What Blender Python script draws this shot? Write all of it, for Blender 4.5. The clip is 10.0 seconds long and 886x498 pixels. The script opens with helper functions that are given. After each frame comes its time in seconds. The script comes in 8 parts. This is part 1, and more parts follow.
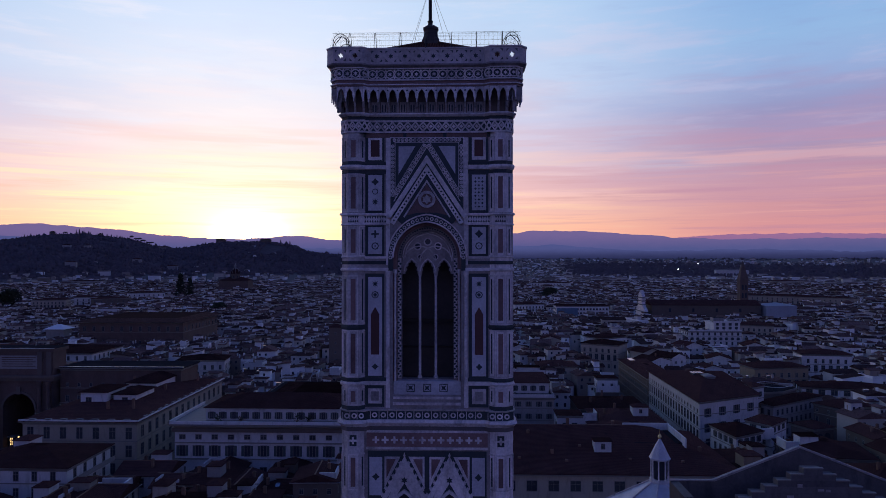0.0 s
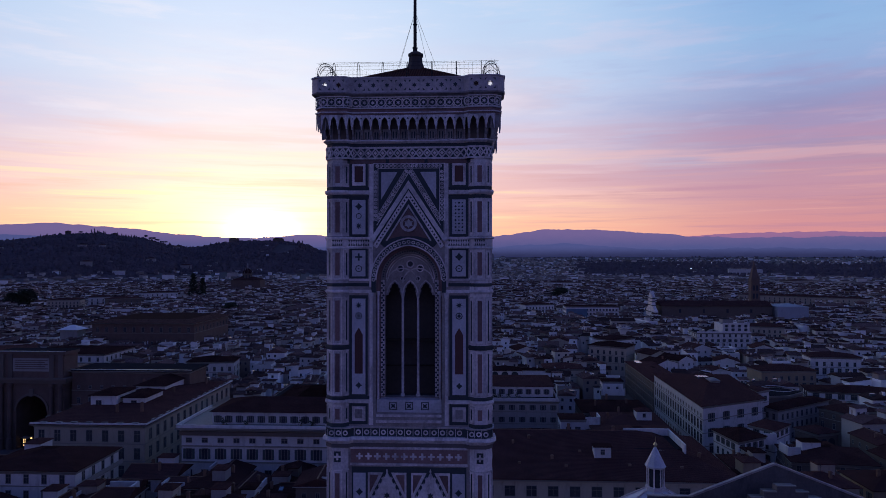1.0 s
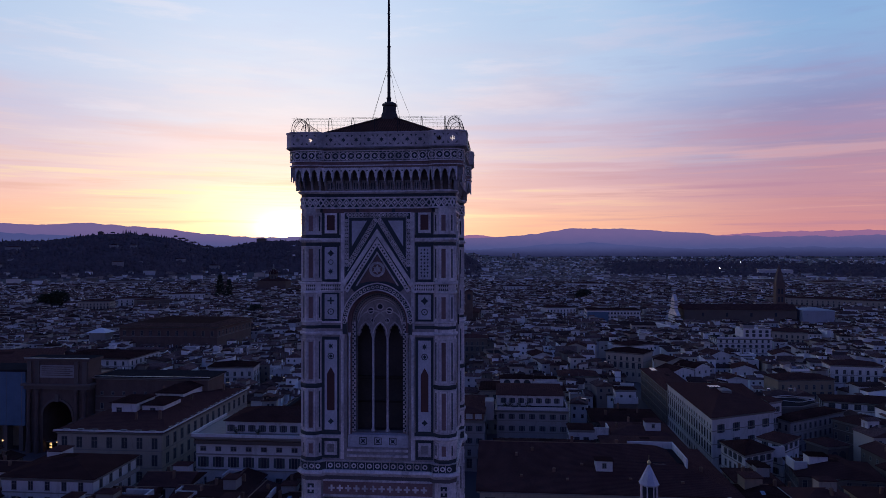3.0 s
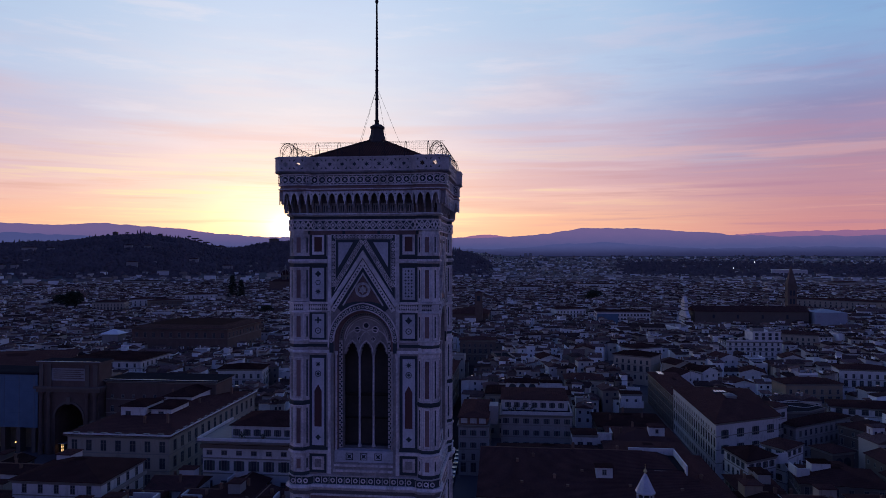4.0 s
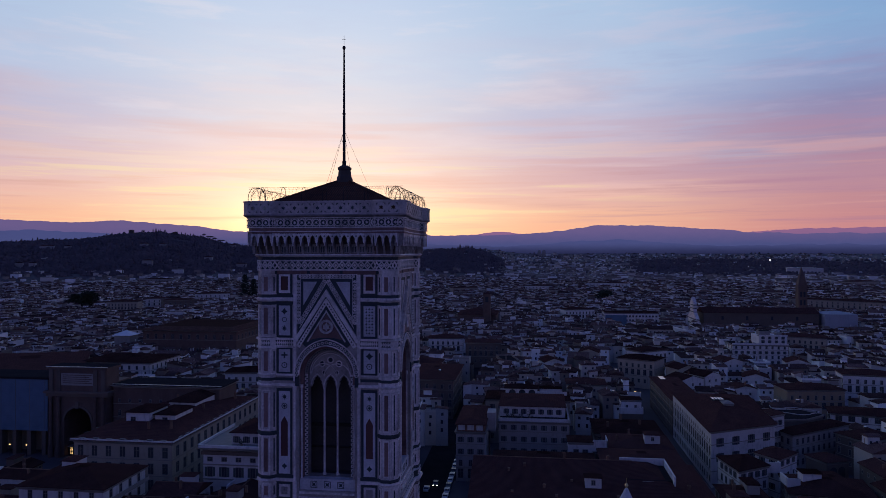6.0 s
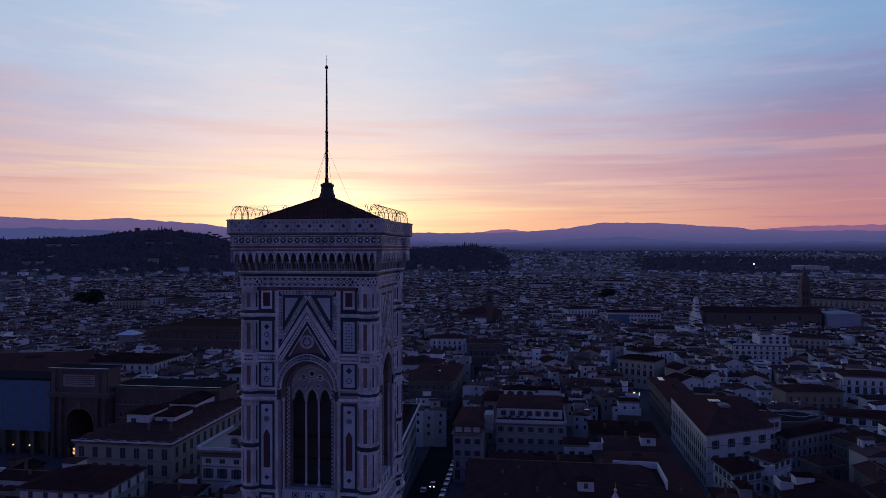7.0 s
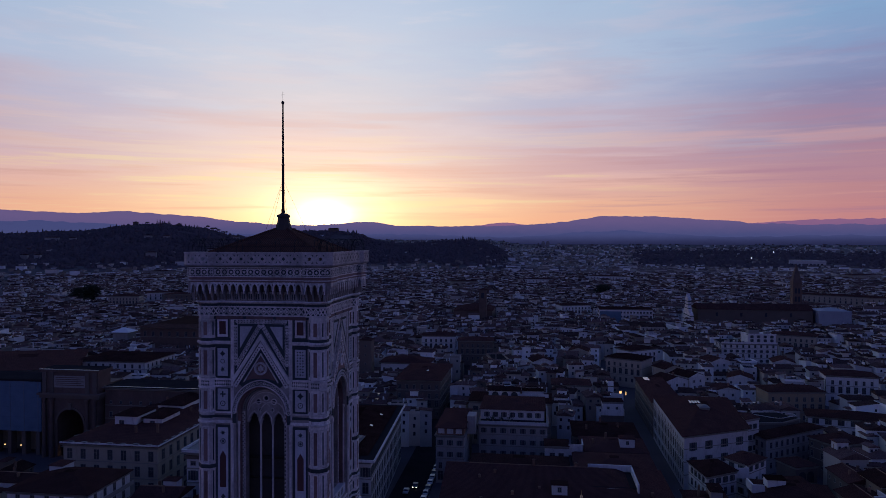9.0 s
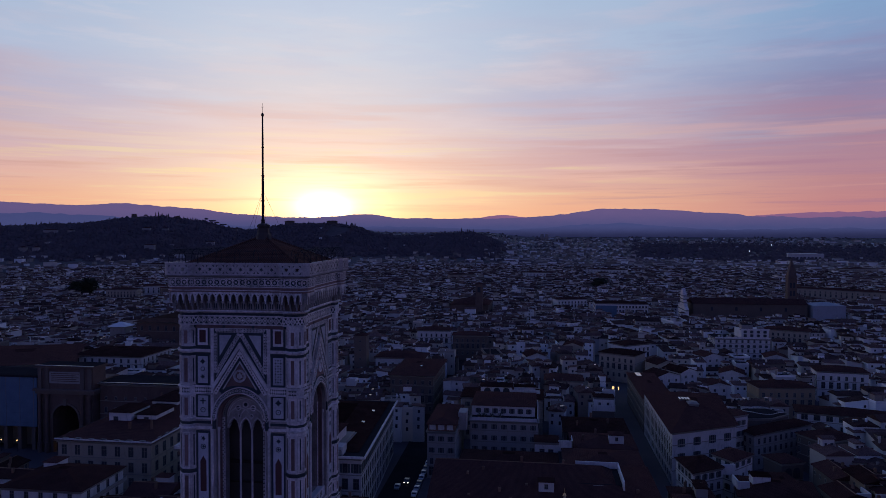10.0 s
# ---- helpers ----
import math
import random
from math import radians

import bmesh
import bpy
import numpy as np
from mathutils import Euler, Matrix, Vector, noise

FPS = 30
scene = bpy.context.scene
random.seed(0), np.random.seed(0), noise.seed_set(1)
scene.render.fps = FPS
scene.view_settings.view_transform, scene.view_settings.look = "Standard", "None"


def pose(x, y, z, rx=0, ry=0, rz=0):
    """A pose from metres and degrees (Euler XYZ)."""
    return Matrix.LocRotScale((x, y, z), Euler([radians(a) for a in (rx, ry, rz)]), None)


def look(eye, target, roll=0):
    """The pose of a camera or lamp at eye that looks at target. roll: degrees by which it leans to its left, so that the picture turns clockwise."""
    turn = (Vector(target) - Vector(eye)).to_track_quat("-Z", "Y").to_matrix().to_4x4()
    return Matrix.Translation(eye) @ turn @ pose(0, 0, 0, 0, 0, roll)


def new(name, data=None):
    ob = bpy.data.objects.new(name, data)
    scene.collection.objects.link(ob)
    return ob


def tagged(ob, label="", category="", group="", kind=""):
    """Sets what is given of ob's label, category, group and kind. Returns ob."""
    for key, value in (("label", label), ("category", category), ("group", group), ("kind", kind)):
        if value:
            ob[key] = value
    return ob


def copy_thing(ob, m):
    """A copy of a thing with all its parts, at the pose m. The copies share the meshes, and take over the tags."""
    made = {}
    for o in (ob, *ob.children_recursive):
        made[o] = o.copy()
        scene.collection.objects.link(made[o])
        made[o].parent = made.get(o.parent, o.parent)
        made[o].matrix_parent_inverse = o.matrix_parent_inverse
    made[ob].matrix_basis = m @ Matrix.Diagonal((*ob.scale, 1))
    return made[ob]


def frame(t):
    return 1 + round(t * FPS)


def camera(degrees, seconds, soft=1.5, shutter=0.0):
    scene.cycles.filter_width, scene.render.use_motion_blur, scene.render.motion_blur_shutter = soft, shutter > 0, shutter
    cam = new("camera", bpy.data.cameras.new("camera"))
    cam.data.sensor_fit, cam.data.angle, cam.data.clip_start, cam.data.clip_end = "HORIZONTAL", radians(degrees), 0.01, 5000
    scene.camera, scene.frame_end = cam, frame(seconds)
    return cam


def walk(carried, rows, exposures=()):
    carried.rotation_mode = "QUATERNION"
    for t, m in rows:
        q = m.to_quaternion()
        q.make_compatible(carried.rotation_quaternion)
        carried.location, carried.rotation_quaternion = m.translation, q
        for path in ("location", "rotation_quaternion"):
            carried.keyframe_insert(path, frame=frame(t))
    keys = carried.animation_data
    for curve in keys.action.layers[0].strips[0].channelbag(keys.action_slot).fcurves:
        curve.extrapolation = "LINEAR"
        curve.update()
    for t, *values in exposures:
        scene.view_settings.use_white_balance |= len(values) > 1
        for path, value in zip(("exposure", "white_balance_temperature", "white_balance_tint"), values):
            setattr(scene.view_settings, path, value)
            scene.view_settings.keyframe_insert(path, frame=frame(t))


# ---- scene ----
cam = camera(64.9, 10.0, soft=0.6)
METRES, EYE, TILT, LEAN, TURN = 40.0, 66.0, 0.0, 0.0, 1.9
EAST, BACK = 3.47, -67.6
ROWS = [
    (0.0, 0.0, 0.0, 0.0, 0.0, 0.74, 0.03),
    (0.5, 0.0364, -0.0256, 0.0279, 0.54, 0.67, 0.03),
    (1.0, 0.0702, -0.0482, 0.0536, 1.03, 0.61, 0.05),
    (1.5, 0.107, -0.0719, 0.0812, 1.58, 0.55, 0.05),
    (2.0, 0.141, -0.092, 0.1071, 2.08, 0.52, 0.07),
    (2.5, 0.1784, -0.114, 0.1349, 2.65, 0.51, 0.07),
    (4.0, 0.2877, -0.1748, 0.2138, 4.26, 0.45, 0.07),
    (4.5, 0.3262, -0.1954, 0.2416, 4.65, 0.42, 0.06),
    (5.0, 0.3615, -0.2139, 0.2675, 4.89, 0.38, 0.06),
    (5.5, 0.399, -0.2326, 0.2959, 5.16, 0.28, 0.06),
    (7.0, 0.5124, -0.2841, 0.375, 5.9, -0.06, 0.06),
    (7.5, 0.5539, -0.3039, 0.4027, 6.0, -0.18, 0.06),
    (8.0, 0.5911, -0.3217, 0.4291, 5.96, -0.26, 0.04),
    (8.5, 0.6314, -0.3417, 0.4571, 5.93, -0.38, 0.02),
    (9.0, 0.6678, -0.3594, 0.4827, 5.89, -0.67, -0.0),
    (9.5, 0.7074, -0.3797, 0.5107, 5.86, -1.04, -0.04),
    (10.0, 0.7429, -0.3975, 0.5366, 5.84, -1.32, -0.06),
]
walk(cam, [(t, pose(EAST, BACK, EYE, TILT, LEAN, TURN) @ pose(METRES * x, METRES * y, METRES * z, 90 + pitch, roll, yaw)) for t, x, y, z, yaw, pitch, roll in ROWS],
     exposures=[(0.0, 0.03), (2.5, -0.06), (5.5, -0.2), (10.0, -0.38)])

# ---- sky and sun ----
SUN_AZ, SUN_EL = -17.45, 1.7          # degrees from +y towards +x, and above the horizon


def sun_vector(el=SUN_EL):
    a, e = radians(SUN_AZ), radians(el)
    return Vector((math.sin(a) * math.cos(e), math.cos(a) * math.cos(e), math.sin(e)))


world = bpy.data.worlds.new("dusk_sky")
scene.world = world
world.use_nodes = True


class Nodes:
    """Short hand for building node trees."""

    def __init__(self, tree, fresh=True):
        self.tree = tree
        if fresh:
            tree.nodes.clear()

    def add(self, kind):
        return self.tree.nodes.new(kind)

    def link(self, a, b):
        self.tree.links.new(a, b)

    def put(self, socket, v):
        if isinstance(v, bpy.types.NodeSocket):
            self.link(v, socket)
        else:
            socket.default_value = v

    def math(self, op, a, b=0.0, clamp=False):
        n = self.tree.nodes.new("ShaderNodeMath")
        n.operation, n.use_clamp = op, clamp
        self.put(n.inputs[0], a)
        self.put(n.inputs[1], b)
        return n.outputs[0]

    def vec(self, op, a, b=(0, 0, 0)):
        n = self.tree.nodes.new("ShaderNodeVectorMath")
        n.operation = op
        self.put(n.inputs[0], a)
        self.put(n.inputs[1], b)
        return n.outputs["Value"] if op in ("DOT_PRODUCT", "LENGTH") else n.outputs[0]

    def smooth(self, v, a, b, c=0.0, d=1.0):
        n = self.tree.nodes.new("ShaderNodeMapRange")
        n.interpolation_type = "SMOOTHSTEP"
        self.put(n.inputs[0], v)
        for i, x in enumerate((a, b, c, d)):
            n.inputs[i + 1].default_value = x
        return n.outputs[0]

    def ramp(self, v, stops, ease="LINEAR"):
        n = self.tree.nodes.new("ShaderNodeValToRGB")
        n.color_ramp.interpolation = ease
        el = n.color_ramp.elements
        while len(el) < len(stops):
            el.new(0.5)
        for e, (p, c) in zip(el, stops):
            e.position, e.color = p, (*c, 1) if len(c) == 3 else c
        self.put(n.inputs[0], v)
        return n.outputs[0]

    def mix(self, f, a, b, mode="MIX"):
        n = self.tree.nodes.new("ShaderNodeMix")
        n.data_type, n.blend_type = "RGBA", mode
        self.put(n.inputs[0], f)
        self.put(n.inputs[6], a if isinstance(a, bpy.types.NodeSocket) else (*a, 1))
        self.put(n.inputs[7], b if isinstance(b, bpy.types.NodeSocket) else (*b, 1))
        return n.outputs[2]

    def noise(self, vector, scale, detail=4.0, rough=0.5):
        n = self.tree.nodes.new("ShaderNodeTexNoise")
        self.put(n.inputs["Vector"], vector)
        n.inputs["Scale"].default_value, n.inputs["Detail"].default_value, n.inputs["Roughness"].default_value = scale, detail, rough
        return n.outputs[0]

    def scaled(self, vector, s):
        return self.vec("MULTIPLY", vector, s)


def srgb(r, g, b):
    f = lambda c: c / 12.92 if c <= 0.04045 else ((c + 0.055) / 1.055) ** 2.4
    return tuple(f(c / 255) for c in (r, g, b))


def build_sky():
    n = Nodes(world.node_tree)
    way = n.add("ShaderNodeTexCoord").outputs["Generated"]
    sep = n.add("ShaderNodeSeparateXYZ")
    n.link(way, sep.inputs[0])
    el = n.math("MULTIPLY", n.math("ARCSINE", sep.outputs[2]), 180 / math.pi / 90)   # 0 at the horizon, 1 overhead
    flat = n.vec("NORMALIZE", n.scaled(way, (1, 1, 0)))
    s = sun_vector(0)
    c = n.vec("DOT_PRODUCT", flat, tuple(s))
    ang = n.math("MULTIPLY", n.math("ARCCOSINE", n.math("MINIMUM", c, 0.99999)), 180 / math.pi)     # bearing away from the sun
    top = [(0.33, srgb(118, 150, 205)), (0.5, srgb(49, 78, 148)), (1.0, srgb(29, 50, 116))]
    warm = n.ramp(el, [(0.0, srgb(255, 228, 168)), (0.028, srgb(255, 238, 204)), (0.058, srgb(252, 234, 220)), (0.09, srgb(245, 224, 226)), (0.122, srgb(230, 228, 240)),
                       (0.16, srgb(220, 231, 250)), (0.222, srgb(204, 222, 250))] + top)
    side = n.ramp(el, [(0.0, srgb(248, 176, 152)), (0.033, srgb(247, 190, 168)), (0.061, srgb(234, 192, 196)), (0.09, srgb(214, 193, 213)), (0.122, srgb(198, 199, 228)),
                       (0.15, srgb(192, 208, 238)), (0.222, srgb(182, 208, 240))] + top)
    rose = n.ramp(el, [(0.0, srgb(214, 138, 144)), (0.055, srgb(194, 140, 158)), (0.095, srgb(160, 138, 176)), (0.122, srgb(142, 142, 188)), (0.15, srgb(144, 168, 214)),
                       (0.18, srgb(142, 178, 222)), (0.222, srgb(132, 172, 222))] + top)
    east = n.ramp(el, [(0.0, srgb(60, 77, 146)), (0.12, srgb(70, 85, 160)), (0.3, srgb(52, 72, 152)), (0.55, srgb(35, 56, 130)), (1.0, srgb(29, 50, 116))])
    base = n.mix(n.smooth(ang, 22.0, 2.0), side, warm)
    base = n.mix(n.smooth(ang, 21.0, 42.0), base, rose)
    base = n.mix(n.smooth(ang, 50.0, 110.0), base, east)
    # streaked cloud: long in the horizon's sense, thin upright, leaning a little
    lean = n.scaled(way, (1.0, 1.0, 8.0))
    soft = n.noise(n.vec("ADD", lean, (3.1, 0.4, 0.2)), 2.3, 7.0, 0.58)
    fine = n.noise(n.scaled(way, (1.1, 1.1, 30.0)), 2.8, 7.0, 0.62)
    high = n.math("MULTIPLY", n.smooth(el, 0.05, 0.1), n.smooth(el, 0.205, 0.125))
    veil = n.math("MULTIPLY", n.smooth(soft, 0.46, 0.66), high)
    sky = n.mix(n.math("MULTIPLY", veil, 0.68), base, n.mix(n.smooth(ang, 8.0, 36.0), srgb(240, 226, 234), srgb(160, 142, 184)))
    gap = n.math("MULTIPLY", n.smooth(soft, 0.46, 0.3), high)
    sky = n.mix(n.math("MULTIPLY", gap, 0.6), sky, n.mix(n.smooth(ang, 8.0, 36.0), srgb(220, 230, 250), srgb(150, 172, 216)))
    curl = n.noise(n.vec("ADD", n.scaled(way, (2.2, 2.2, 15.0)), n.scaled(n.vec("MULTIPLY", way, (0, 0, 1)), (9.0, -6.0, 0.0))), 2.6, 8.0, 0.6)
    upper = n.math("MULTIPLY", n.smooth(el, 0.07, 0.12), n.smooth(el, 0.34, 0.2))
    sky = n.mix(n.math("MULTIPLY", n.math("MULTIPLY", n.smooth(curl, 0.5, 0.7), upper), 0.32), sky, n.mix(n.smooth(ang, 6.0, 40.0), srgb(250, 240, 246), srgb(196, 190, 222)))
    sky = n.mix(n.math("MULTIPLY", n.math("MULTIPLY", n.smooth(curl, 0.48, 0.34), upper), 0.25), sky, n.mix(n.smooth(ang, 6.0, 40.0), srgb(206, 216, 244), srgb(134, 152, 204)))
    low = n.math("MULTIPLY", n.smooth(el, 0.01, 0.03), n.smooth(el, 0.105, 0.055))
    sky = n.mix(n.math("MULTIPLY", n.math("MULTIPLY", n.smooth(fine, 0.5, 0.66), low), 0.65), sky, n.mix(n.smooth(ang, 12.0, 38.0), srgb(232, 184, 172), srgb(176, 126, 158)))
    sky = n.mix(n.math("MULTIPLY", n.math("MULTIPLY", n.smooth(fine, 0.48, 0.34), low), 0.6), sky, n.mix(n.smooth(ang, 12.0, 38.0), srgb(255, 238, 190), srgb(226, 164, 160)))
    # long mauve bars of cloud, a little broken, over the afterglow
    bars = n.noise(n.vec("ADD", n.scaled(way, (0.9, 0.9, 17.0)), (1.7, 5.2, 0.6)), 2.4, 6.0, 0.55)
    belt = n.math("MULTIPLY", n.smooth(el, 0.03, 0.055), n.smooth(el, 0.135, 0.09))
    sky = n.mix(n.math("MULTIPLY", n.math("MULTIPLY", n.smooth(bars, 0.5, 0.64), belt), 0.5), sky, n.mix(n.smooth(ang, 6.0, 34.0), srgb(236, 196, 194), srgb(186, 138, 168)))
    sky = n.mix(n.math("MULTIPLY", n.math("MULTIPLY", n.smooth(bars, 0.48, 0.36), belt), 0.4), sky, n.mix(n.smooth(ang, 6.0, 34.0), srgb(255, 238, 214), srgb(228, 178, 184)))
    # glow round the sun, wider than tall, and the sun itself on the ridge
    off = n.vec("SUBTRACT", way, tuple(sun_vector(2.1)))
    wide = n.vec("LENGTH", n.scaled(off, (1.0, 1.0, 1.9)))
    g1 = n.math("EXPONENT", n.math("MULTIPLY", n.math("MULTIPLY", wide, wide), -1 / 0.085 ** 2))
    g2 = n.math("EXPONENT", n.math("MULTIPLY", n.math("MULTIPLY", wide, wide), -1 / 0.2 ** 2))
    g4 = n.math("EXPONENT", n.math("MULTIPLY", n.math("MULTIPLY", wide, wide), -1 / 0.032 ** 2))
    core = n.vec("LENGTH", n.vec("SUBTRACT", way, tuple(sun_vector(1.5))))
    g3 = n.smooth(core, 0.009, 0.004)
    halo = n.mix(1.0, n.mix(g2, (0, 0, 0), (0.08, 0.058, 0.025)), n.mix(g1, (0, 0, 0), (1.05, 0.75, 0.4)), "ADD")
    halo = n.mix(1.0, halo, n.mix(g3, (0, 0, 0), (12.0, 7.0, 3.0)), "ADD")
    halo = n.mix(1.0, halo, n.mix(g4, (0, 0, 0), (2.0, 1.7, 1.4)), "ADD")
    sky = n.mix(1.0, sky, halo, "ADD")
    air = n.add("ShaderNodeTexSky")
    air.sky_type = "NISHITA"
    air.sun_disc, air.sun_elevation, air.sun_rotation, air.altitude = False, radians(SUN_EL), radians(SUN_AZ), 100
    dusk = n.mix(1.0, sky, n.mix(1.0, air.outputs[0], (0.02, 0.02, 0.02), "MULTIPLY"), "ADD")
    bg = n.add("ShaderNodeBackground")
    n.link(dusk, bg.inputs[0])
    bg.inputs[1].default_value = 1.0
    out = n.add("ShaderNodeOutputWorld")
    n.link(bg.outputs[0], out.inputs[0])


build_sky()
sun_lamp = new("sun", bpy.data.lights.new("sun", "SUN"))
sun_lamp.data.energy, sun_lamp.data.angle, sun_lamp.data.color = 0.25, radians(0.6), (1.0, 0.5, 0.25)
sun_lamp.matrix_world = look(sun_vector() * 400, (0, 0, 0))


# ---- materials ----
def surface(name, colour, rough=0.8, vary=0.25, scale=1.0, bump=0.15, bump_scale=8.0, metal=0.0, spread=0.0, stain=(0.0, (0.1, 0.1, 0.1)), by_island=False, spec=0.3, stretch=(1, 1, 1)):
    """A worn surface: two scales of variation, stains, relief; spread varies whole pieces."""
    m = bpy.data.materials.new(name)
    m.use_nodes = True
    n = Nodes(m.node_tree)
    place = n.scaled(n.add("ShaderNodeNewGeometry").outputs["Position"], stretch)
    big = n.noise(place, 0.35 * scale, 4)
    small = n.noise(place, 3.2 * scale, 5, 0.6)
    k = n.math("ADD", n.math("MULTIPLY", n.math("SUBTRACT", big, 0.5), vary * 1.6), n.math("MULTIPLY", n.math("SUBTRACT", small, 0.5), vary * 1.4))
    k = n.math("ADD", k, 1.0)
    if spread:
        r = n.add("ShaderNodeNewGeometry").outputs["Random Per Island"] if by_island else n.add("ShaderNodeObjectInfo").outputs["Random"]
        k = n.math("ADD", k, n.math("MULTIPLY", n.math("SUBTRACT", r, 0.5), spread))
    comb = n.add("ShaderNodeCombineColor")
    for i in range(3):
        n.link(n.math("MULTIPLY", k, colour[i]), comb.inputs[i])
    col = comb.outputs[0]
    if stain[0]:
        col = n.mix(n.math("MULTIPLY", n.smooth(n.noise(n.scaled(place, (1, 1, 0.3)), 0.9 * scale, 6, 0.65), 0.5, 0.75), stain[0]), col, stain[1])
    b = n.add("ShaderNodeBsdfPrincipled")
    n.link(col, b.inputs["Base Color"])
    n.link(n.math("ADD", n.math("MULTIPLY", small, 0.25), rough - 0.12), b.inputs["Roughness"])
    b.inputs["Metallic"].default_value = metal
    b.inputs["Specular IOR Level"].default_value = spec
    if bump:
        bp = n.add("ShaderNodeBump")
        bp.inputs["Strength"].default_value, bp.inputs["Distance"].default_value = bump, 0.05
        n.link(n.noise(place, bump_scale, 4, 0.6), bp.inputs["Height"])
        n.link(bp.outputs[0], b.inputs["Normal"])
    out = n.add("ShaderNodeOutputMaterial")
    n.link(b.outputs[0], out.inputs[0])
    return m


def roof_tiles(name, colour, spread=0.3, by_island=False):
    """Clay tiles: rows of half-round covers run down the slope, with blotches of age."""
    m = surface(name, colour, 0.85, 0.5, 0.7, 0.0, spread=spread, by_island=by_island, stain=(0.6, (0.050, 0.036, 0.036)), spec=0.0)
    n = Nodes(m.node_tree, False)
    b = [x for x in n.tree.nodes if x.type == "BSDF_PRINCIPLED"][0]
    geo = n.add("ShaderNodeNewGeometry")
    side = n.vec("NORMALIZE", n.vec("CROSS_PRODUCT", geo.outputs["Normal"], (0, 0, 1)))
    u = n.vec("DOT_PRODUCT", geo.outputs["Position"], side)
    z = n.vec("DOT_PRODUCT", geo.outputs["Position"], (0, 0, 1))
    ridge = n.math("ABSOLUTE", n.math("SINE", n.math("MULTIPLY", u, math.pi / 0.24)))
    row = n.math("FRACT", n.math("MULTIPLY", z, 1 / 0.13))
    was = b.inputs["Base Color"].links[0].from_socket
    # colour darkens in the troughs and along each row, painting in the relief's shade
    trough_shade = n.math("MULTIPLY", n.math("ADD", n.math("MULTIPLY", ridge, 0.7), 0.5), n.math("ADD", n.math("MULTIPLY", row, 0.3), 0.85))
    comb = n.add("ShaderNodeCombineColor")
    for i in range(3):
        n.link(trough_shade, comb.inputs[i])
    n.link(n.mix(1.0, was, comb.outputs[0], "MULTIPLY"), b.inputs["Base Color"])
    bp = n.add("ShaderNodeBump")
    bp.inputs["Strength"].default_value, bp.inputs["Distance"].default_value = 0.7, 0.08
    n.link(n.math("ADD", ridge, n.math("MULTIPLY", row, 0.4)), bp.inputs["Height"])
    n.link(bp.outputs[0], b.inputs["Normal"])
    return m


def glow(name, colour, power):
    m = bpy.data.materials.new(name)
    m.use_nodes = True
    n = Nodes(m.node_tree)
    e = n.add("ShaderNodeEmission")
    e.inputs[0].default_value, e.inputs[1].default_value = (*colour, 1), power
    n.link(e.outputs[0], n.add("ShaderNodeOutputMaterial").inputs[0])
    return m


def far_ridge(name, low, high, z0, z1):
    """Distant hills as a plain glow: evening haze painted in, graded by height."""
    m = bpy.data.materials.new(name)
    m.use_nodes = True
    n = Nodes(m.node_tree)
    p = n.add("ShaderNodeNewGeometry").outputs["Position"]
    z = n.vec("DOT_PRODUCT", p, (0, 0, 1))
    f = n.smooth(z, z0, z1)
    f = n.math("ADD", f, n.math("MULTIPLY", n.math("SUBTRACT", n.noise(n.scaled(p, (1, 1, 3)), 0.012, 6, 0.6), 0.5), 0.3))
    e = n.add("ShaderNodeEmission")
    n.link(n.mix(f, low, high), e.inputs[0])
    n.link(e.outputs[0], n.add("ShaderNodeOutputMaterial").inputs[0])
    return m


WHITE = surface("white_marble", (0.69, 0.635, 0.62), 0.6, 0.75, 1.3, 0.25, 14, spread=0.4, stain=(0.7, (0.20, 0.17, 0.165)), spec=0.35)
GREY = surface("weathered_marble", (0.34, 0.305, 0.295), 0.65, 0.75, 1.5, 0.25, 10, spread=0.3, stain=(0.6, (0.12, 0.11, 0.12)))
GREEN = surface("green_serpentine", (0.050, 0.064, 0.067), 0.55, 0.4, 2.0, 0.1, 12, spread=0.3, spec=0.25)
PINK = surface("rose_marble", (0.22, 0.135, 0.125), 0.6, 0.6, 1.8, 0.1, 12, spread=0.5)
RED = surface("red_marble", (0.115, 0.052, 0.046), 0.6, 0.3, 2.0, 0.1, 12, spread=0.3)
BLUISH = surface("pale_blue_marble", (0.54, 0.54, 0.57), 0.5, 0.5, 1.5, 0.08, 12, spread=0.15)
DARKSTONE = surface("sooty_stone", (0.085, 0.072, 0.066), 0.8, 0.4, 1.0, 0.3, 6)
SOOTY = surface("sooty_marble", (0.135, 0.125, 0.125), 0.8, 0.5, 1.2, 0.35, 6, spread=0.3, stain=(0.6, (0.05, 0.048, 0.05)))
IRON = surface("black_iron", (0.03, 0.028, 0.03), 0.55, 0.3, 3.0, 0.1, 20, metal=0.6)
GILT = surface("gilded_copper", (0.75, 0.55, 0.25), 0.3, 0.15, 3.0, 0.05, 10, metal=1.0)
TILE = roof_tiles("tower_clay_tile", (0.15, 0.082, 0.062), 0.2)
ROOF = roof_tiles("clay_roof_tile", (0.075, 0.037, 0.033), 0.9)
# Paler than the near tiles: distance haze is lifted into the base colour.
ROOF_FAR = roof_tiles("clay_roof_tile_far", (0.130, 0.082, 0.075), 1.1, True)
WALLS = [surface("plaster_" + k, c, 0.9, 0.22, 0.8, 0.15, 6, spread=0.3, stain=(0.45, (0.15, 0.13, 0.115)), spec=0.15)
         for k, c in (("cream", (0.40, 0.35, 0.285)), ("white", (0.63, 0.61, 0.595)), ("ochre", (0.30, 0.235, 0.165)), ("grey", (0.32, 0.30, 0.285)), ("stone", (0.16, 0.13, 0.11)))]
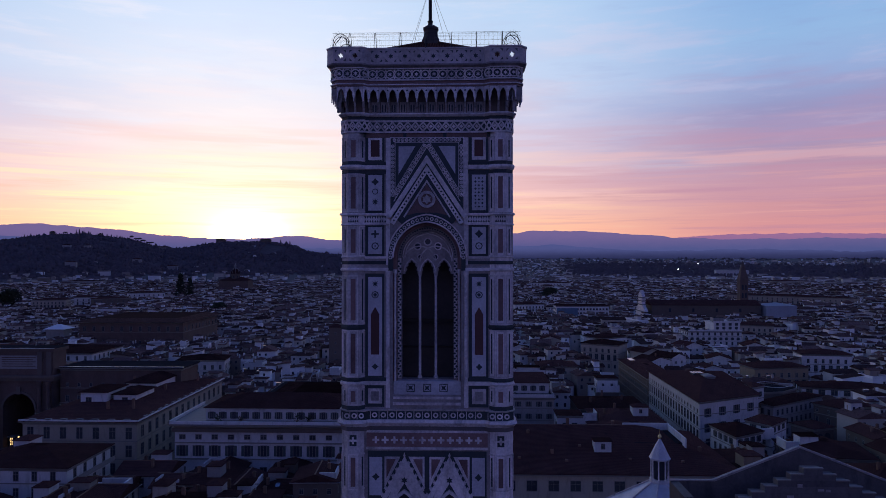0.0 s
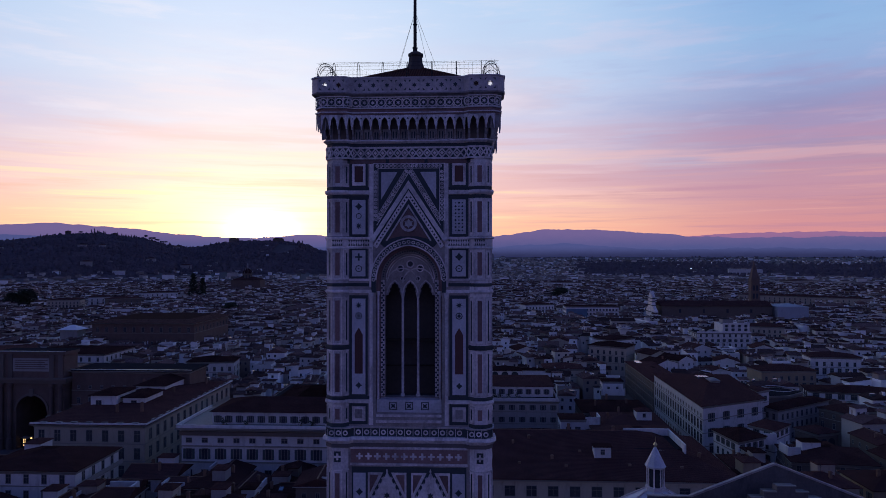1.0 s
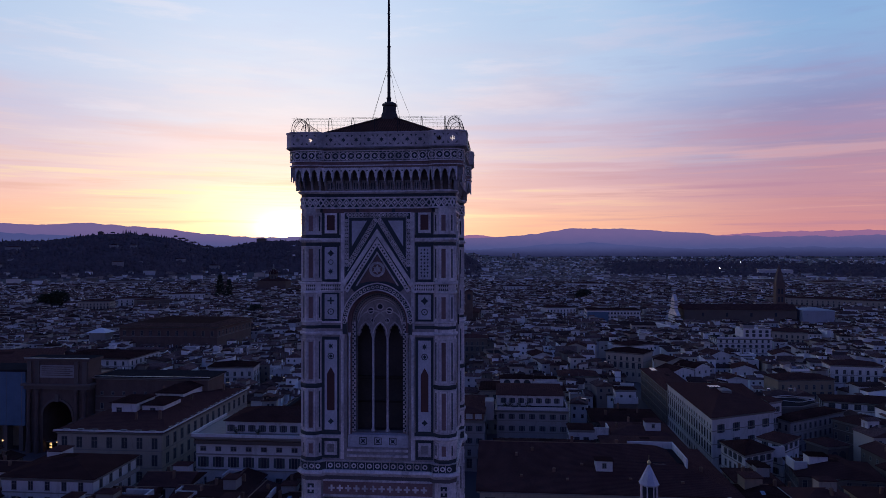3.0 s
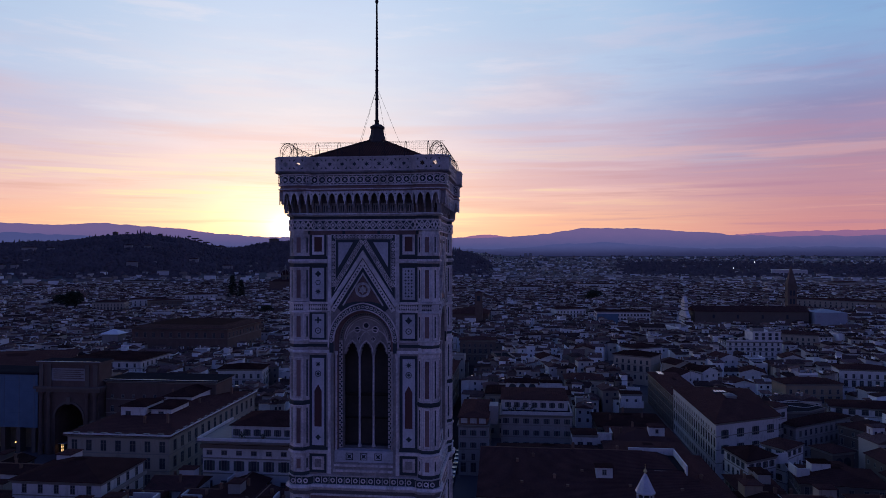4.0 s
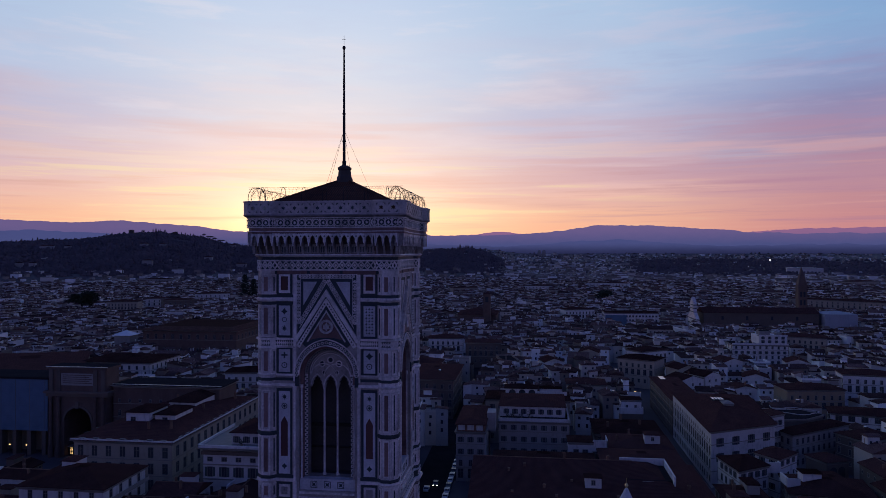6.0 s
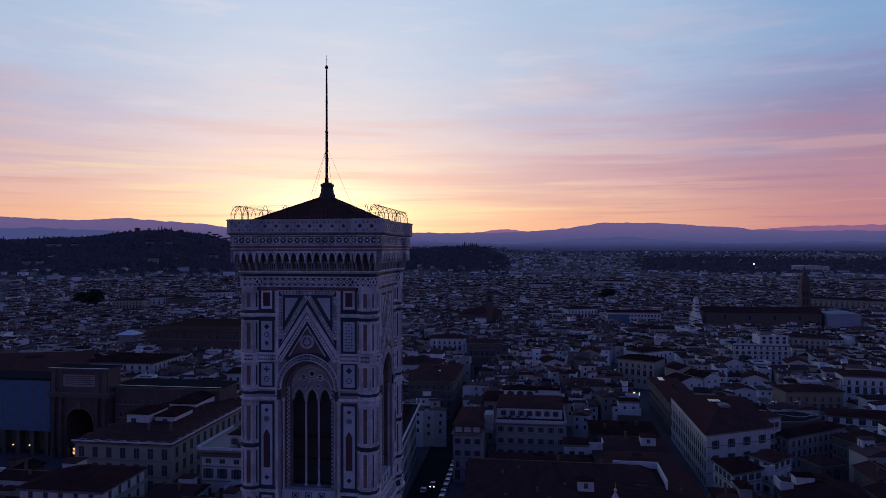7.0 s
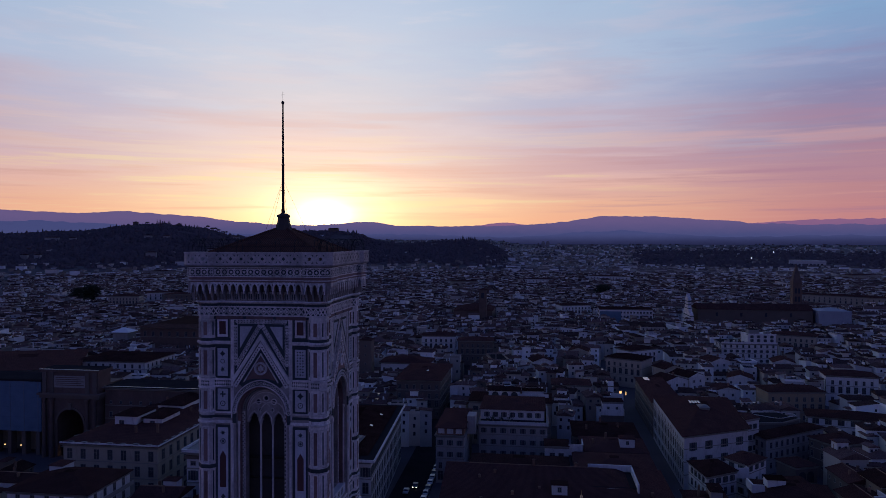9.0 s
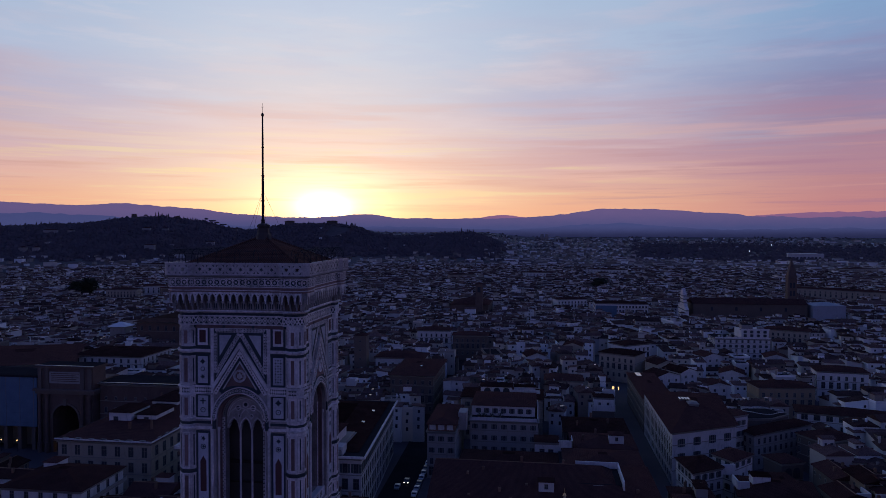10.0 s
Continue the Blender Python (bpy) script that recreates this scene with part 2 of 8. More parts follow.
CREAM, PALE, OCHRE, ASHEN, STONE = WALLS
# Outer roofs and far plaster, also lightened to stand in for haze.
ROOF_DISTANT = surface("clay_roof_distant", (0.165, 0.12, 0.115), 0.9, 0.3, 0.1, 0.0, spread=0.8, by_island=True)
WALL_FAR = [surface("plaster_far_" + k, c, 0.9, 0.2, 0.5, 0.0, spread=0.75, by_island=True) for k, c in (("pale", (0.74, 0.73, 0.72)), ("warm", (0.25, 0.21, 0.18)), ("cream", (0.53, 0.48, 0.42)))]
BROWNSTONE = surface("brown_rubble", (0.15, 0.104, 0.086), 0.9, 0.4, 0.8, 0.4, 3, stain=(0.4, (0.06, 0.05, 0.045)))
SHEET = surface("scaffold_sheet", (0.12, 0.19, 0.27), 0.8, 0.3, 0.8, 0.1, 2)
WRAP = surface("pale_building_wrap", (0.36, 0.38, 0.42), 0.8, 0.25, 0.5, 0.1, 2, stain=(0.4, (0.22, 0.23, 0.25)))
GLASS = surface("dark_window", (0.050, 0.054, 0.064), 0.2, 0.5, 2.0, 0.0, spec=0.5)
SHUTTER = surface("green_shutter", (0.070, 0.086, 0.088), 0.7, 0.3, 3.0, 0.1, 20)
SKYLIGHT = surface("skylight_glass", (0.30, 0.32, 0.35), 0.22, 0.1, 2.0, 0.0, metal=0.7, spec=0.8)
ZINC = surface("zinc_sheet", (0.45, 0.46, 0.48), 0.4, 0.2, 2.0, 0.1, 6, metal=0.6)
TRIM = surface("sandstone_trim", (0.26, 0.24, 0.22), 0.8, 0.25, 2.0, 0.2, 8)
BRICK = surface("chimney_brick", (0.22, 0.13, 0.09), 0.9, 0.35, 3.0, 0.4, 9, spread=0.4)
PAVING = surface("stone_paving", (0.036, 0.033, 0.035), 0.9, 0.4, 0.6, 0.2, 4, spec=0.0)
# Plain, slopes and woods are lightened to stand in for the haze over them.
EARTH = surface("plain_ground", (0.100, 0.090, 0.096), 0.95, 0.5, 0.02, 0.0)
HILL = surface("wooded_slope", (0.120, 0.098, 0.105), 0.95, 0.6, 0.03, 0.0, spec=0.0)
LEAF = surface("winter_woodland", (0.122, 0.100, 0.108), 0.95, 0.45, 0.05, 0.0, spread=0.12, by_island=True, spec=0.0)
BARK = surface("bark", (0.05, 0.04, 0.03), 0.9, 0.3, 3.0, 0.3, 8)
LAMP_WARM, LAMP_WHITE = glow("lamp_warm", (1.0, 0.62, 0.25), 1.6), glow("lamp_white", (1.0, 0.9, 0.78), 6.0)
LAMP_COOL = glow("lamp_cool", (0.75, 0.85, 1.0), 0.35)
LAMP_FAR = glow("lamp_far", (1.0, 0.92, 0.85), 12.0)
CAR_PAINT = [surface("car_paint_" + k, c, 0.3, 0.08, 3.0, 0.0, spec=0.6) for k, c in (("white", (0.6, 0.6, 0.6)), ("silver", (0.35, 0.36, 0.38)), ("dark", (0.03, 0.035, 0.05)))]
RUBBER = surface("tyre_rubber", (0.02, 0.02, 0.02), 0.9, 0.2, 5.0, 0.0)


# ---- mesh tools ----
class Geo:
    """Collects corners and faces of one mesh."""

    def __init__(self):
        self.v, self.f, self.m = [], [], []

    def add(self, verts, faces, slot=0):
        o = len(self.v)
        self.v += [tuple(p) for p in verts]
        self.f += [tuple(i + o for i in f) for f in faces]
        self.m += [slot] * len(faces)
        return self

    def box(self, x0, y0, z0, x1, y1, z1, slot=0):
        return self.add([(x0, y0, z0), (x1, y0, z0), (x1, y1, z0), (x0, y1, z0), (x0, y0, z1), (x1, y0, z1), (x1, y1, z1), (x0, y1, z1)],
                        [(3, 2, 1, 0), (4, 5, 6, 7), (0, 1, 5, 4), (1, 2, 6, 5), (2, 3, 7, 6), (3, 0, 4, 7)], slot)

    def loft(self, rings, caps=True, slot=0):
        n = len(rings[0])
        v = [p for r in rings for p in r]
        f = [(k * n + i, k * n + (i + 1) % n, (k + 1) * n + (i + 1) % n, (k + 1) * n + i) for k in range(len(rings) - 1) for i in range(n)]
        if caps:
            f += [tuple(range(n))[::-1], tuple(range((len(rings) - 1) * n, len(rings) * n))]
        return self.add(v, f, slot)

    def prism(self, poly, z0, z1, slot=0):
        return self.loft([[(x, y, z0) for x, y in poly], [(x, y, z1) for x, y in poly]], True, slot)

    def plate(self, poly, w0, w1, slot=0):
        """A plate on a facade: poly in (u, z), from depth w0 out to w1 (outward is -y)."""
        return self.loft([[(u, -w0, z) for u, z in poly], [(u, -w1, z) for u, z in poly]], True, slot)

    def slab(self, u0, z0, u1, z1, w0, w1, slot=0):
        return self.box(u0, -w1, z0, u1, -w0, z1, slot)

    def ring(self, u, z, r0, r1, w0, w1, n=14, phase=0.0, slot=0):
        a = [2 * math.pi * i / n + phase for i in range(n)]
        o = [(u + r1 * math.cos(t), z + r1 * math.sin(t)) for t in a]
        i_ = [(u + r0 * math.cos(t), z + r0 * math.sin(t)) for t in a]
        v = [(p, -w0, q) for p, q in o] + [(p, -w1, q) for p, q in o] + [(p, -w1, q) for p, q in i_] + [(p, -w0, q) for p, q in i_]
        f = []
        for k in range(3):
            f += [(k * n + i, k * n + (i + 1) % n, (k + 1) * n + (i + 1) % n, (k + 1) * n + i) for i in range(n)]
        return self.add(v, f, slot)

    def disc(self, u, z, r, w0, w1, n=12, phase=0.0, slot=0):
        return self.plate([(u + r * math.cos(2 * math.pi * i / n + phase), z + r * math.sin(2 * math.pi * i / n + phase)) for i in range(n)], w0, w1, slot)

    def star(self, u, z, r, points, w0, w1, inner=0.45, slot=0):
        p = []
        for i in range(2 * points):
            a = math.pi * i / points + math.pi / 2
            q = r if i % 2 == 0 else r * inner
            p.append((u + q * math.cos(a), z + q * math.sin(a)))
        return self.plate(p, w0, w1, slot)

    def band(self, path, half, w0, w1, slot=0):
        """A flat band of that half width along a path in (u, z)."""
        shut = math.hypot(path[0][0] - path[-1][0], path[0][1] - path[-1][1]) < 1e-6
        ends = [Vector((p[0], p[1])) for p in path]
        n = len(ends)
        one, two = [], []
        for i, p in enumerate(ends):
            before = ends[i - 1] if i else (ends[n - 2] if shut else None)
            after = ends[i + 1] if i < n - 1 else (ends[1] if shut else None)
            e1 = (p - before).normalized() if before is not None else (after - p).normalized()
            e2 = (after - p).normalized() if after is not None else e1
            m = Vector((-e1.y - e2.y, e1.x + e2.x))
            m = m * (half / max(0.35, m.dot(Vector((-e1.y, e1.x)))))
            one.append((p.x - m.x, p.y - m.y))
            two.append((p.x + m.x, p.y + m.y))
        return self.ribbon(one, two, w0, w1, slot)

    def relief(self, xs, zs, depth, slots):
        """A grid of cells at several depths, joined into one skin; depth[row][column], None: no cell."""
        seen = {}

        def at(x, y, z):
            k = (round(x, 4), round(y, 4), round(z, 4))
            if k not in seen:
                seen[k] = len(self.v)
                self.v.append((x, y, z))
            return seen[k]

        def face(p, slot):
            self.f.append(tuple(at(*q) for q in p))
            self.m.append(slot)

        R, C = len(zs) - 1, len(xs) - 1
        cell = lambda r, c: depth[r][c] if 0 <= r < R and 0 <= c < C and depth[r][c] is not None else None
        for r in range(R):
            for c in range(C):
                d = cell(r, c)
                if d is None:
                    continue
                x0, x1, z0, z1 = xs[c], xs[c + 1], zs[r], zs[r + 1]
                face([(x0, d, z0), (x1, d, z0), (x1, d, z1), (x0, d, z1)], slots[r][c])
                for dr, dc, (p, q) in ((0, -1, ((x0, z0), (x0, z1))), (0, 1, ((x1, z1), (x1, z0))), (-1, 0, ((x1, z0), (x0, z0))), (1, 0, ((x0, z1), (x1, z1)))):
                    e = cell(r + dr, c + dc)
                    e = 0.02 if e is None else e
                    if e > d + 1e-6:
                        face([(p[0], d, p[1]), (p[0], e, p[1]), (q[0], e, q[1]), (q[0], d, q[1])], slots[r][c])
        return self

    def ribbon(self, inner, outer, w0, w1, slot=0):
        """One bent plate between two paths of (u, z)."""
        return self.loft([[(a, -w0, b), (a, -w1, b), (c, -w1, d), (c, -w0, d)] for (a, b), (c, d) in zip(inner, outer)], True, slot)

    def tube(self, path, r, n=6, slot=0):
        path = [Vector(p) for p in path]
        rings = []
        for i, p in enumerate(path):
            t = (path[min(i + 1, len(path) - 1)] - path[max(i - 1, 0)]).normalized()
            s = t.orthogonal().normalized() if abs(t.z) > 0.9 else t.cross(Vector((0, 0, 1))).normalized()
            u = t.cross(s)
            rr = r[i] if isinstance(r, (list, tuple)) else r
            rings.append([p + s * rr * math.cos(2 * math.pi * k / n) + u * rr * math.sin(2 * math.pi * k / n) for k in range(n)])
        return self.loft(rings, True, slot)

    def lathe(self, x, y, prof, n=12, slot=0):
        return self.loft([[(x + r * math.cos(2 * math.pi * i / n), y + r * math.sin(2 * math.pi * i / n), z) for i in range(n)] for r, z in prof], True, slot)

    def mesh(self, name, mats, smooth=False):
        me = bpy.data.meshes.new(name)
        me.from_pydata(self.v, [], self.f)
        for m in mats if isinstance(mats, (list, tuple)) else [mats]:
            me.materials.append(m)
        if any(self.m):
            me.polygons.foreach_set("material_index", self.m)
        if smooth:
            me.polygons.foreach_set("use_smooth", [True] * len(me.polygons))
        me.validate()
        bm = bmesh.new()
        bm.from_mesh(me)
        bmesh.ops.recalc_face_normals(bm, faces=bm.faces)
        bm.to_mesh(me)
        bm.free()
        return me


def part(name, geo, material, parent, label="", at=None):
    """One mesh object under a thing or under a part. geo: a Geo, or a mesh that is shared."""
    me = geo.mesh(name, material) if isinstance(geo, Geo) else geo
    ob = new(name, me)
    ob.parent = parent
    if at is not None:
        ob.matrix_basis = at
    return tagged(ob, label)


def thing(name, label, category, at=None, group="", kind=""):
    ob = new(name)
    ob.empty_display_size = 0.3
    if at is not None:
        ob.matrix_basis = at
    return tagged(ob, label, category, group, kind)


def rect(x0, y0, x1, y1):
    return [(x0, y0), (x1, y0), (x1, y1), (x0, y1)]


def pointed(s, h, z, n=9, u0=0.0):
    """Points of a pointed arch of half span s and rise h over the level z, from left to right."""
    R = (s * s + h * h) / (2 * s)
    top = math.asin(min(1.0, h / R))
    left = [(u0 + R - s - R * math.cos(top * i / n), z + R * math.sin(top * i / n)) for i in range(n + 1)]
    return left + [(2 * u0 - u, q) for u, q in left[-2::-1]]


# ---- the bell tower ----
W = 6.9                     # wall plane of a side, from the tower's axis
tower = thing("bell_tower", "tall square bell tower of white, green and rose marble", "bell tower", Matrix.Translation((0.06, 0, 0)) @ Matrix.Diagonal((1.012, 1.012, 1.0, 1)))


def plan(w, bulge=0.42, u0=4.95, cut=0.62):
    """Outline of the tower with its thicker corners; w: the flat sides' distance from the axis."""
    b, q = w + bulge, []
    side = [(-b + cut, -b), (-u0 - bulge, -b), (-u0, -w), (u0, -w), (u0 + bulge, -b), (b - cut, -b)]
    for k in range(4):
        c, s = round(math.cos(k * math.pi / 2)), round(math.sin(k * math.pi / 2))
        q += [(x * c - y * s, x * s + y * c) for x, y in side]
    return q


def course(g, z0, z1, w0, w1=None, bulge=0.42):
    w1 = w0 if w1 is None else w1
    a, b = plan(w0, bulge), plan(w1, bulge)
    return g.loft([[(x, y, z0) for x, y in a], [(x, y, z1) for x, y in b]])


PARAPET = surface("parapet_marble", (0.56, 0.50, 0.48), 0.65, 0.7, 1.4, 0.25, 10, spread=0.25, stain=(0.6, (0.16, 0.145, 0.15)))
# Dark colour paints in the shade of the recess behind the corbels.
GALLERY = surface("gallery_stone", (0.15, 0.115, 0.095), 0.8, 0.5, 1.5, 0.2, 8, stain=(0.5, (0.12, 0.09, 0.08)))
GREY2 = surface("dark_grey_marble", (0.14, 0.125, 0.125), 0.6, 0.35, 2.0, 0.15, 10, spread=0.2)


# kit: what one side carries: name, mesh, label; built once and set on all four sides
side_kit, wall_kit = [], []


def fit_side(name, g, mat=None, label="", at=None):
    """A Geo and its material, or a mesh that is shared, with its pose in place of the material."""
    if isinstance(g, Geo):
        side_kit.append((name, g.mesh(name, mat), label, at))
    else:
        side_kit.append((name, g, "", mat))


def shared(g, name, mat):
    return g.mesh(name, mat)


# wall in three steps of reveal round the great window
def wall_layer(half, z0, z1, s, sill, spring, rise, w0, w1):
    g = Geo()
    g.slab(-half, z0, -s, spring, w0, w1).slab(s, z0, half, spring, w0, w1).slab(-s, z0, s, sill, w0, w1)
    arch = pointed(s, rise, spring)
    n = len(arch) // 2
    g.plate([(-half, spring), *arch[:n + 1], (0, z1), (-half, z1)], w0, w1)
    g.plate([(0, z1), *arch[n:], (half, spring), (half, z1)], w0, w1)
    return g


facade_mesh = wall_layer(5.6, 49.3, 76.95, 2.95, 54.1, 66.05, 3.15, 6.45, W).mesh("facade_wall", GREY)
# Outer reveal takes the dark rose so that its soffit reads as shaded.
fit_side("window_reveal", wall_layer(3.3, 53.0, 71.0, 2.62, 54.1, 66.05, 2.78, 5.95, 6.45), PINK, "stepped rose marble reveal, coloured dark as a shaded soffit")
fit_side("window_reveal", wall_layer(3.3, 53.0, 71.0, 2.28, 55.3, 66.05, 2.4, 4.9, 5.95), GREY)
# twisted inlay strips beside the window
lace = Geo()
for sgn in (-1, 1):
    fit_side("inlay_strip", Geo().slab(sgn * 2.45 - 0.16, 55.4, sgn * 2.45 + 0.16, 66.0, 5.95, 6.0), WHITE)
    for i in range(46):
        lace.disc(sgn * 2.45 + 0.07 * (-1) ** i, 55.55 + i * 0.226, 0.115, 6.0, 6.012, 4)
for i in range(1, 34):
    a = math.pi * i / 34
    lace.disc(-2.43 * math.cos(a), 66.05 + 2.58 * math.sin(a), 0.09, 5.95, 5.965, 4)
fit_side("window_inlay", lace, GREEN, "dark mosaic inlay beside the window")
for sgn in (-1, 1):
    fit_side("jamb_shaft", Geo().lathe(sgn * 2.78, -6.52, [(0.1, 54.2), (0.1, 64.6), (0.17, 64.7), (0.17, 65.0)], 8), WHITE)
    fit_side("window_colonnette", Geo().lathe(sgn * 0.7, -5.35, [(0.2, 55.3), (0.2, 55.45), (0.12, 55.6), (0.11, 64.3), (0.2, 64.65), (0.22, 64.85)], 10), WHITE, "slender twisted marble colonnette")
    fit_side("pilaster", Geo().slab(sgn * 3.36 - 0.17, 53.0, sgn * 3.36 + 0.17, 55.0, W, W + 0.1).lathe(sgn * 3.36, -W - 0.06, [(0.15, 55.0), (0.15, 64.3), (0.22, 64.6), (0.22, 64.9)], 10)
             .slab(sgn * 3.36 - 0.16, 65.4, sgn * 3.36 + 0.16, 76.5, W, W + 0.06), WHITE)


def cusped(u0, s, z):
    """The foiled head of one light."""
    pts = []
    for u, q in pointed(s, s * 1.9, z, 6, u0):
        pts.append((u, q))
    out = []
    for i, (u, q) in enumerate(pts):
        k = 0.74 if i % 2 else 1.0
        out.append((u0 + (u - u0) * k, z + (q - z) * (0.88 if i % 2 else 1.0)))
    return out


tr = [(-2.28, 64.6)]
for u0 in (-1.42, 0.0, 1.42):
    tr += [(u0 - 0.58, 64.6)] + cusped(u0, 0.58, 64.75) + [(u0 + 0.58, 64.6)]
tr += [(2.28, 64.6)] + pointed(2.28, 2.4, 66.05)[::-1]
fit_side("tracery", Geo().plate(tr, 5.2, 5.5), GREY, "pierced marble tracery over three lights")
# roundel openings are dark discs laid on, in place of shadowed depth
eye_ring, eye_hole = Geo().ring(0, 0, 0.25, 0.36, 5.5, 5.58, 14).mesh("roundel", WHITE), Geo().disc(0, 0, 0.25, 5.49, 5.506, 8).mesh("roundel_hole", GLASS)
for u, z in ((-0.9, 67.05), (0, 67.45), (0.9, 67.05), (-0.68, 66.1), (0.68, 66.1)):
    k = 1.0 if z > 66.5 else 0.72
    at = Matrix.Translation((u, 0, z)) @ Matrix.Diagonal((k, 1, k, 1))
    fit_side("roundel", eye_ring, at)
    fit_side("roundel_hole", eye_hole, at)
for u0 in (-1.42, 0.0, 1.42):
    fit_side("light_moulding", Geo().band([(u0 + (u - u0) * 1.12, z + 0.08) for u, z in pointed(0.58, 1.1, 64.75, 6, u0)], 0.05, 5.5, 5.56), WHITE)
for s_ in (-0.72, 0.72):
    fit_side("tracery_arc", Geo().band([(s_ + 1.42 * math.cos(math.pi * i / 12), 65.7 + 1.35 * math.sin(math.pi * i / 12)) for i in range(13)], 0.06, 5.5, 5.57), WHITE)
for r_ in (2.0, 2.2):
    fit_side("tracery_rim", Geo().band(pointed(r_, r_ * 1.05, 66.05, 9), 0.04, 5.5, 5.57), WHITE)
# window sill and its rosettes
fit_side("window_sill", Geo().slab(-2.9, 54.1, 2.9, 55.25, 5.0, 6.72), BLUISH)
fit_side("sill_moulding", Geo().slab(-2.9, 53.25, 2.9, 53.45, W, W + 0.22).slab(-2.9, 53.75, 2.9, 53.95, W, W + 0.12), WHITE)
cross4 = Geo().star(0, 0, 0.36, 4, 6.72, 6.735, 0.3).ring(0, 0, 0.4, 0.5, 6.72, 6.732, 4).ring(0, 0, 0.09, 0.15, 6.735, 6.74, 8).mesh("rosette", GREEN)
for u in (-1.42, 0, 1.42):
    fit_side("rosette", cross4, Matrix.Translation((u, 0, 54.68)) @ pose(0, 0, 0, 0, 45, 0))
# arch band with rosettes
outer, inner = [(-3.33, 64.9)] + pointed(3.33, 3.65, 66.05, 12) + [(3.33, 64.9)], [(-2.95, 64.9)] + pointed(2.95, 3.15, 66.05, 12) + [(2.95, 64.9)]
n_ = len(outer)
ab = Geo().ribbon(inner, outer, W, W + 0.14)
fit_side("arch_band", ab, GREEN, "broad inlaid marble arch band")
fit_side("arch_rim", Geo().band(pointed(3.40, 3.74, 66.05, 12), 0.06, W, W + 0.22), WHITE)
fit_side("arch_rim", Geo().band(pointed(2.92, 3.1, 66.05, 12), 0.06, W, W + 0.2), WHITE)
ros = Geo().ring(0, 0, 0.085, 0.17, 0, 0.03, 10).mesh("arch_rosette", WHITE)
mid = pointed(3.14, 3.4, 66.05, 24)
for i in range(0, len(mid), 2):
    fit_side("arch_rosette", ros, Matrix.Translation((mid[i][0], -W - 0.14, mid[i][1])))
# gable over the arch: green ground, white slopes, inlaid slopes, medallion
fit_side("gable_ground", Geo().plate([(-3.0, 69.75), (-2.1, 68.9), (0, 69.6), (2.1, 68.9), (3.0, 69.75), (0, 74.6)], W, W + 0.12), GREEN, "green marble gable")
fit_side("gable_slope", Geo().band([(-3.3, 69.55), (0, 74.62), (3.3, 69.55)], 0.19, W, W + 0.3), WHITE)
fit_side("gable_slope", Geo().band([(-3.0, 69.0), (0, 73.72), (3.0, 69.0)], 0.2, W, W + 0.22), WHITE)
fit_side("gable_slope", Geo().band([(-1.98, 69.55), (0, 72.7), (1.98, 69.55)], 0.07, W + 0.1, W + 0.2), WHITE)
fit_side("gable_field", Geo().plate([(-1.75, 69.72), (-0.8, 69.95), (0.8, 69.95), (1.75, 69.72), (0, 72.45)], W + 0.12, W + 0.14), PINK)
bead = Geo().star(0, 0, 0.12, 4, 0, 0.012, 0.5).mesh("gable_bead", GREEN)
for sgn in (-1, 1):
    for i in range(1, 17):
        k = i / 17
        fit_side("gable_bead", bead, Matrix.Translation((sgn * 3.0 * (1 - k), -W - 0.22, 69.0 + 4.72 * k)))
fit_side("medallion", Geo().ring(0, 71.1, 0.5, 0.74, W + 0.12, W + 0.3, 20).ring(0, 71.1, 0.2, 0.3, W + 0.12, W + 0.24, 14).star(0, 71.1, 0.46, 6, W + 0.12, W + 0.18, 0.5), WHITE, "round carved medallion in the gable")
# square field above with its inlaid chevron
fit_side("chevron_ground", Geo().plate([(-3.1, 69.9), (-3.1, 76.6), (3.1, 76.6), (3.1, 69.9), (0, 74.9)], W, W + 0.03), GREEN, "green marble field round the gable")
for d_ in (-0.21, 0.21):
    fit_side("chevron_rim", Geo().band([(-2.96 - d_, 71.3), (-2.96 - d_, 76.3 + d_), (2.96 + d_, 76.3 + d_), (2.96 + d_, 71.3)], 0.03, W + 0.03, W + 0.07), WHITE)
    fit_side("chevron_rim", Geo().band([(-2.86, 71.35 + d_ * 1.9), (0, 76.1 + d_ * 1.9), (2.86, 71.35 + d_ * 1.9)], 0.03, W + 0.03, W + 0.075), WHITE)
link_ring = Geo().ring(0, 0, 0.09, 0.165, 0, 0.04, 8).star(0, 0, 0.085, 4, 0, 0.03, 0.4).mesh("mosaic_ring", WHITE)
dot = Geo().plate([(-0.07, 0.17), (0.07, 0.17), (0.0, 0.02)], 0, 0.012).plate([(-0.07, -0.17), (0.07, -0.17), (0.0, -0.02)], 0, 0.012).mesh("mosaic_stone", GREEN)
for i in range(17):
    fit_side("mosaic_ring", link_ring, Matrix.Translation((-2.8 + 0.35 * i, -W - 0.03, 76.3)))
for sgn in (-1, 1):
    for i in range(13):
        fit_side("mosaic_ring", link_ring, Matrix.Translation((sgn * 2.96, -W - 0.03, 71.5 + 0.355 * i)))
    for i in range(1, 16):
        k = i / 16
        fit_side("mosaic_ring", link_ring, Matrix.Translation((sgn * 2.86 * (1 - k), -W - 0.03, 71.35 + 4.75 * k)))
    fit_side("triangle_panel", Geo().plate([(sgn * 2.45, 73.3), (sgn * 2.45, 75.75), (sgn * 1.0, 75.75)], W + 0.03, W + 0.06), BLUISH, "pale triangular marble panel")
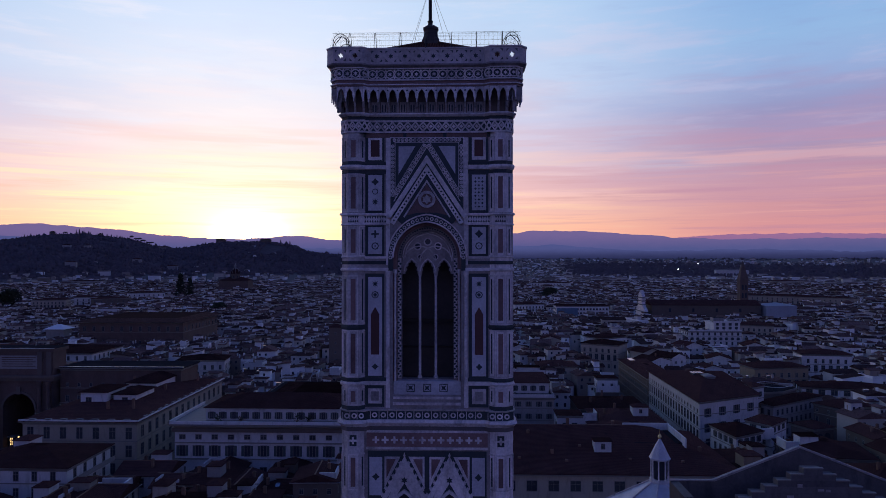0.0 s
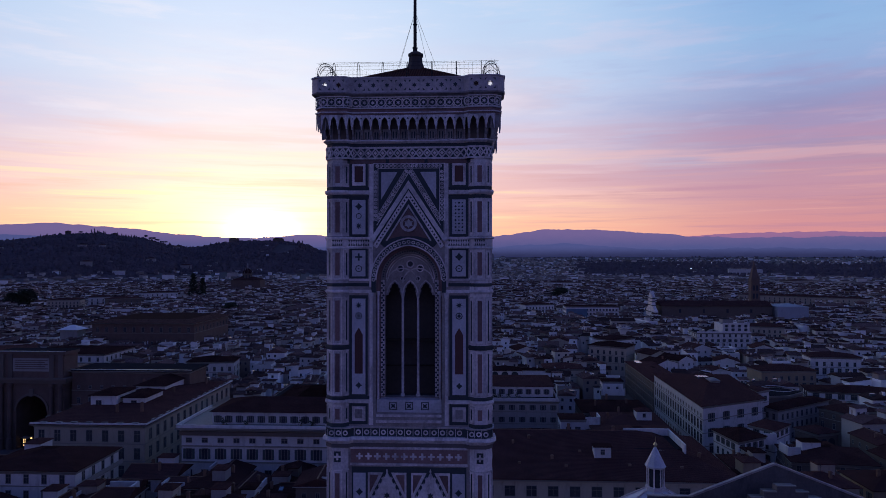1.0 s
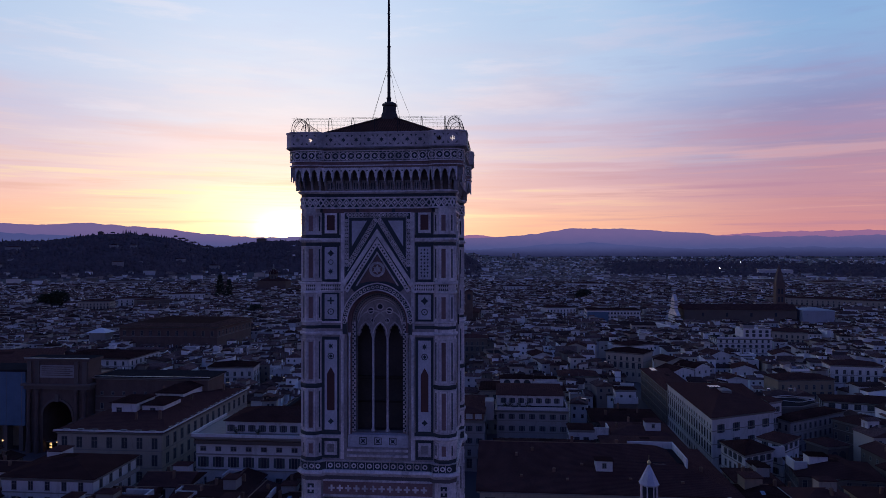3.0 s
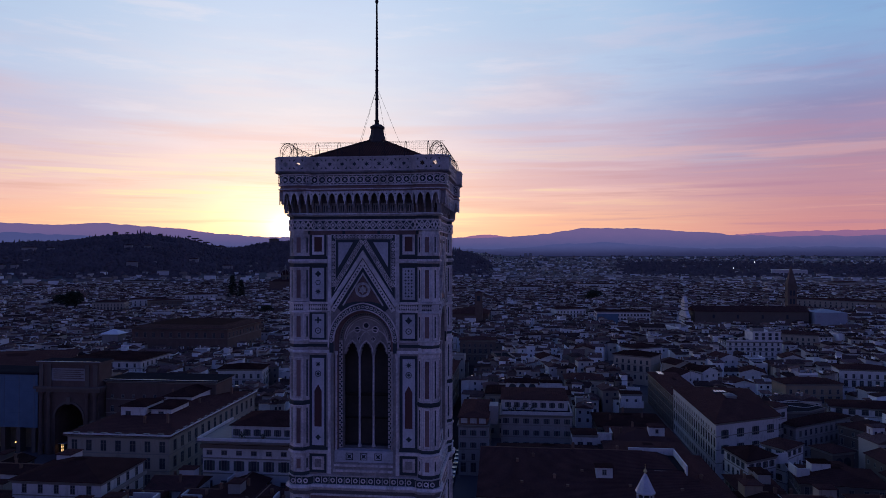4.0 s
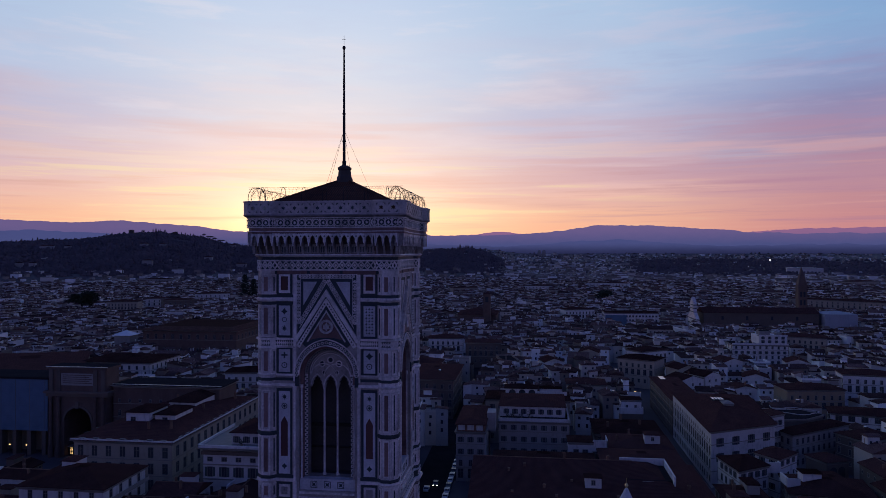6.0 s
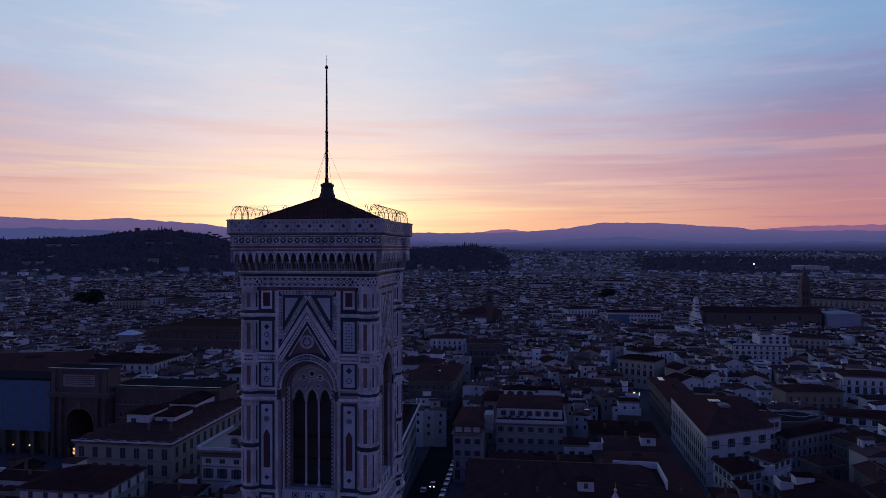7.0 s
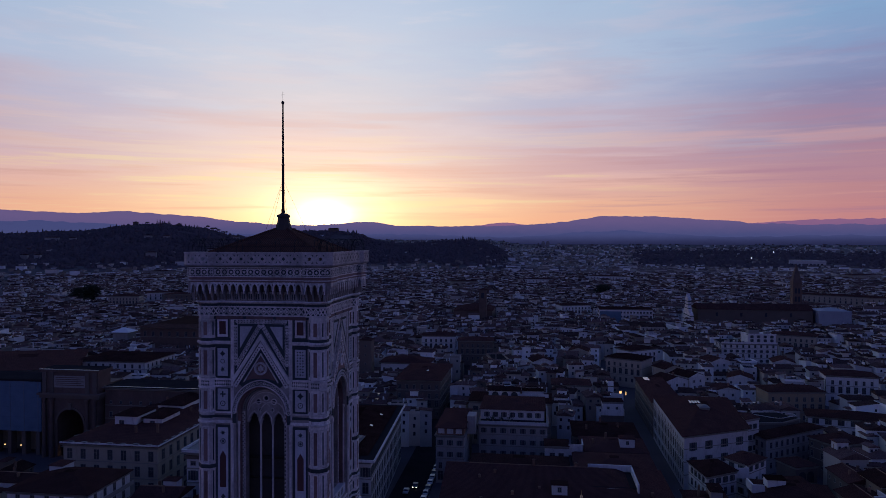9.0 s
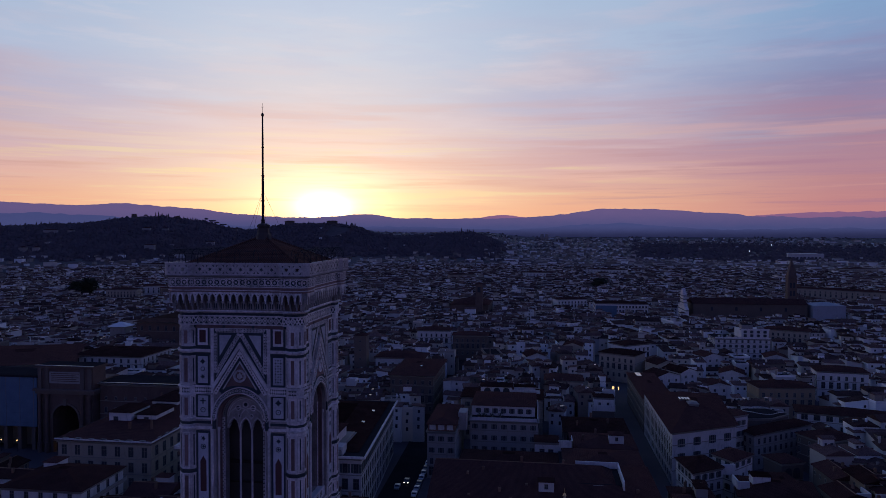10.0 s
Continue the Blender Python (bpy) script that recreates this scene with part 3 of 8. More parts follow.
# framed panels beside the window
STAGES = [(74.55, 76.5, "red"), (70.15, 73.25, "three"), (66.35, 68.7, "two"), (55.75, 64.35, "tall"), (53.35, 54.65, "box")]
disc6, star8, sq4 = Geo().ring(0, 0, 0.2, 0.27, 0, 0.012, 8).mesh("inlay_ring", GREEN), Geo().star(0, 0, 0.33, 8, 0, 0.012, 0.4).mesh("inlay_star", GREEN), Geo().star(0, 0, 0.34, 4, 0, 0.012, 0.6).mesh("inlay_cross", GREEN)
plus = Geo().slab(-0.3, -0.07, 0.3, 0.07, 0, 0.012).slab(-0.07, 0.07, 0.07, 0.3, 0, 0.012).slab(-0.07, -0.3, 0.07, -0.07, 0, 0.012).mesh("inlay_plus", GREEN)
pip = Geo().disc(0, 0, 0.07, 0, 0.012, 5).mesh("inlay_pip", GREEN)
for sgn in (-1, 1):
    for z0, z1, kind in STAGES:
        u = sgn * 4.47
        fit_side("panel_ground", Geo().slab(u - 0.86, z0 - 0.3, u + 0.8, z1 + 0.3, W, W + 0.025), GREEN)
        fit_side("marble_panel", Geo().slab(u - 0.6, z0, u + 0.6, z1, W + 0.025, W + 0.07), BLUISH if kind in ("three", "two", "tall") else WHITE)
        def inlay(me, z, k=1.0, du=0.0):
            fit_side(me.name, me, Matrix.Translation((u + du, -W - 0.07, z)) @ Matrix.Diagonal((k, 1, k, 1)))
        if kind == "red":
            fit_side("red_panel", Geo().slab(u - 0.38, z0 + 0.3, u + 0.38, z1 - 0.2, W + 0.06, W + 0.08), RED)
        elif kind == "three":
            if sgn < 0:
                inlay(sq4, z1 - 0.6), inlay(disc6, z1 - 1.45), inlay(star8, z1 - 2.35)
            else:
                for r in range(9):
                    for c in (-0.3, 0.0, 0.3):
                        inlay(pip if (r + int(c * 10)) % 2 else sq4, z1 - 0.3 - r * 0.31, 1.0 if (r + int(c * 10)) % 2 else 0.36, c)
        elif kind == "two":
            inlay(plus if sgn < 0 else sq4, z1 - 0.6, 1.1), inlay(disc6, z1 - 1.65, 1.2), inlay(pip, z1 - 1.65)
        elif kind == "tall":
            inlay(star8, z1 - 0.6), inlay(disc6, z1 - 1.55, 1.2), inlay(sq4, z1 - 1.55, 0.6), inlay(sq4, z0 + 0.8, 0.9)
            fit_side("niche_panel", Geo().plate([(u - 0.36, 57.6), (u + 0.36, 57.6), (u + 0.36, 61.1), (u, 61.75), (u - 0.36, 61.1)], W + 0.06, W + 0.085), RED)
        else:
            fit_side("box_panel", Geo().slab(u - 0.33, z0 + 0.25, u + 0.33, z1 - 0.25, W + 0.06, W + 0.09), GREY)
# dark joints over the top stage
for u in (-5.4, -1.9, 1.55, 5.3):
    fit_side("dark_block", Geo().slab(u - 0.14, 76.55, u + 0.14, 76.95, W, W + 0.09), GREEN)
fit_side("top_fascia", Geo().slab(-5.6, 76.5, 5.6, 76.95, W, W + 0.05), PINK)

# lower storey: band of crosses and the heads of two gabled windows
fit_side("cross_band", Geo().slab(-5.2, 49.55, 5.2, 50.95, W, W + 0.06), PINK, "rose marble frieze")
fit_side("band_rim", Geo().slab(-5.2, 50.85, 5.2, 51.05, W, W + 0.14).slab(-5.2, 49.4, 5.2, 49.6, W, W + 0.14), WHITE)
cross = Geo().slab(-0.3, -0.09, 0.3, 0.09, 0, 0.03).slab(-0.09, -0.3, 0.09, 0.3, 0, 0.03).disc(0, 0, 0.16, 0, 0.034, 8).mesh("frieze_cross", WHITE)
for i in range(12):
    fit_side("frieze_cross", cross, Matrix.Translation((-4.4 + 0.8 * i, -W - 0.06, 50.2)))
fit_side("lower_wall", wall_layer(5.6, 34.0, 49.3, 0.02, 34.1, 40.0, 0.1, 6.3, W), GREY)
fit_side("lower_ground", Geo().slab(-5.1, 36.5, 5.1, 49.25, W, W + 0.02), GREEN)
for sgn in (-1, 1):
    fit_side("marble_panel", Geo().slab(sgn * 4.4 - 0.55, 45.4, sgn * 4.4 + 0.55, 48.7, W + 0.02, W + 0.06), BLUISH)
    fit_side("inlay_cross", sq4, Matrix.Translation((sgn * 4.4, -W - 0.06, 47.0)))
    uc = sgn * 1.93
    fit_side("lower_gable", Geo().band([(uc - 1.75, 45.1), (uc, 48.4), (uc + 1.75, 45.1)], 0.2, W, W + 0.25).plate([(uc - 1.5, 45.0), (uc - 1.0, 44.9), (uc, 46.5), (uc + 1.0, 44.9), (uc + 1.5, 45.0), (uc, 48.2)], W, W + 0.15), WHITE, "steep marble gable with carved crockets")
    for s2 in (-1, 1):
        for i in range(6):
            k = (i + 0.3) / 6
            fit_side("crocket", Geo().star(uc + s2 * (1.85 * (1 - k) + 0.12), 45.3 + 3.3 * k, 0.2, 5, W + 0.02, W + 0.24, 0.55), WHITE)
        fit_side("spandrel_panel", Geo().plate([(uc + s2 * 1.72, 46.0), (uc + s2 * 1.72, 48.75), (uc + s2 * 0.35, 48.75)], W + 0.02, W + 0.07), WHITE)
        fit_side("spandrel_field", Geo().plate([(uc + s2 * 1.55, 46.9), (uc + s2 * 1.55, 48.55), (uc + s2 * 0.75, 48.55)], W + 0.06, W + 0.085), PINK)
    fit_side("finial", Geo().lathe(uc, -W - 0.15, [(0.05, 48.2), (0.16, 48.5), (0.05, 48.75), (0.1, 48.9), (0.01, 49.15)], 8), WHITE)
    fit_side("lower_window", Geo().plate([(uc - 1.0, 36.5), (uc + 1.0, 36.5), *pointed(1.0, 1.7, 43.9, 8, uc)[::-1]], W + 0.02, W + 0.035), GLASS)
    fit_side("lower_window_rim", Geo().band([(uc - 1.12, 36.5), *pointed(1.12, 1.9, 43.9, 8, uc), (uc + 1.12, 36.5)], 0.13, W, W + 0.3), WHITE)
    fit_side("gable_boss", Geo().star(uc, 46.75, 0.3, 6, W + 0.15, W + 0.17, 0.55), GREEN)

AWAY = {"mosaic_ring", "gable_bead", "arch_rosette", "inlay_pip", "inlay_cross", "inlay_star", "inlay_ring", "inlay_plus"}
for k in range(4):
    f = part("facade", facade_mesh, None, tower, at=pose(0, 0, 0, 0, 0, 90 * k))
    for name, me, label, at in side_kit:
        if k > 1 and name in AWAY:
            continue
        ob = part(name, me, None, f, label, at)
        if name == "window_inlay":
            ob["kind"] = "stuff"

# corner buttresses: octagonal shafts, each facet with its rose strip
CB, HB = 6.3, 1.06


def octagon(r, x=0.0, y=0.0):
    t = r * math.tan(math.pi / 8)
    return [(x + a, y + b) for a, b in ((-t, -r), (t, -r), (r, -t), (r, t), (t, r), (-t, r), (-r, t), (-r, -t))]


shaft_mesh = Geo().prism(octagon(HB), 0, 77.0).mesh("buttress_shaft", WHITE)
B_STAGES = [(74.5, 76.5), (70.05, 73.3), (66.2, 68.75), (60.35, 64.45), (55.75, 59.7), (53.3, 54.75), (46.0, 49.0), (36.6, 45.2)]
b_kit = []
for z0, z1 in B_STAGES:
    for a in (0, 45, 90, -45, -90):
        wide = 0.2 if a % 90 else 0.07
        r = HB
        for sw, mat, nm in ((wide, PINK if a % 90 else GREEN, "rose_strip"), ):
            b_kit.append((nm, Geo().slab(-sw, z0 + 0.25, sw, z1 - 0.25, r, r + 0.02).mesh(nm, mat), pose(0, 0, 0, 0, 0, 45 + a)))
        b_kit.append(("facet_frame", Geo().band([(-0.36, z0), (0.36, z0), (0.36, z1), (-0.36, z1), (-0.36, z0)], 0.05, r, r + 0.045).mesh("facet_frame", WHITE), pose(0, 0, 0, 0, 0, 45 + a)))
RINGS = [(74.1, 74.42, 0.03, GREEN), (73.75, 74.1, 0.2, WHITE), (73.35, 73.68, 0.03, GREEN), (69.75, 69.95, 0.03, GREEN), (65.45, 65.75, 0.04, GREEN),
         (64.85, 65.15, 0.16, WHITE), (66.0, 66.15, 0.1, WHITE), (59.78, 60.2, 0.1, GREEN), (55.3, 55.62, 0.08, GREEN), (54.95, 55.28, 0.18, WHITE), (52.85, 53.2, 0.05, GREEN)]
for z0, z1, d, mat in RINGS:
    b_kit.append(("string_course", Geo().loft([[(x, y, z0) for x, y in octagon(HB + d * 0.6)], [(x, y, (z0 + z1) / 2) for x, y in octagon(HB + d)], [(x, y, z1) for x, y in octagon(HB + d * 0.7)]]).mesh("string_course", mat), None))
for k in range(4):
    b = part("buttress", shaft_mesh, None, tower, at=pose(0, 0, 0, 0, 0, 90 * k) @ Matrix.Translation((CB, -CB, 0)) @ pose(0, 0, 0, 0, 0, 0))
    for name, me, at in b_kit:
        # facets face outwards from the corner
        part(name, me, None, b, at=(pose(0, 0, 0, 0, 0, 0) @ at) if at is not None else None)

# string courses that run right round the flat walls
for z0, z1, d, mat, nm in ((74.1, 74.4, 0.03, GREEN, "string_course"), (73.75, 74.1, 0.14, WHITE, "string_course"), (73.35, 73.68, 0.03, GREEN, "string_course")):
    for k in range(4):
        for s in (-1, 1):
            part(nm, Geo().slab(min(s * 3.55, s * 5.35), z0, max(s * 3.55, s * 5.35), z1, W, W + d), mat, tower, at=pose(0, 0, 0, 0, 0, 90 * k))
for z0, z1, d, mat in ((69.0, 69.75, 0.078, WHITE), (69.72, 69.9, 0.2, WHITE), (68.86, 69.0, 0.16, WHITE), (65.45, 65.75, 0.04, GREEN), (64.85, 65.15, 0.14, WHITE), (65.95, 66.15, 0.08, WHITE), (55.3, 55.6, 0.05, GREEN), (54.95, 55.28, 0.12, WHITE)):
    for k in range(4):
        for s in (-1, 1):
            part("string_course", Geo().slab(min(s * 3.3, s * 5.35), z0, max(s * 3.3, s * 5.35), z1, W, W + d), mat, tower, at=pose(0, 0, 0, 0, 0, 90 * k))
for k in range(4):
    b = part("corner_band", Geo().loft([[(x, y, z) for x, y in octagon(HB + d, CB, -CB)] for z, d in ((68.86, 0.16), (69.0, 0.06), (69.7, 0.06), (69.75, 0.22), (69.92, 0.18))]), WHITE, tower, at=pose(0, 0, 0, 0, 0, 90 * k))

for k in range(4):
    R = pose(0, 0, 0, 0, 0, 90 * k)
    for s in (-1, 1):
        for i in range(9):
            part("mosaic_stone", dot, None, tower, "", R @ Matrix.Translation((s * (3.6 + 0.215 * i), -W - 0.078, 69.38)) @ Matrix.Diagonal((1.3, 1, 1.6, 1)))
        for i in range(5):
            part("mosaic_stone", dot, None, tower, "", R @ Matrix.Translation((s * CB + 0.19 * (i - 2), -CB - HB - 0.06, 69.38)) @ Matrix.Diagonal((1.3, 1, 1.6, 1)))

# cornice over the lower storey
g = Geo()
course(g, 52.0, 52.75, 7.0)
part("ring_frieze", g, GREEN, tower, "marble frieze of inlaid rings")
g = Geo()
course(g, 52.72, 52.86, 7.0, 7.12)
part("frieze_rim", g, WHITE, tower)
g = Geo()
course(g, 51.4, 51.75, 7.0, 7.28), course(g, 51.74, 52.0, 7.3, 7.22)
part("cornice", g, WHITE, tower, "projecting white marble cornice")
# dark course painting in the shade under the projecting cornice
g = Geo()
course(g, 51.05, 51.42, 7.0)
part("cornice_shade_band", g, GREY2, tower)
ring_me = Geo().ring(0, 0, 0.12, 0.235, 0, 0.03, 12).mesh("frieze_ring", WHITE)
hole_me = Geo().band([(-0.365, -0.33), (-0.365, 0.33)], 0.025, 0, 0.02).mesh("frieze_bar", WHITE)
for k in range(4):
    for i in range(13):
        for me in (hole_me, ring_me):
            part(me.name, me, None, tower, at=pose(0, 0, 0, 0, 0, 90 * k) @ Matrix.Translation((-4.5 + 0.75 * i, -7.0, 52.37)))
    for i in (-1, 0, 1):
        for me in (hole_me, ring_me):
            part(me.name, me, None, tower, at=pose(0, 0, 0, 0, 0, 90 * k) @ Matrix.Translation((6.2 + 0.62 * i, -7.42, 52.37)))
            part(me.name, me, None, tower, at=pose(0, 0, 0, 0, 0, 90 * k) @ Matrix.Translation((-6.2 + 0.62 * i, -7.42, 52.37)))
quat = Geo().slab(-0.3, 49.75, 0.3, 50.7, 0, 0.015).mesh("corner_panel", GREEN)
for k in range(4):
    for s in (-1, 1):
        at = pose(0, 0, 0, 0, 0, 90 * k) @ Matrix.Translation((s * CB, -CB - HB, 0))
        part("corner_panel", quat, None, tower, "", at)
        part("frieze_cross", cross, None, tower, "", at @ Matrix.Translation((0, -0.015, 50.22)))

# head of the shaft: lattice frieze, cornice, corbel gallery, ring frieze, parapet
g = Geo()
course(g, 76.9, 78.02, 6.98)
part("lattice_ground", g, GREEN, tower, "green marble frieze under the gallery")
g = Geo()
course(g, 76.9, 77.06, 7.04), course(g, 77.86, 78.02, 7.04)
part("lattice_rim", g, WHITE, tower)


def lattice(half, count):
    g = Geo()
    step = 2 * half / count
    for i in range(count):
        a = -half + step * i
        g.band([(a, 77.06), (a + step, 77.86)], 0.065, 0, 0.05)
        g.band([(a, 77.86), (a + step, 77.06)], 0.065, 0, 0.055)
    return g


def diamond(step):
    return Geo().star(0, 0, 0.19, 4, 0, 0.03, 0.62)


lat_bevel, lat_cut = lattice(0.285, 1).mesh("lattice_bevel", WHITE), lattice(0.42, 2).mesh("lattice_cut", WHITE)
lat_long, lat_short, dia = lattice(4.95, 15).mesh("lattice", WHITE), lattice(0.82, 3).mesh("lattice_corner", WHITE), diamond(1).mesh("lattice_diamond", WHITE)
for k in range(4):
    R = pose(0, 0, 0, 0, 0, 90 * k)
    part("lattice", lat_long, None, tower, "white marble lattice", R @ Matrix.Translation((0, -6.98, 0)))
    for s in (-1, 1):
        part("lattice", lat_short, None, tower, "", R @ Matrix.Translation((s * 6.1, -7.4, 0)))
        part("lattice", lat_bevel, None, tower, "", R @ Matrix.Translation((s * 5.16, -7.19, 0)) @ pose(0, 0, 0, 0, 0, -45 * s))
    part("lattice", lat_cut, None, tower, "", R @ Matrix.Translation((7.09, -7.09, 0)) @ pose(0, 0, 0, 0, 0, 45))
    for i in range(15):
        part("lattice_diamond", dia, None, tower, "", R @ Matrix.Translation((-4.95 + 9.9 / 15 * (i + 0.5) - 0.33, -6.98, 77.46)))
    for s in (-1, 1):
        for j in (-1, 1):
            part("lattice_diamond", dia, None, tower, "", R @ Matrix.Translation((s * 6.1 + j * 0.273, -7.4, 77.46)))
g = Geo()
course(g, 78.02, 78.34, 6.96)
part("dark_course", g, GREEN, tower)
g = Geo()
course(g, 78.32, 78.5, 7.05, 7.25), course(g, 78.5, 78.62, 7.25, 7.15)
part("gallery_cornice", g, WHITE, tower)
# backing wall, with the shade between the corbels put into its colour
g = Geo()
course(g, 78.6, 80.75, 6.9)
part("gallery_backing", g, GALLERY, tower, "wall behind the corbels, coloured dark as if shadowed")
g = Geo()
course(g, 80.7, 80.95, 7.74), course(g, 80.95, 81.32, 7.68)
part("gallery_soffit", g, PINK, tower, "rose marble course over the corbels")
g = Geo()
course(g, 80.9, 81.0, 7.82), course(g, 81.3, 81.42, 7.82), course(g, 82.28, 82.4, 7.82)
part("gallery_mouldings", g, WHITE, tower)
g = Geo()
course(g, 81.4, 82.3, 7.72)
part("ring_ground", g, GREEN, tower, "green marble frieze of interlaced rings")
g = Geo()
course(g, 82.38, 82.55, 7.82, 8.06), course(g, 82.55, 82.68, 8.08)
part("parapet_cornice", g, GREY, tower)
# corbel: stepped bracket with a pointed arch between each pair
corbel = Geo()
prof = [(0.0, 78.62), (0.16, 78.62), (0.2, 79.05), (0.36, 79.1), (0.4, 79.5), (0.62, 79.58), (0.68, 80.0), (0.8, 80.06), (0.82, 80.75), (0.0, 80.75)]
v = [(-0.085, -w, z) for w, z in prof] + [(0.085, -w, z) for w, z in prof]
n_ = len(prof)
corbel.add(v, [tuple(range(n_)), tuple(range(2 * n_ - 1, n_ - 1, -1))], 1)
corbel.add(v, [(i, (i + 1) % n_, n_ + (i + 1) % n_, n_ + i) for i in range(n_)])
corbel_me = corbel.mesh("corbel", [GREY, GREY])


def arch_plate(step):
    h = step / 2
    a = pointed(h - 0.035, 0.88, 79.7, 6)
    a = [(u * (0.8 if 0 < min(i, len(a) - 1 - i) < 3 else 1.0), z) for i, (u, z) in enumerate(a)]
    return Geo().plate([(-h, 79.45), (-h + 0.035, 79.45), *a, (h - 0.035, 79.45), (h, 79.45), (h, 80.75), (-h, 80.75)], 0.74, 0.84)


step = 9.9 / 12
arch_me, arch_small = arch_plate(step).mesh("corbel_arch", WHITE), arch_plate(0.733).mesh("corbel_arch_small", WHITE)
niche_me = Geo().slab(-0.27, 78.68, 0.27, 79.62, 0, 0.03)
for u in (-0.12, 0.12):
    niche_me.plate([(u - 0.06, 78.78), (u + 0.06, 78.78), (u + 0.06, 79.3), (u, 79.45), (u - 0.06, 79.3)], 0.03, 0.036, 1)
niche_me = niche_me.mesh("gallery_panel", [GREY, GREEN])
star_me = Geo().star(0, 0, 0.1, 3, 0, 0.01, 0.6).mesh("spandrel_inlay", GREEN)
for k in range(4):
    R = pose(0, 0, 0, 0, 0, 90 * k)
    for i in range(13):
        part("corbel", corbel_me, None, tower, "", R @ Matrix.Translation((-4.95 + step * i, -6.9, 0)))
        part("spandrel_inlay", star_me, None, tower, "", R @ Matrix.Translation((-4.95 + step * i, -6.9 - 0.84, 80.45)))
    for i in range(12):
        part("corbel_arch", arch_me, None, tower, "", R @ Matrix.Translation((-4.95 + step * (i + 0.5), -6.9, 0)))
        if k < 2:
            part("gallery_panel", niche_me, None, tower, "", R @ Matrix.Translation((-4.95 + step * (i + 0.5), -6.9, 0)))
    for s in (-1, 1):
        for i in range(4):
            part("corbel", corbel_me, None, tower, "", R @ Matrix.Translation((s * (5.4 + 0.733 * i), -7.32, 0)))
        for i in range(3):
            part("corbel_arch", arch_small, None, tower, "", R @ Matrix.Translation((s * (5.767 + 0.733 * i), -7.32, 0)))
        bevel = R @ Matrix.Translation((s * 5.16, -7.95, 0)) @ pose(0, 0, 0, 0, 0, -45 * s) @ Matrix.Translation((0, 0.79, 0)) @ Matrix.Diagonal((0.75, 1, 1, 1))
        part("corbel_arch", arch_small, None, tower, "", bevel)
    D = R @ pose(0, 0, 0, 0, 0, 45)
    for i in (-0.5, 0.5):
        part("corbel", corbel_me, None, tower, "", D @ Matrix.Translation((0.62 * i, -9.85, 0)))
    part("corbel_arch", arch_small, None, tower, "", D @ Matrix.Translation((0, -9.87, 0)))
# rings of the upper frieze
ring_big = Geo().ring(0, 0, 0.30, 0.385, 0, 0.05, 16).star(0, 0, 0.21, 6, 0, 0.025, 0.42).star(0.375, 0.3, 0.14, 4, 0, 0.03, 0.5).star(0.375, -0.3, 0.14, 4, 0, 0.03, 0.5).mesh("interlaced_ring", WHITE)
for k in range(4):
    R = pose(0, 0, 0, 0, 0, 90 * k)
    for i in range(13):
        part("interlaced_ring", ring_big, None, tower, "", R @ Matrix.Translation((-4.6 + 0.75 * i, -7.72, 81.85)))
    part("interlaced_ring", ring_big, None, tower, "", R @ Matrix.Translation((7.83, -7.83, 81.85)) @ pose(0, 0, 0, 0, 0, 45))
    for s in (-1, 1):
        part("interlaced_ring", ring_big, None, tower, "", R @ Matrix.Translation((s * 5.16, -7.93, 81.85)) @ pose(0, 0, 0, 0, 0, -45 * s) @ Matrix.Diagonal((0.75, 1, 1, 1)))
        for i in range(4):
            part("interlaced_ring", ring_big, None, tower, "", R @ Matrix.Translation((s * 6.35 + 0.7 * (i - 1.5), -8.14, 81.85)))
# parapet: panels pierced with stars
par = Geo()
o, i_ = plan(8.05), plan(7.78)
m_ = len(o)
for a in range(m_):
    b = (a + 1) % m_
    if a % 6 in (0, 4):
        continue          # pierced panels stand here
    par.add([(*o[a], 82.68), (*o[b], 82.68), (*o[b], 83.95), (*o[a], 83.95), (*i_[a], 82.68), (*i_[b], 82.68), (*i_[b], 83.95), (*i_[a], 83.95)], [(0, 1, 2, 3), (5, 4, 7, 6), (3, 2, 6, 7)])
part("parapet", par, PARAPET, tower, "white marble parapet with pierced stars")
def star_hole(half, r, w0, w1):
    """A square panel with a six-pointed star cut through it."""
    inner, outer = [], []
    for i in range(25):
        t = 2 * math.pi * i / 24 + math.pi / 2
        q = (1.0, 0.72, 0.5, 0.72)[i % 4] * r
        k = half / max(abs(math.cos(t)), abs(math.sin(t)))
        inner.append((q * math.cos(t), q * math.sin(t)))
        outer.append((k * math.cos(t), k * math.sin(t) * 0.635 / half))
    return Geo().ribbon(inner, outer, w0, w1)


hole_me = star_hole(0.628, 0.3, 0.0, 0.27).mesh("pierced_panel", PARAPET)
for k in range(4):
    for s in (-1, 1):
        for x in (6.0, 7.23):
            part("pierced_panel", hole_me, None, tower, "pierced star panel", pose(0, 0, 0, 0, 0, 90 * k) @ Matrix.Translation((s * x, -8.2, 83.315)))
cop = Geo()
o, i_ = plan(8.11), plan(7.74)
for a in range(m_):
    b = (a + 1) % m_
    cop.add([(*o[a], 83.95), (*o[b], 83.95), (*o[b], 84.07), (*o[a], 84.07), (*i_[a], 83.95), (*i_[b], 83.95), (*i_[b], 84.07), (*i_[a], 84.07)], [(0, 1, 2, 3), (5, 4, 7, 6), (3, 2, 6, 7), (0, 4, 5, 1)])
part("parapet_coping", cop, PARAPET, tower)
pstar = Geo().star(0, 0, 0.24, 6, 0, 0.012, 0.5).mesh("parapet_star", GREEN)
pframe_me = Geo()
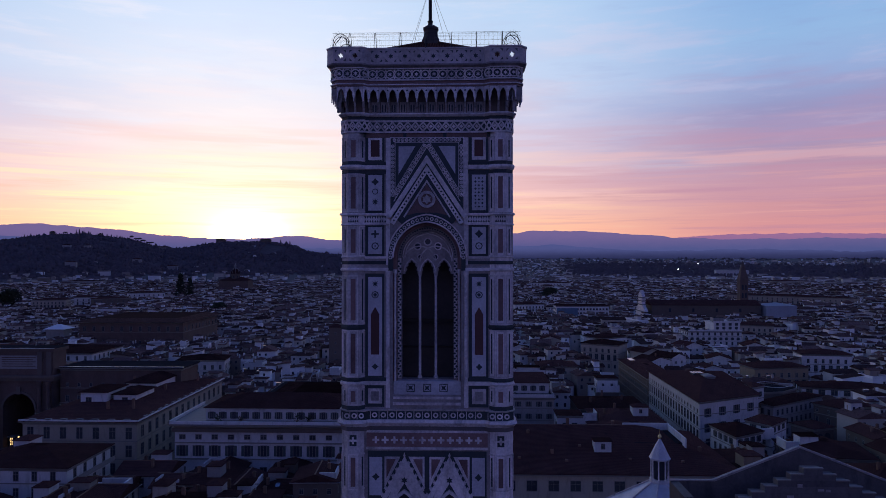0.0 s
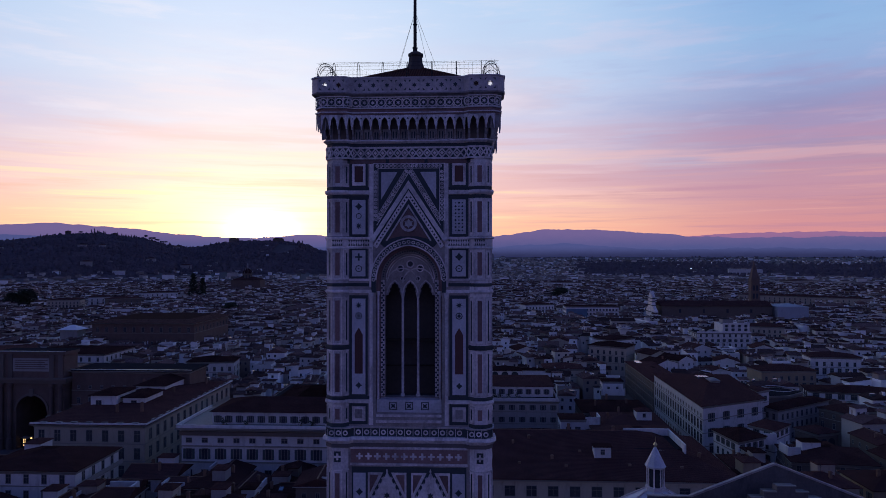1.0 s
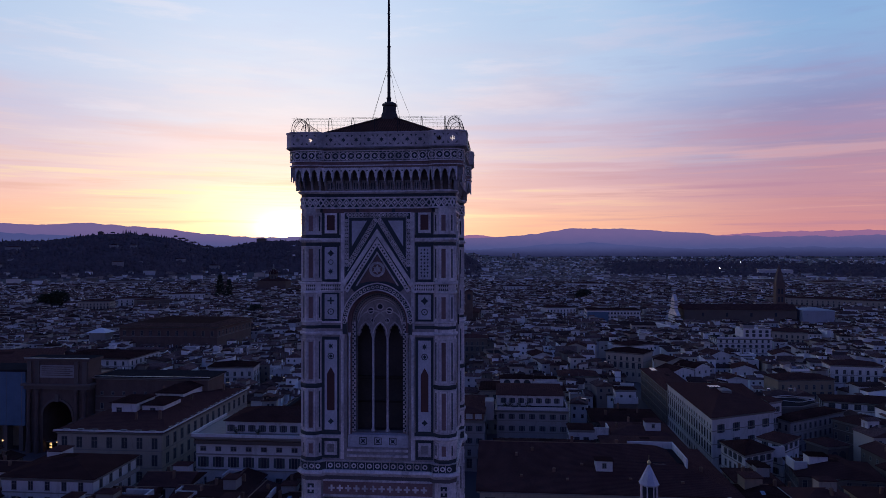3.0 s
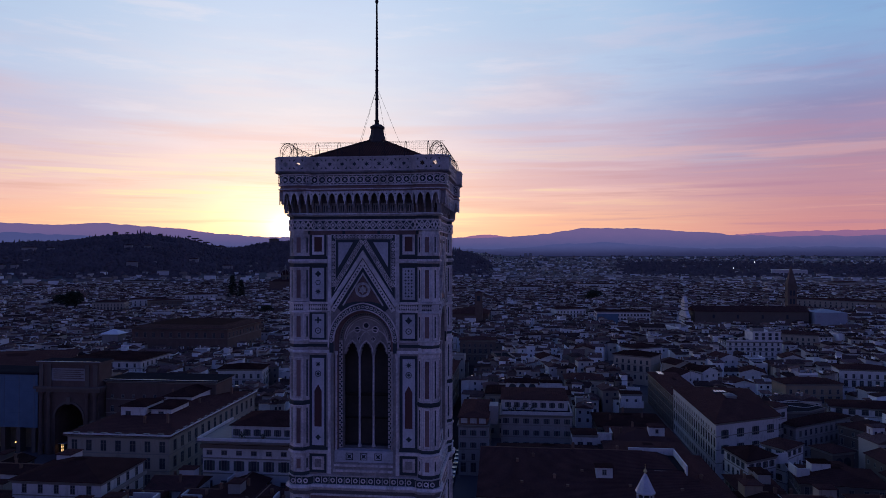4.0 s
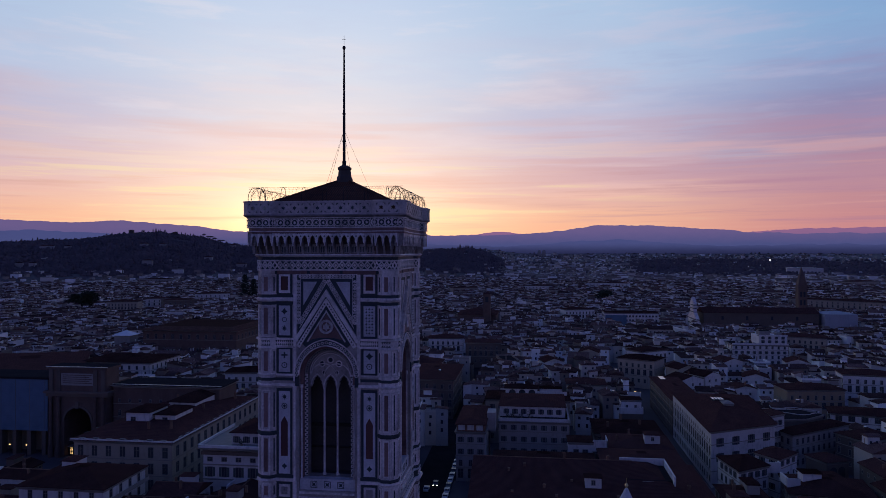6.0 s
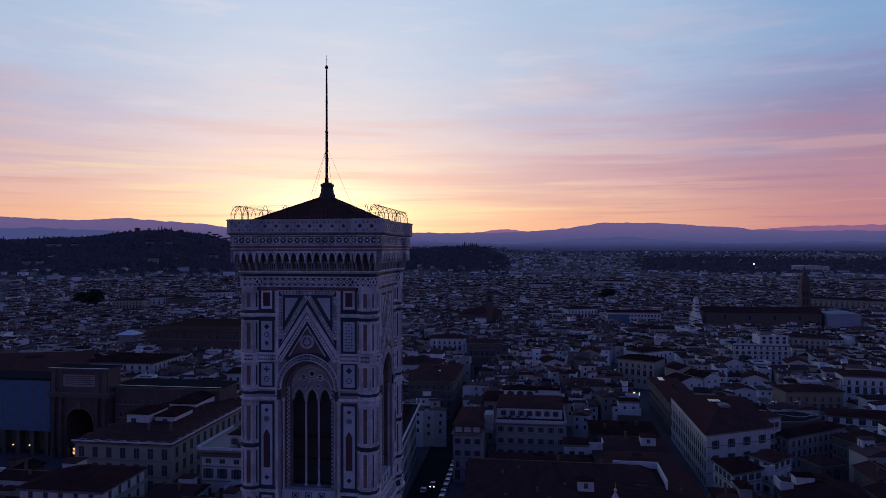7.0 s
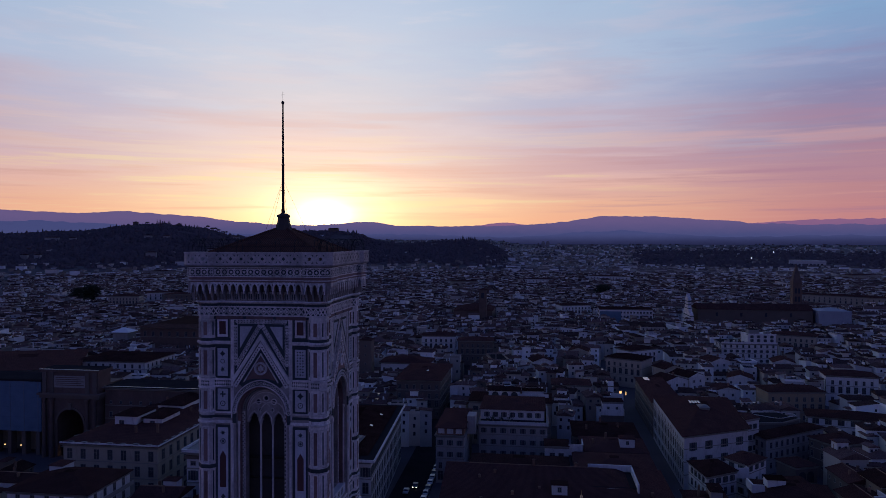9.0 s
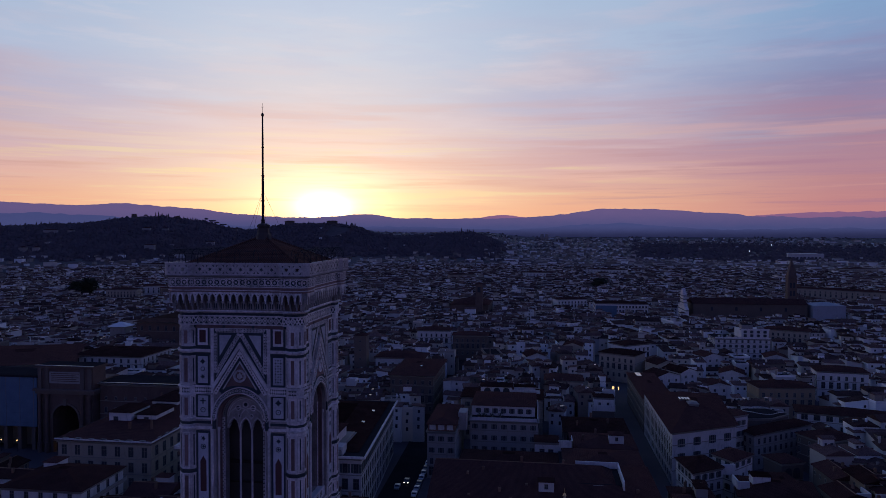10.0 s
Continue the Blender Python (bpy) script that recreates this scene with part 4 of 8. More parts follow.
for sx in (-1, 1):
    for sz in (-1, 1):
        pframe_me.plate([(sx * 0.46, sz * 0.46), (sx * 0.24, sz * 0.46), (sx * 0.36, sz * 0.36), (sx * 0.46, sz * 0.24)], 0, 0.012)
pframe_me = pframe_me.mesh("parapet_inlay", GREEN)
for k in range(4):
    R = pose(0, 0, 0, 0, 0, 90 * k)
    for i in range(8):
        x = -4.2 + 1.2 * i
        part("parapet_star", pstar, None, tower, "", R @ Matrix.Translation((x, -8.05, 83.33)))
        part("parapet_inlay", pframe_me, None, tower, "", R @ Matrix.Translation((x, -8.05, 83.33)))
for k in range(2):
    for s in (-1, 1):
        for x in (6.0, 7.23):
            part("parapet_inlay", pframe_me, None, tower, "", pose(0, 0, 0, 0, 0, 90 * k) @ Matrix.Translation((s * x, -8.475, 83.315)))
g = Geo()
course(g, 82.5, 82.66, 7.8)
part("terrace_floor", g, DARKSTONE, tower)
# pyramid roof with courses of tile
roof = Geo()
N = 22
rings = []
for i in range(N):
    h0, h1 = 6.6 - 5.85 * i / N, 6.6 - 5.85 * (i + 1) / N
    z0 = 83.85 + 2.85 * i / N
    z1 = 83.85 + 2.85 * (i + 1) / N
    rings += [[(x * h0, y * h0, z0 + 0.05) for x, y in rect(-1, -1, 1, 1)], [(x * h1, y * h1, z1) for x, y in rect(-1, -1, 1, 1)]]
roof.loft([[(x * 6.4, y * 6.4, 82.6) for x, y in rect(-1, -1, 1, 1)], [(x * 6.4, y * 6.4, 83.7) for x, y in rect(-1, -1, 1, 1)], [(x * 6.6, y * 6.6, 83.75) for x, y in rect(-1, -1, 1, 1)]] + rings)
part("pyramid_roof", roof, TILE, tower, "low pyramid roof of dark clay tiles")
hip = Geo()
for sx, sy in ((1, 1), (-1, 1), (1, -1), (-1, -1)):
    hip.tube([(sx * 6.6, sy * 6.6, 83.92), (sx * 0.7, sy * 0.7, 86.8)], 0.12, 6)
part("hip_tiles", hip, TILE, tower)
part("mast_pedestal", Geo().loft([[(x, y, z) for x, y in octagon(r)] for r, z in ((1.0, 86.4), (0.86, 86.85), (0.8, 87.25), (0.7, 87.45), (0.62, 88.1), (0.72, 88.2), (0.72, 88.4), (0.58, 88.48), (0.4, 88.62))]), DARKSTONE, tower, "stepped stone pedestal")
# closed dark box, floor and vault added inside so the openings stay dark
part("bell_chamber", Geo().box(-3.6, -3.6, 50, 3.6, 3.6, 80), DARKSTONE, tower, "dark box added behind the window openings")
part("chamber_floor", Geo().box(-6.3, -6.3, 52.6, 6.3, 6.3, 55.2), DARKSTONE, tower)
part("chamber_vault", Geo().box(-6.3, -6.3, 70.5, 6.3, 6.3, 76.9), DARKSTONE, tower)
part("tower_foot", Geo().box(-6.6, -6.6, 0, 6.6, 6.6, 34.2), GREY, tower)
part("bell_beam", Geo().box(-2.4, -4.5, 60.2, 2.4, -4.2, 60.5).box(-2.4, -4.5, 57.9, 2.4, -4.2, 58.05), BARK, tower)

# flag mast with its stays
mast = thing("flag_mast", "tall dark iron mast with ball and cross on the tower roof", "mast", Matrix.Translation((0, 0, 88.5)))
part("pole", Geo().lathe(0, 0, [(0.24, 0), (0.22, 0.5), (0.17, 0.6), (0.15, 6.0), (0.13, 6.05), (0.12, 10), (0.09, 13.3)], 10), IRON, mast)
for z, r in ((0.55, 0.28), (2.9, 0.24), (6.0, 0.22), (9.5, 0.16)):
    part("collar", Geo().lathe(0, 0, [(r * 0.7, z - 0.08), (r, z - 0.03), (r, z + 0.03), (r * 0.7, z + 0.08)], 10), IRON, mast)
part("ball", Geo().lathe(0, 0, [(0.04, 13.25), (0.15, 13.35), (0.2, 13.5), (0.15, 13.65), (0.04, 13.75)], 10), IRON, mast)
part("cross", Geo().box(-0.014, -0.014, 13.7, 0.014, 0.014, 14.9).box(-0.22, -0.012, 14.45, 0.22, 0.012, 14.475), IRON, mast)
for x, y in ((2.7, 1.7), (-2.4, 1.6), (1.6, -2.3), (-1.5, -2.3)):
    part("stay_wire", Geo().tube([(0, 0, 4.2), (x, y, -88.5 + 83.85 + 2.85 * (6.6 - max(abs(x), abs(y))) / 5.85)], 0.014, 5), IRON, mast)

# safety cage of hoops and wire round the terrace
cage = thing("safety_cage", "arched cage of thin iron hoops and wire over the terrace walk", "safety cage", Matrix.Translation((0, 0, 84.05)))


def hoop_path(x, w0, w1, h, n=10):
    return [(x, -(w0 + (w1 - w0) * (0.5 - 0.5 * math.cos(math.pi * i / n))), h * math.sin(math.pi * i / n) ** 0.7) for i in range(n + 1)]


hoop_me = Geo().tube(hoop_path(0, 6.75, 8.3, 1.55), 0.028, 5).mesh("hoop", IRON)
for k in range(4):
    R = pose(0, 0, 0, 0, 0, 90 * k)
    for i in range(7):
        part("hoop", hoop_me, None, cage, "", R @ Matrix.Translation((-6.6 + 2.2 * i, 0, -0.05)))
    for j in range(1, 10):
        y, z = hoop_path(0, 6.75, 8.3, 1.55)[j][1:]
        part("cage_wire", Geo().tube([(-8.2 + 0.15 * abs(j - 5), y, z - 0.05), (8.2 - 0.15 * abs(j - 5), y, z - 0.05)], 0.006, 4), IRON, cage, "", R)
    mesh_wires = Geo()
    for i in range(42):
        mesh_wires.tube(hoop_path(-7.7 + 15.4 * i / 41, 6.75, 8.3, 1.55, 6), 0.004, 3)
    part("cage_mesh", mesh_wires, IRON, cage, "", R @ Matrix.Translation((0, 0, -0.05)))
    # domed corner hoops
    D = R @ pose(0, 0, 0, 0, 0, 45)
    part("hoop", Geo().tube(hoop_path(0, 9.4, 11.35, 1.5), 0.03, 5), IRON, cage, "", D)
    part("hoop", Geo().tube([(-1.1, -10.6, 0), (-0.8, -10.5, 0.8), (0, -10.4, 1.3), (0.8, -10.5, 0.8), (1.1, -10.6, 0)], 0.03, 5), IRON, cage, "", D)


# ---- ground, hills and distance ----
rng = random.Random(7)


CREST_AZ = [-60, -46, -38, -35.5, -33.4, -31.5, -30, -28, -26.5, -25.3, -24.5, -23.4, -22, -21.3, -20.5, -19, -17.4, -15.3, -14, -13.3, -12.5, -11.5, -10, -8.8, -6.8, -4.4, -3.2, -2.4, -1.6, -0.6]
CREST_Z = [78, 84, 88, 93, 97, 110, 118, 119, 111, 105, 97, 83, 78, 79, 88, 98, 99, 99, 95, 87, 69, 63, 58, 61, 65, 70, 57, 42, 20, 0]


def ground_height(x, y):
    """The plain rises gently to the far side; wooded hills stand on the near edge of it."""
    d = math.hypot(x, y)
    z = 62.0 * max(0.0, min(1.0, (d - 1500) / 3000)) ** 1.25
    az = math.degrees(math.atan2(x, y))
    ridge = float(np.interp(az, CREST_AZ, CREST_Z))
    if ridge < 0.5:
        return z
    near = 1590 + 60 * noise.noise((az * 0.25, 1.0, 0.0)) + (100 if -23 < az < -11 else 0)
    ramp = max(0.0, min(1.0, (d - near) / (2400 - near)))
    back = max(0.0, min(1.0, (d - 2440) / 500))
    fold = 7 * noise.noise((x * 0.006, y * 0.006, 2.0)) * ramp * (1 - ramp) * 4
    return z + ridge * (0.3 * ramp + 0.7 * ramp * ramp * (3 - 2 * ramp)) * (1 - 0.55 * back) + fold


def build_ground():
    g = Geo()
    dist = [0, 30, 60, 100, 150, 220, 320, 450, 650, 900, 1200, 1500] + [1650 + 62.5 * i for i in range(50)]
    azs = [-65 + 0.8 * i for i in range(164)]
    v, f = [], []
    for d in dist:
        for a in azs:
            x, y = d * math.sin(radians(a)), d * math.cos(radians(a)) - 140
            v.append((x, y, ground_height(x, y + 140) if d > 1500 else 0.0))
    n = len(azs)
    for i in range(len(dist) - 1):
        for j in range(n - 1):
            f.append((i * n + j, i * n + j + 1, (i + 1) * n + j + 1, (i + 1) * n + j))
    o = len(v)
    v += [(-4600, -4600, -0.02), (4600, -4600, -0.02), (4600, 400, -0.02), (-4600, 400, -0.02)]
    f.append((o, o + 1, o + 2, o + 3))
    g.add(v, f)
    g.m = [1 if sum(v[i][2] for i in q) / len(q) > 24 and sum(v[i][0] for i in q) < -100 * len(q) and math.hypot(v[q[0]][0], v[q[0]][1] + 140) < 3300 else 0 for q in f]
    ob = new("ground", g.mesh("ground", [EARTH, HILL], True))
    tagged(ob, "dark plain with wooded hills beyond the town", "ground", kind="structure")


build_ground()


def ridge_line(name, pts, dist, mat, label):
    """A far range of hills; pts: bearing and height angle of its skyline, in degrees."""
    g = Geo()
    az = np.linspace(-60, 60, 721)
    el = np.interp(az, [p[0] for p in pts], [p[1] for p in pts])
    el = np.convolve(np.pad(el, 6, "edge"), np.ones(13) / 13, "valid")
    eye = Vector((18.0, -76.0, 77.0))
    lo, hi = [], []
    for a, e in zip(az, el):
        e2 = e + 0.10 * noise.noise((a * 0.55, dist * 0.01, 0)) + 0.06 * noise.noise((a * 1.7, dist * 0.01, 4)) + 0.025 * noise.noise((a * 5.3, dist * 0.01, 8)) + 0.012 * noise.noise((a * 14.0, dist * 0.01, 2))
        hx, hy = eye.x + dist * math.sin(radians(a)), eye.y + dist * math.cos(radians(a))
        lo.append((hx, hy, -20.0))
        hi.append((hx, hy, eye.z + dist * math.tan(radians(e2))))
    n = len(lo)
    g.add(lo + hi, [(i, i + 1, n + i + 1, n + i) for i in range(n - 1)])
    tagged(new(name, g.mesh(name, mat)), label, "hills", kind="structure")


# Haze of each range is painted as emission, from base colour to skyline colour.
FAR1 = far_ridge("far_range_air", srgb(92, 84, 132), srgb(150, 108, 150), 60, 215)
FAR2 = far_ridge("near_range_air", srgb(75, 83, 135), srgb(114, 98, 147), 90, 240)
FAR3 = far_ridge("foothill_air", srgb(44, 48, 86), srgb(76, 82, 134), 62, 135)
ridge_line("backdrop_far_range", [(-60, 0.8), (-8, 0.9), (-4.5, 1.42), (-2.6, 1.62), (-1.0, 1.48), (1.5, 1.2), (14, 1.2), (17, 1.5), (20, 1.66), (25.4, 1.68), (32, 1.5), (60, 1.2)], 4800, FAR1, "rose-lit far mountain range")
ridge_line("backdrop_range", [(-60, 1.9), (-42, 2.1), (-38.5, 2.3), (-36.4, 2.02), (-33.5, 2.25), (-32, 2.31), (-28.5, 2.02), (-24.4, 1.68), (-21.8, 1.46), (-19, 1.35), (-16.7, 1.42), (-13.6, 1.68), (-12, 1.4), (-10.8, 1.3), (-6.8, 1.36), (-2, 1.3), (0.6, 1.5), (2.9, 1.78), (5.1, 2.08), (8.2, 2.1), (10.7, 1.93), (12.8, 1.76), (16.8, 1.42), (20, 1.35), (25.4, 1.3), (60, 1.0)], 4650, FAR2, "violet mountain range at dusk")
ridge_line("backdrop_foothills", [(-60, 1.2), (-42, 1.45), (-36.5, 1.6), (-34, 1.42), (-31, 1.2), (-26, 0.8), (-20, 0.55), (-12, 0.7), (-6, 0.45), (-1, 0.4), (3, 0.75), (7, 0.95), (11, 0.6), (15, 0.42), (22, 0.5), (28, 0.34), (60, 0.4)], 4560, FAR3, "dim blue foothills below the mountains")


# ---- buildings ----
def hip_roof(g, x0, y0, x1, y1, z, rise, over=0.6, gable=False, slot=0):
    """A roof over a rectangle, ridge along the longer side."""
    a, b, c, d = x0 - over, y0 - over, x1 + over, y1 + over
    t = 0.18
    if (c - a) >= (d - b):
        m, q = (b + d) / 2, 0 if gable else (d - b) / 2
        r0, r1 = (a + q, m, z + rise), (c - q, m, z + rise)
        top = [(0, 1, 5, 4), (1, 2, 5), (2, 3, 4, 5), (3, 0, 4)]
    else:
        m, q = (a + c) / 2, 0 if gable else (c - a) / 2
        r0, r1 = (m, b + q, z + rise), (m, d - q, z + rise)
        top = [(0, 1, 4), (1, 2, 5, 4), (2, 3, 5), (3, 0, 4, 5)]
    v = [(a, b, z), (c, b, z), (c, d, z), (a, d, z), r0, r1, (a, b, z - t), (c, b, z - t), (c, d, z - t), (a, d, z - t)]
    g.add(v, top + [(6, 7, 1, 0), (7, 8, 2, 1), (8, 9, 3, 2), (9, 6, 0, 3), (9, 8, 7, 6)], slot)
    return g


def window_mesh(w, h, shutters, trim):
    """Frame round a dark recessed pane, sill and head; with shutters folded back where it has them."""
    a, t, s = w / 2, w / 2 + 0.1, w + 0.04
    if shutters:
        g = Geo().relief(
            [-s, -t, -a, -0.03, 0.03, a, t, s], [-0.14, 0, h, h + 0.14],
            [[None, -0.1, -0.1, -0.1, -0.1, -0.1, None], [-0.08, -0.05, -0.012, -0.03, -0.012, -0.05, -0.08], [None, -0.07, -0.07, -0.07, -0.07, -0.07, None]],
            [[0] * 7, [2, 0, 1, 0, 1, 0, 2], [0] * 7])
    else:
        g = Geo().relief([-t, -a, -0.03, 0.03, a, t], [-0.14, 0, h * 0.66, h * 0.66 + 0.05, h, h + 0.14],
                         [[-0.12] * 5, [-0.06, -0.012, -0.03, -0.012, -0.06], [-0.06, -0.03, -0.03, -0.03, -0.06], [-0.06, -0.012, -0.03, -0.012, -0.06], [-0.08] * 5],
                         [[0] * 5, [0, 1, 0, 1, 0], [0, 0, 0, 0, 0], [0, 1, 0, 1, 0], [0] * 5])
    return g.mesh("window", [trim, GLASS, SHUTTER])


WIN = {"tall": window_mesh(1.1, 2.0, False, TRIM), "shut": window_mesh(1.0, 1.7, True, TRIM), "small": window_mesh(0.85, 1.1, False, TRIM), "wide": window_mesh(1.6, 1.5, False, TRIM), "grand": window_mesh(1.7, 3.1, False, TRIM)}
WIN["shut2"] = window_mesh(1.5, 2.7, True, TRIM)
WIN["broad"] = window_mesh(2.3, 2.3, False, TRIM)
WIN["small2"] = window_mesh(1.5, 1.1, False, TRIM)
CHIM = {}


def chimney_mesh(k):
    if k not in CHIM:
        h = (1.0, 1.4, 0.8)[k]
        CHIM[k] = Geo().box(-0.35, -0.28, -1.2, 0.35, 0.28, h).box(-0.42, -0.35, h, 0.42, 0.35, h + 0.1).box(-0.3, -0.22, h + 0.1, 0.3, 0.22, h + 0.28).mesh("chimney", BRICK)
    return CHIM[k]


SKYL = Geo().box(-0.5, -0.75, 0, 0.5, 0.75, 0.1).mesh("skylight", SKYLIGHT)
DISH = Geo().lathe(0, 0, [(0.02, 0), (0.025, 2.4)], 5).box(-0.5, -0.015, 2.0, 0.5, 0.015, 2.04).box(-0.35, -0.015, 2.25, 0.35, 0.015, 2.28).mesh("aerial", IRON)


def windows_on(parent, a, b, z0, floors, storey, kind, every=2.7, margin=1.4):
    """Rows of windows on the wall that runs from a to b, outside to the right of that way."""
    a, b = Vector(a), Vector(b)
    L = (b - a).length
    n = int((L - 2 * margin) / every) + 1
    if L < 2 * margin or n < 1:
        return
    ang = math.degrees(math.atan2(b.y - a.y, b.x - a.x))
    for fl in range(floors):
        for i in range(n):
            s = L / 2 + (i - (n - 1) / 2) * every
            p = a + (b - a) * (s / L)
            k = kind[fl % len(kind)] if isinstance(kind, (list, tuple)) else kind
            part("window", WIN[k], None, parent, "", Matrix.Translation((p.x, p.y, z0 + fl * storey)) @ pose(0, 0, 0, 0, 0, ang))


def palazzo(name, label, poly, eave, roof_rise, wall, floors, kind, every, z_first, storey, faces=None, inset=0.45, cornice=0.9, roof_mat=ROOF, group="", parapet=0.0):
    """A large house on any outline (counter-clockwise), hip roof drawn in by a share of its plan."""
    t = thing(name, label, "building", group=group)
    part("wall", Geo().prism(poly, 0, eave), wall, t)
    cx, cy = sum(p[0] for p in poly) / len(poly), sum(p[1] for p in poly) / len(poly)
    def grown(d):
        out = []
        n = len(poly)
        for i in range(n):
            p, q, r = Vector(poly[i - 1]), Vector(poly[i]), Vector(poly[(i + 1) % n])
            e1, e2 = (q - p).normalized(), (r - q).normalized()
            n1, n2 = Vector((e1.y, -e1.x)), Vector((e2.y, -e2.x))
            m = (n1 + n2) / (1 + n1.dot(n2))
            out.append((q.x + m.x * d, q.y + m.y * d))
        return out
    c0, c1 = grown(0.25), grown(cornice)
    part("cornice", Geo().loft([[(x, y, eave - 0.9) for x, y in grown(0.05)], [(x, y, eave - 0.5) for x, y in c0], [(x, y, eave - 0.15) for x, y in c1], [(x, y, eave) for x, y in c1]]), TRIM, t)
    if roof_rise:
        ring = grown(cornice + 0.1)
        small = [(cx + (x - cx) * (1 - inset * 2 * 0.98), cy + (y - cy) * (1 - inset * 2 * 0.98)) for x, y in ring] if inset >= 0.4 else grown(-inset * 20)
        part("roof", Geo().loft([[(x, y, eave) for x, y in ring], [(x, y, eave + 0.15) for x, y in ring], [(x, y, eave + roof_rise) for x, y in small]]), roof_mat, t)
    for s in range(1, floors):
        z = z_first + storey * s - 0.75
        part("string_course", Geo().loft([[(x, y, z) for x, y in grown(0.1)], [(x, y, z + 0.25) for x, y in grown(0.14)]]), TRIM, t)
    n = len(poly)
    for i in range(n):
        if faces is None or i in faces:
            windows_on(t, (*poly[i], 0), (*poly[(i + 1) % n], 0), z_first, floors, storey, kind, every)
    return t


RESERVED = []


def keep(x0, y0, x1, y1):
    RESERVED.append((x0, y0, x1, y1))


# palace with dormer openings along its eaves
p1 = palazzo("palazzo", "long cream palazzo with row of attic hatches along its tiled roof", rect(-119, 121.5, -87, 188), 21, 3.2, CREAM, 4, ["grand", "grand", "grand", "grand"], 4.6, 1.6, 4.9, (0, 1), inset=0.42)
for i in range(7):
    part("attic_hatch", Geo().box(-0.9, -0.35, -0.3, 0.9, 0.3, 0.45).box(-0.7, -0.37, -0.1, 0.7, -0.34, 0.36, 1).mesh("attic_hatch", [TRIM, GLASS]), None, p1, "", Matrix.Translation((-116 + 4.4 * i, 121.2, 21.4)))
for i in range(13):
    part("attic_hatch", Geo().box(-0.9, -0.35, -0.3, 0.9, 0.3, 0.45).box(-0.7, -0.37, -0.1, 0.7, -0.34, 0.36, 1).mesh("attic_hatch", [TRIM, GLASS]), None, p1, "", Matrix.Translation((-86.7, 126 + 4.7 * i, 21.4)) @ pose(0, 0, 0, 0, 0, 90))
part("eaves_plinth", Geo().box(-119.8, 120.7, 21.1, -86.2, 121.0, 21.6).box(-86.5, 121, 21.1, -86.2, 189, 21.6), PALE, p1)
for i in range(6):
    part("skylight", SKYL, None, p1, "", Matrix.Translation((-117.8, 126 + 5.5 * i, 22.2)) @ pose(0, 0, 0, 0, -12, 0))
a1 = Geo().box(-112, 138, 21, -104, 150, 26).box(-103, 140, 21, -96, 152, 25).box(-108, 158, 21, -98, 180, 25.2)
part("rooftop_room", a1, PALE, p1, "white rooftop rooms")
part("rooftop_roof", hip_roof(hip_roof(hip_roof(Geo(), -112, 138, -104, 150, 26, 1.0), -103, 140, -96, 152, 25, 1.2), -108, 158, -98, 180, 25.2, 1.6), ROOF, p1)
for x, y, z in ((-109.5, 137.95, 22.8), (-99.5, 139.95, 22.4)):
    part("window", WIN["wide"], None, p1, "", Matrix.Translation((x, y, z)))
for cx_, cy_, ck in ((-114, 153, 0), (-93, 132, 1), (-95, 158, 2), (-111, 170, 1), (-92, 178, 0), (-100, 131, 2)):
    part("chimney", chimney_mesh(ck), None, p1, "", Matrix.Translation((cx_, cy_, 23.6)))
keep(-120, 120, -86, 190)

# white palace with a deep cornice and planted attic
p2 = palazzo("palazzo", "white palazzo with shuttered windows, deep cornice and set-back attic", rect(-73, 113.5, -26, 136), 22.4, 0, PALE, 2, ["grand", "grand"], 4.3, 2.6, 5.6, (0, 1, 3), cornice=1.5)
for row_z, row_kind in ((14.2, "shut2"), (18.6, "small2")):
    windows_on(p2, (-73, 113.5, 0), (-26, 113.5, 0), row_z, 1, 3, row_kind, 4.3)
    windows_on(p2, (-73, 136, 0), (-73, 113.5, 0), row_z, 1, 3, row_kind, 4.3)
part("string_course", Geo().box(-73.2, 113.2, 17.5, -26, 113.5, 17.8).box(-73.2, 113.2, 13.3, -26, 113.5, 13.6), TRIM, p2)
# Proud dark strip that paints in the shadow of the deep cornice.
part("frieze_course", Geo().box(-73.5, 112.95, 20.5, -25.6, 113.5, 21.5), STONE, p2, "dark band standing in for the cornice shadow")
part("roof_terrace", Geo().box(-74, 112.4, 22.4, -25, 137, 22.75), TRIM, p2)
part("parapet", Geo().box(-74.3, 112.1, 22.7, -24.8, 112.5, 23.5).box(-74.3, 112.1, 22.7, -73.9, 137.2, 23.5), PALE, p2)
part("attic", Geo().box(-66, 117, 22.7, -27, 134, 26.2), PALE, p2)
part("attic_roof", hip_roof(Geo(), -66, 117, -27, 134, 26.2, 2.4), ROOF, p2)
windows_on(p2, (-66, 117, 0), (-27, 117, 0), 23.2, 1, 3, "shut", 3.0)
keep(-75, 112, -24, 138)

# pale house with a balcony line
p3 = palazzo("house", "pale house with brown tiled hip roof and long balcony", rect(-108, 84.5, -85, 103.5), 19.6, 2.6, PALE, 5, ["tall", "tall", "shut"], 4.2, 1.8, 3.7, (0, 1), cornice=0.7)
part("balcony", Geo().box(-85, 85, 16.0, -83.6, 103, 16.2).box(-83.7, 85, 16.2, -83.6, 103, 17.1), TRIM, p3)
part("rooftop_room", Geo().box(-106, 98, 19.6, -102, 103, 22), PALE, p3)
part("rooftop_roof", hip_roof(Geo(), -106, 98, -102, 103, 22, 0.7, 0.3), ROOF, p3)
keep(-109, 83, -83, 105)

# triumphal arch on the square
arch = thing("triumphal_arch", "massive stone triumphal arch over a street, with tall attic", "arch")
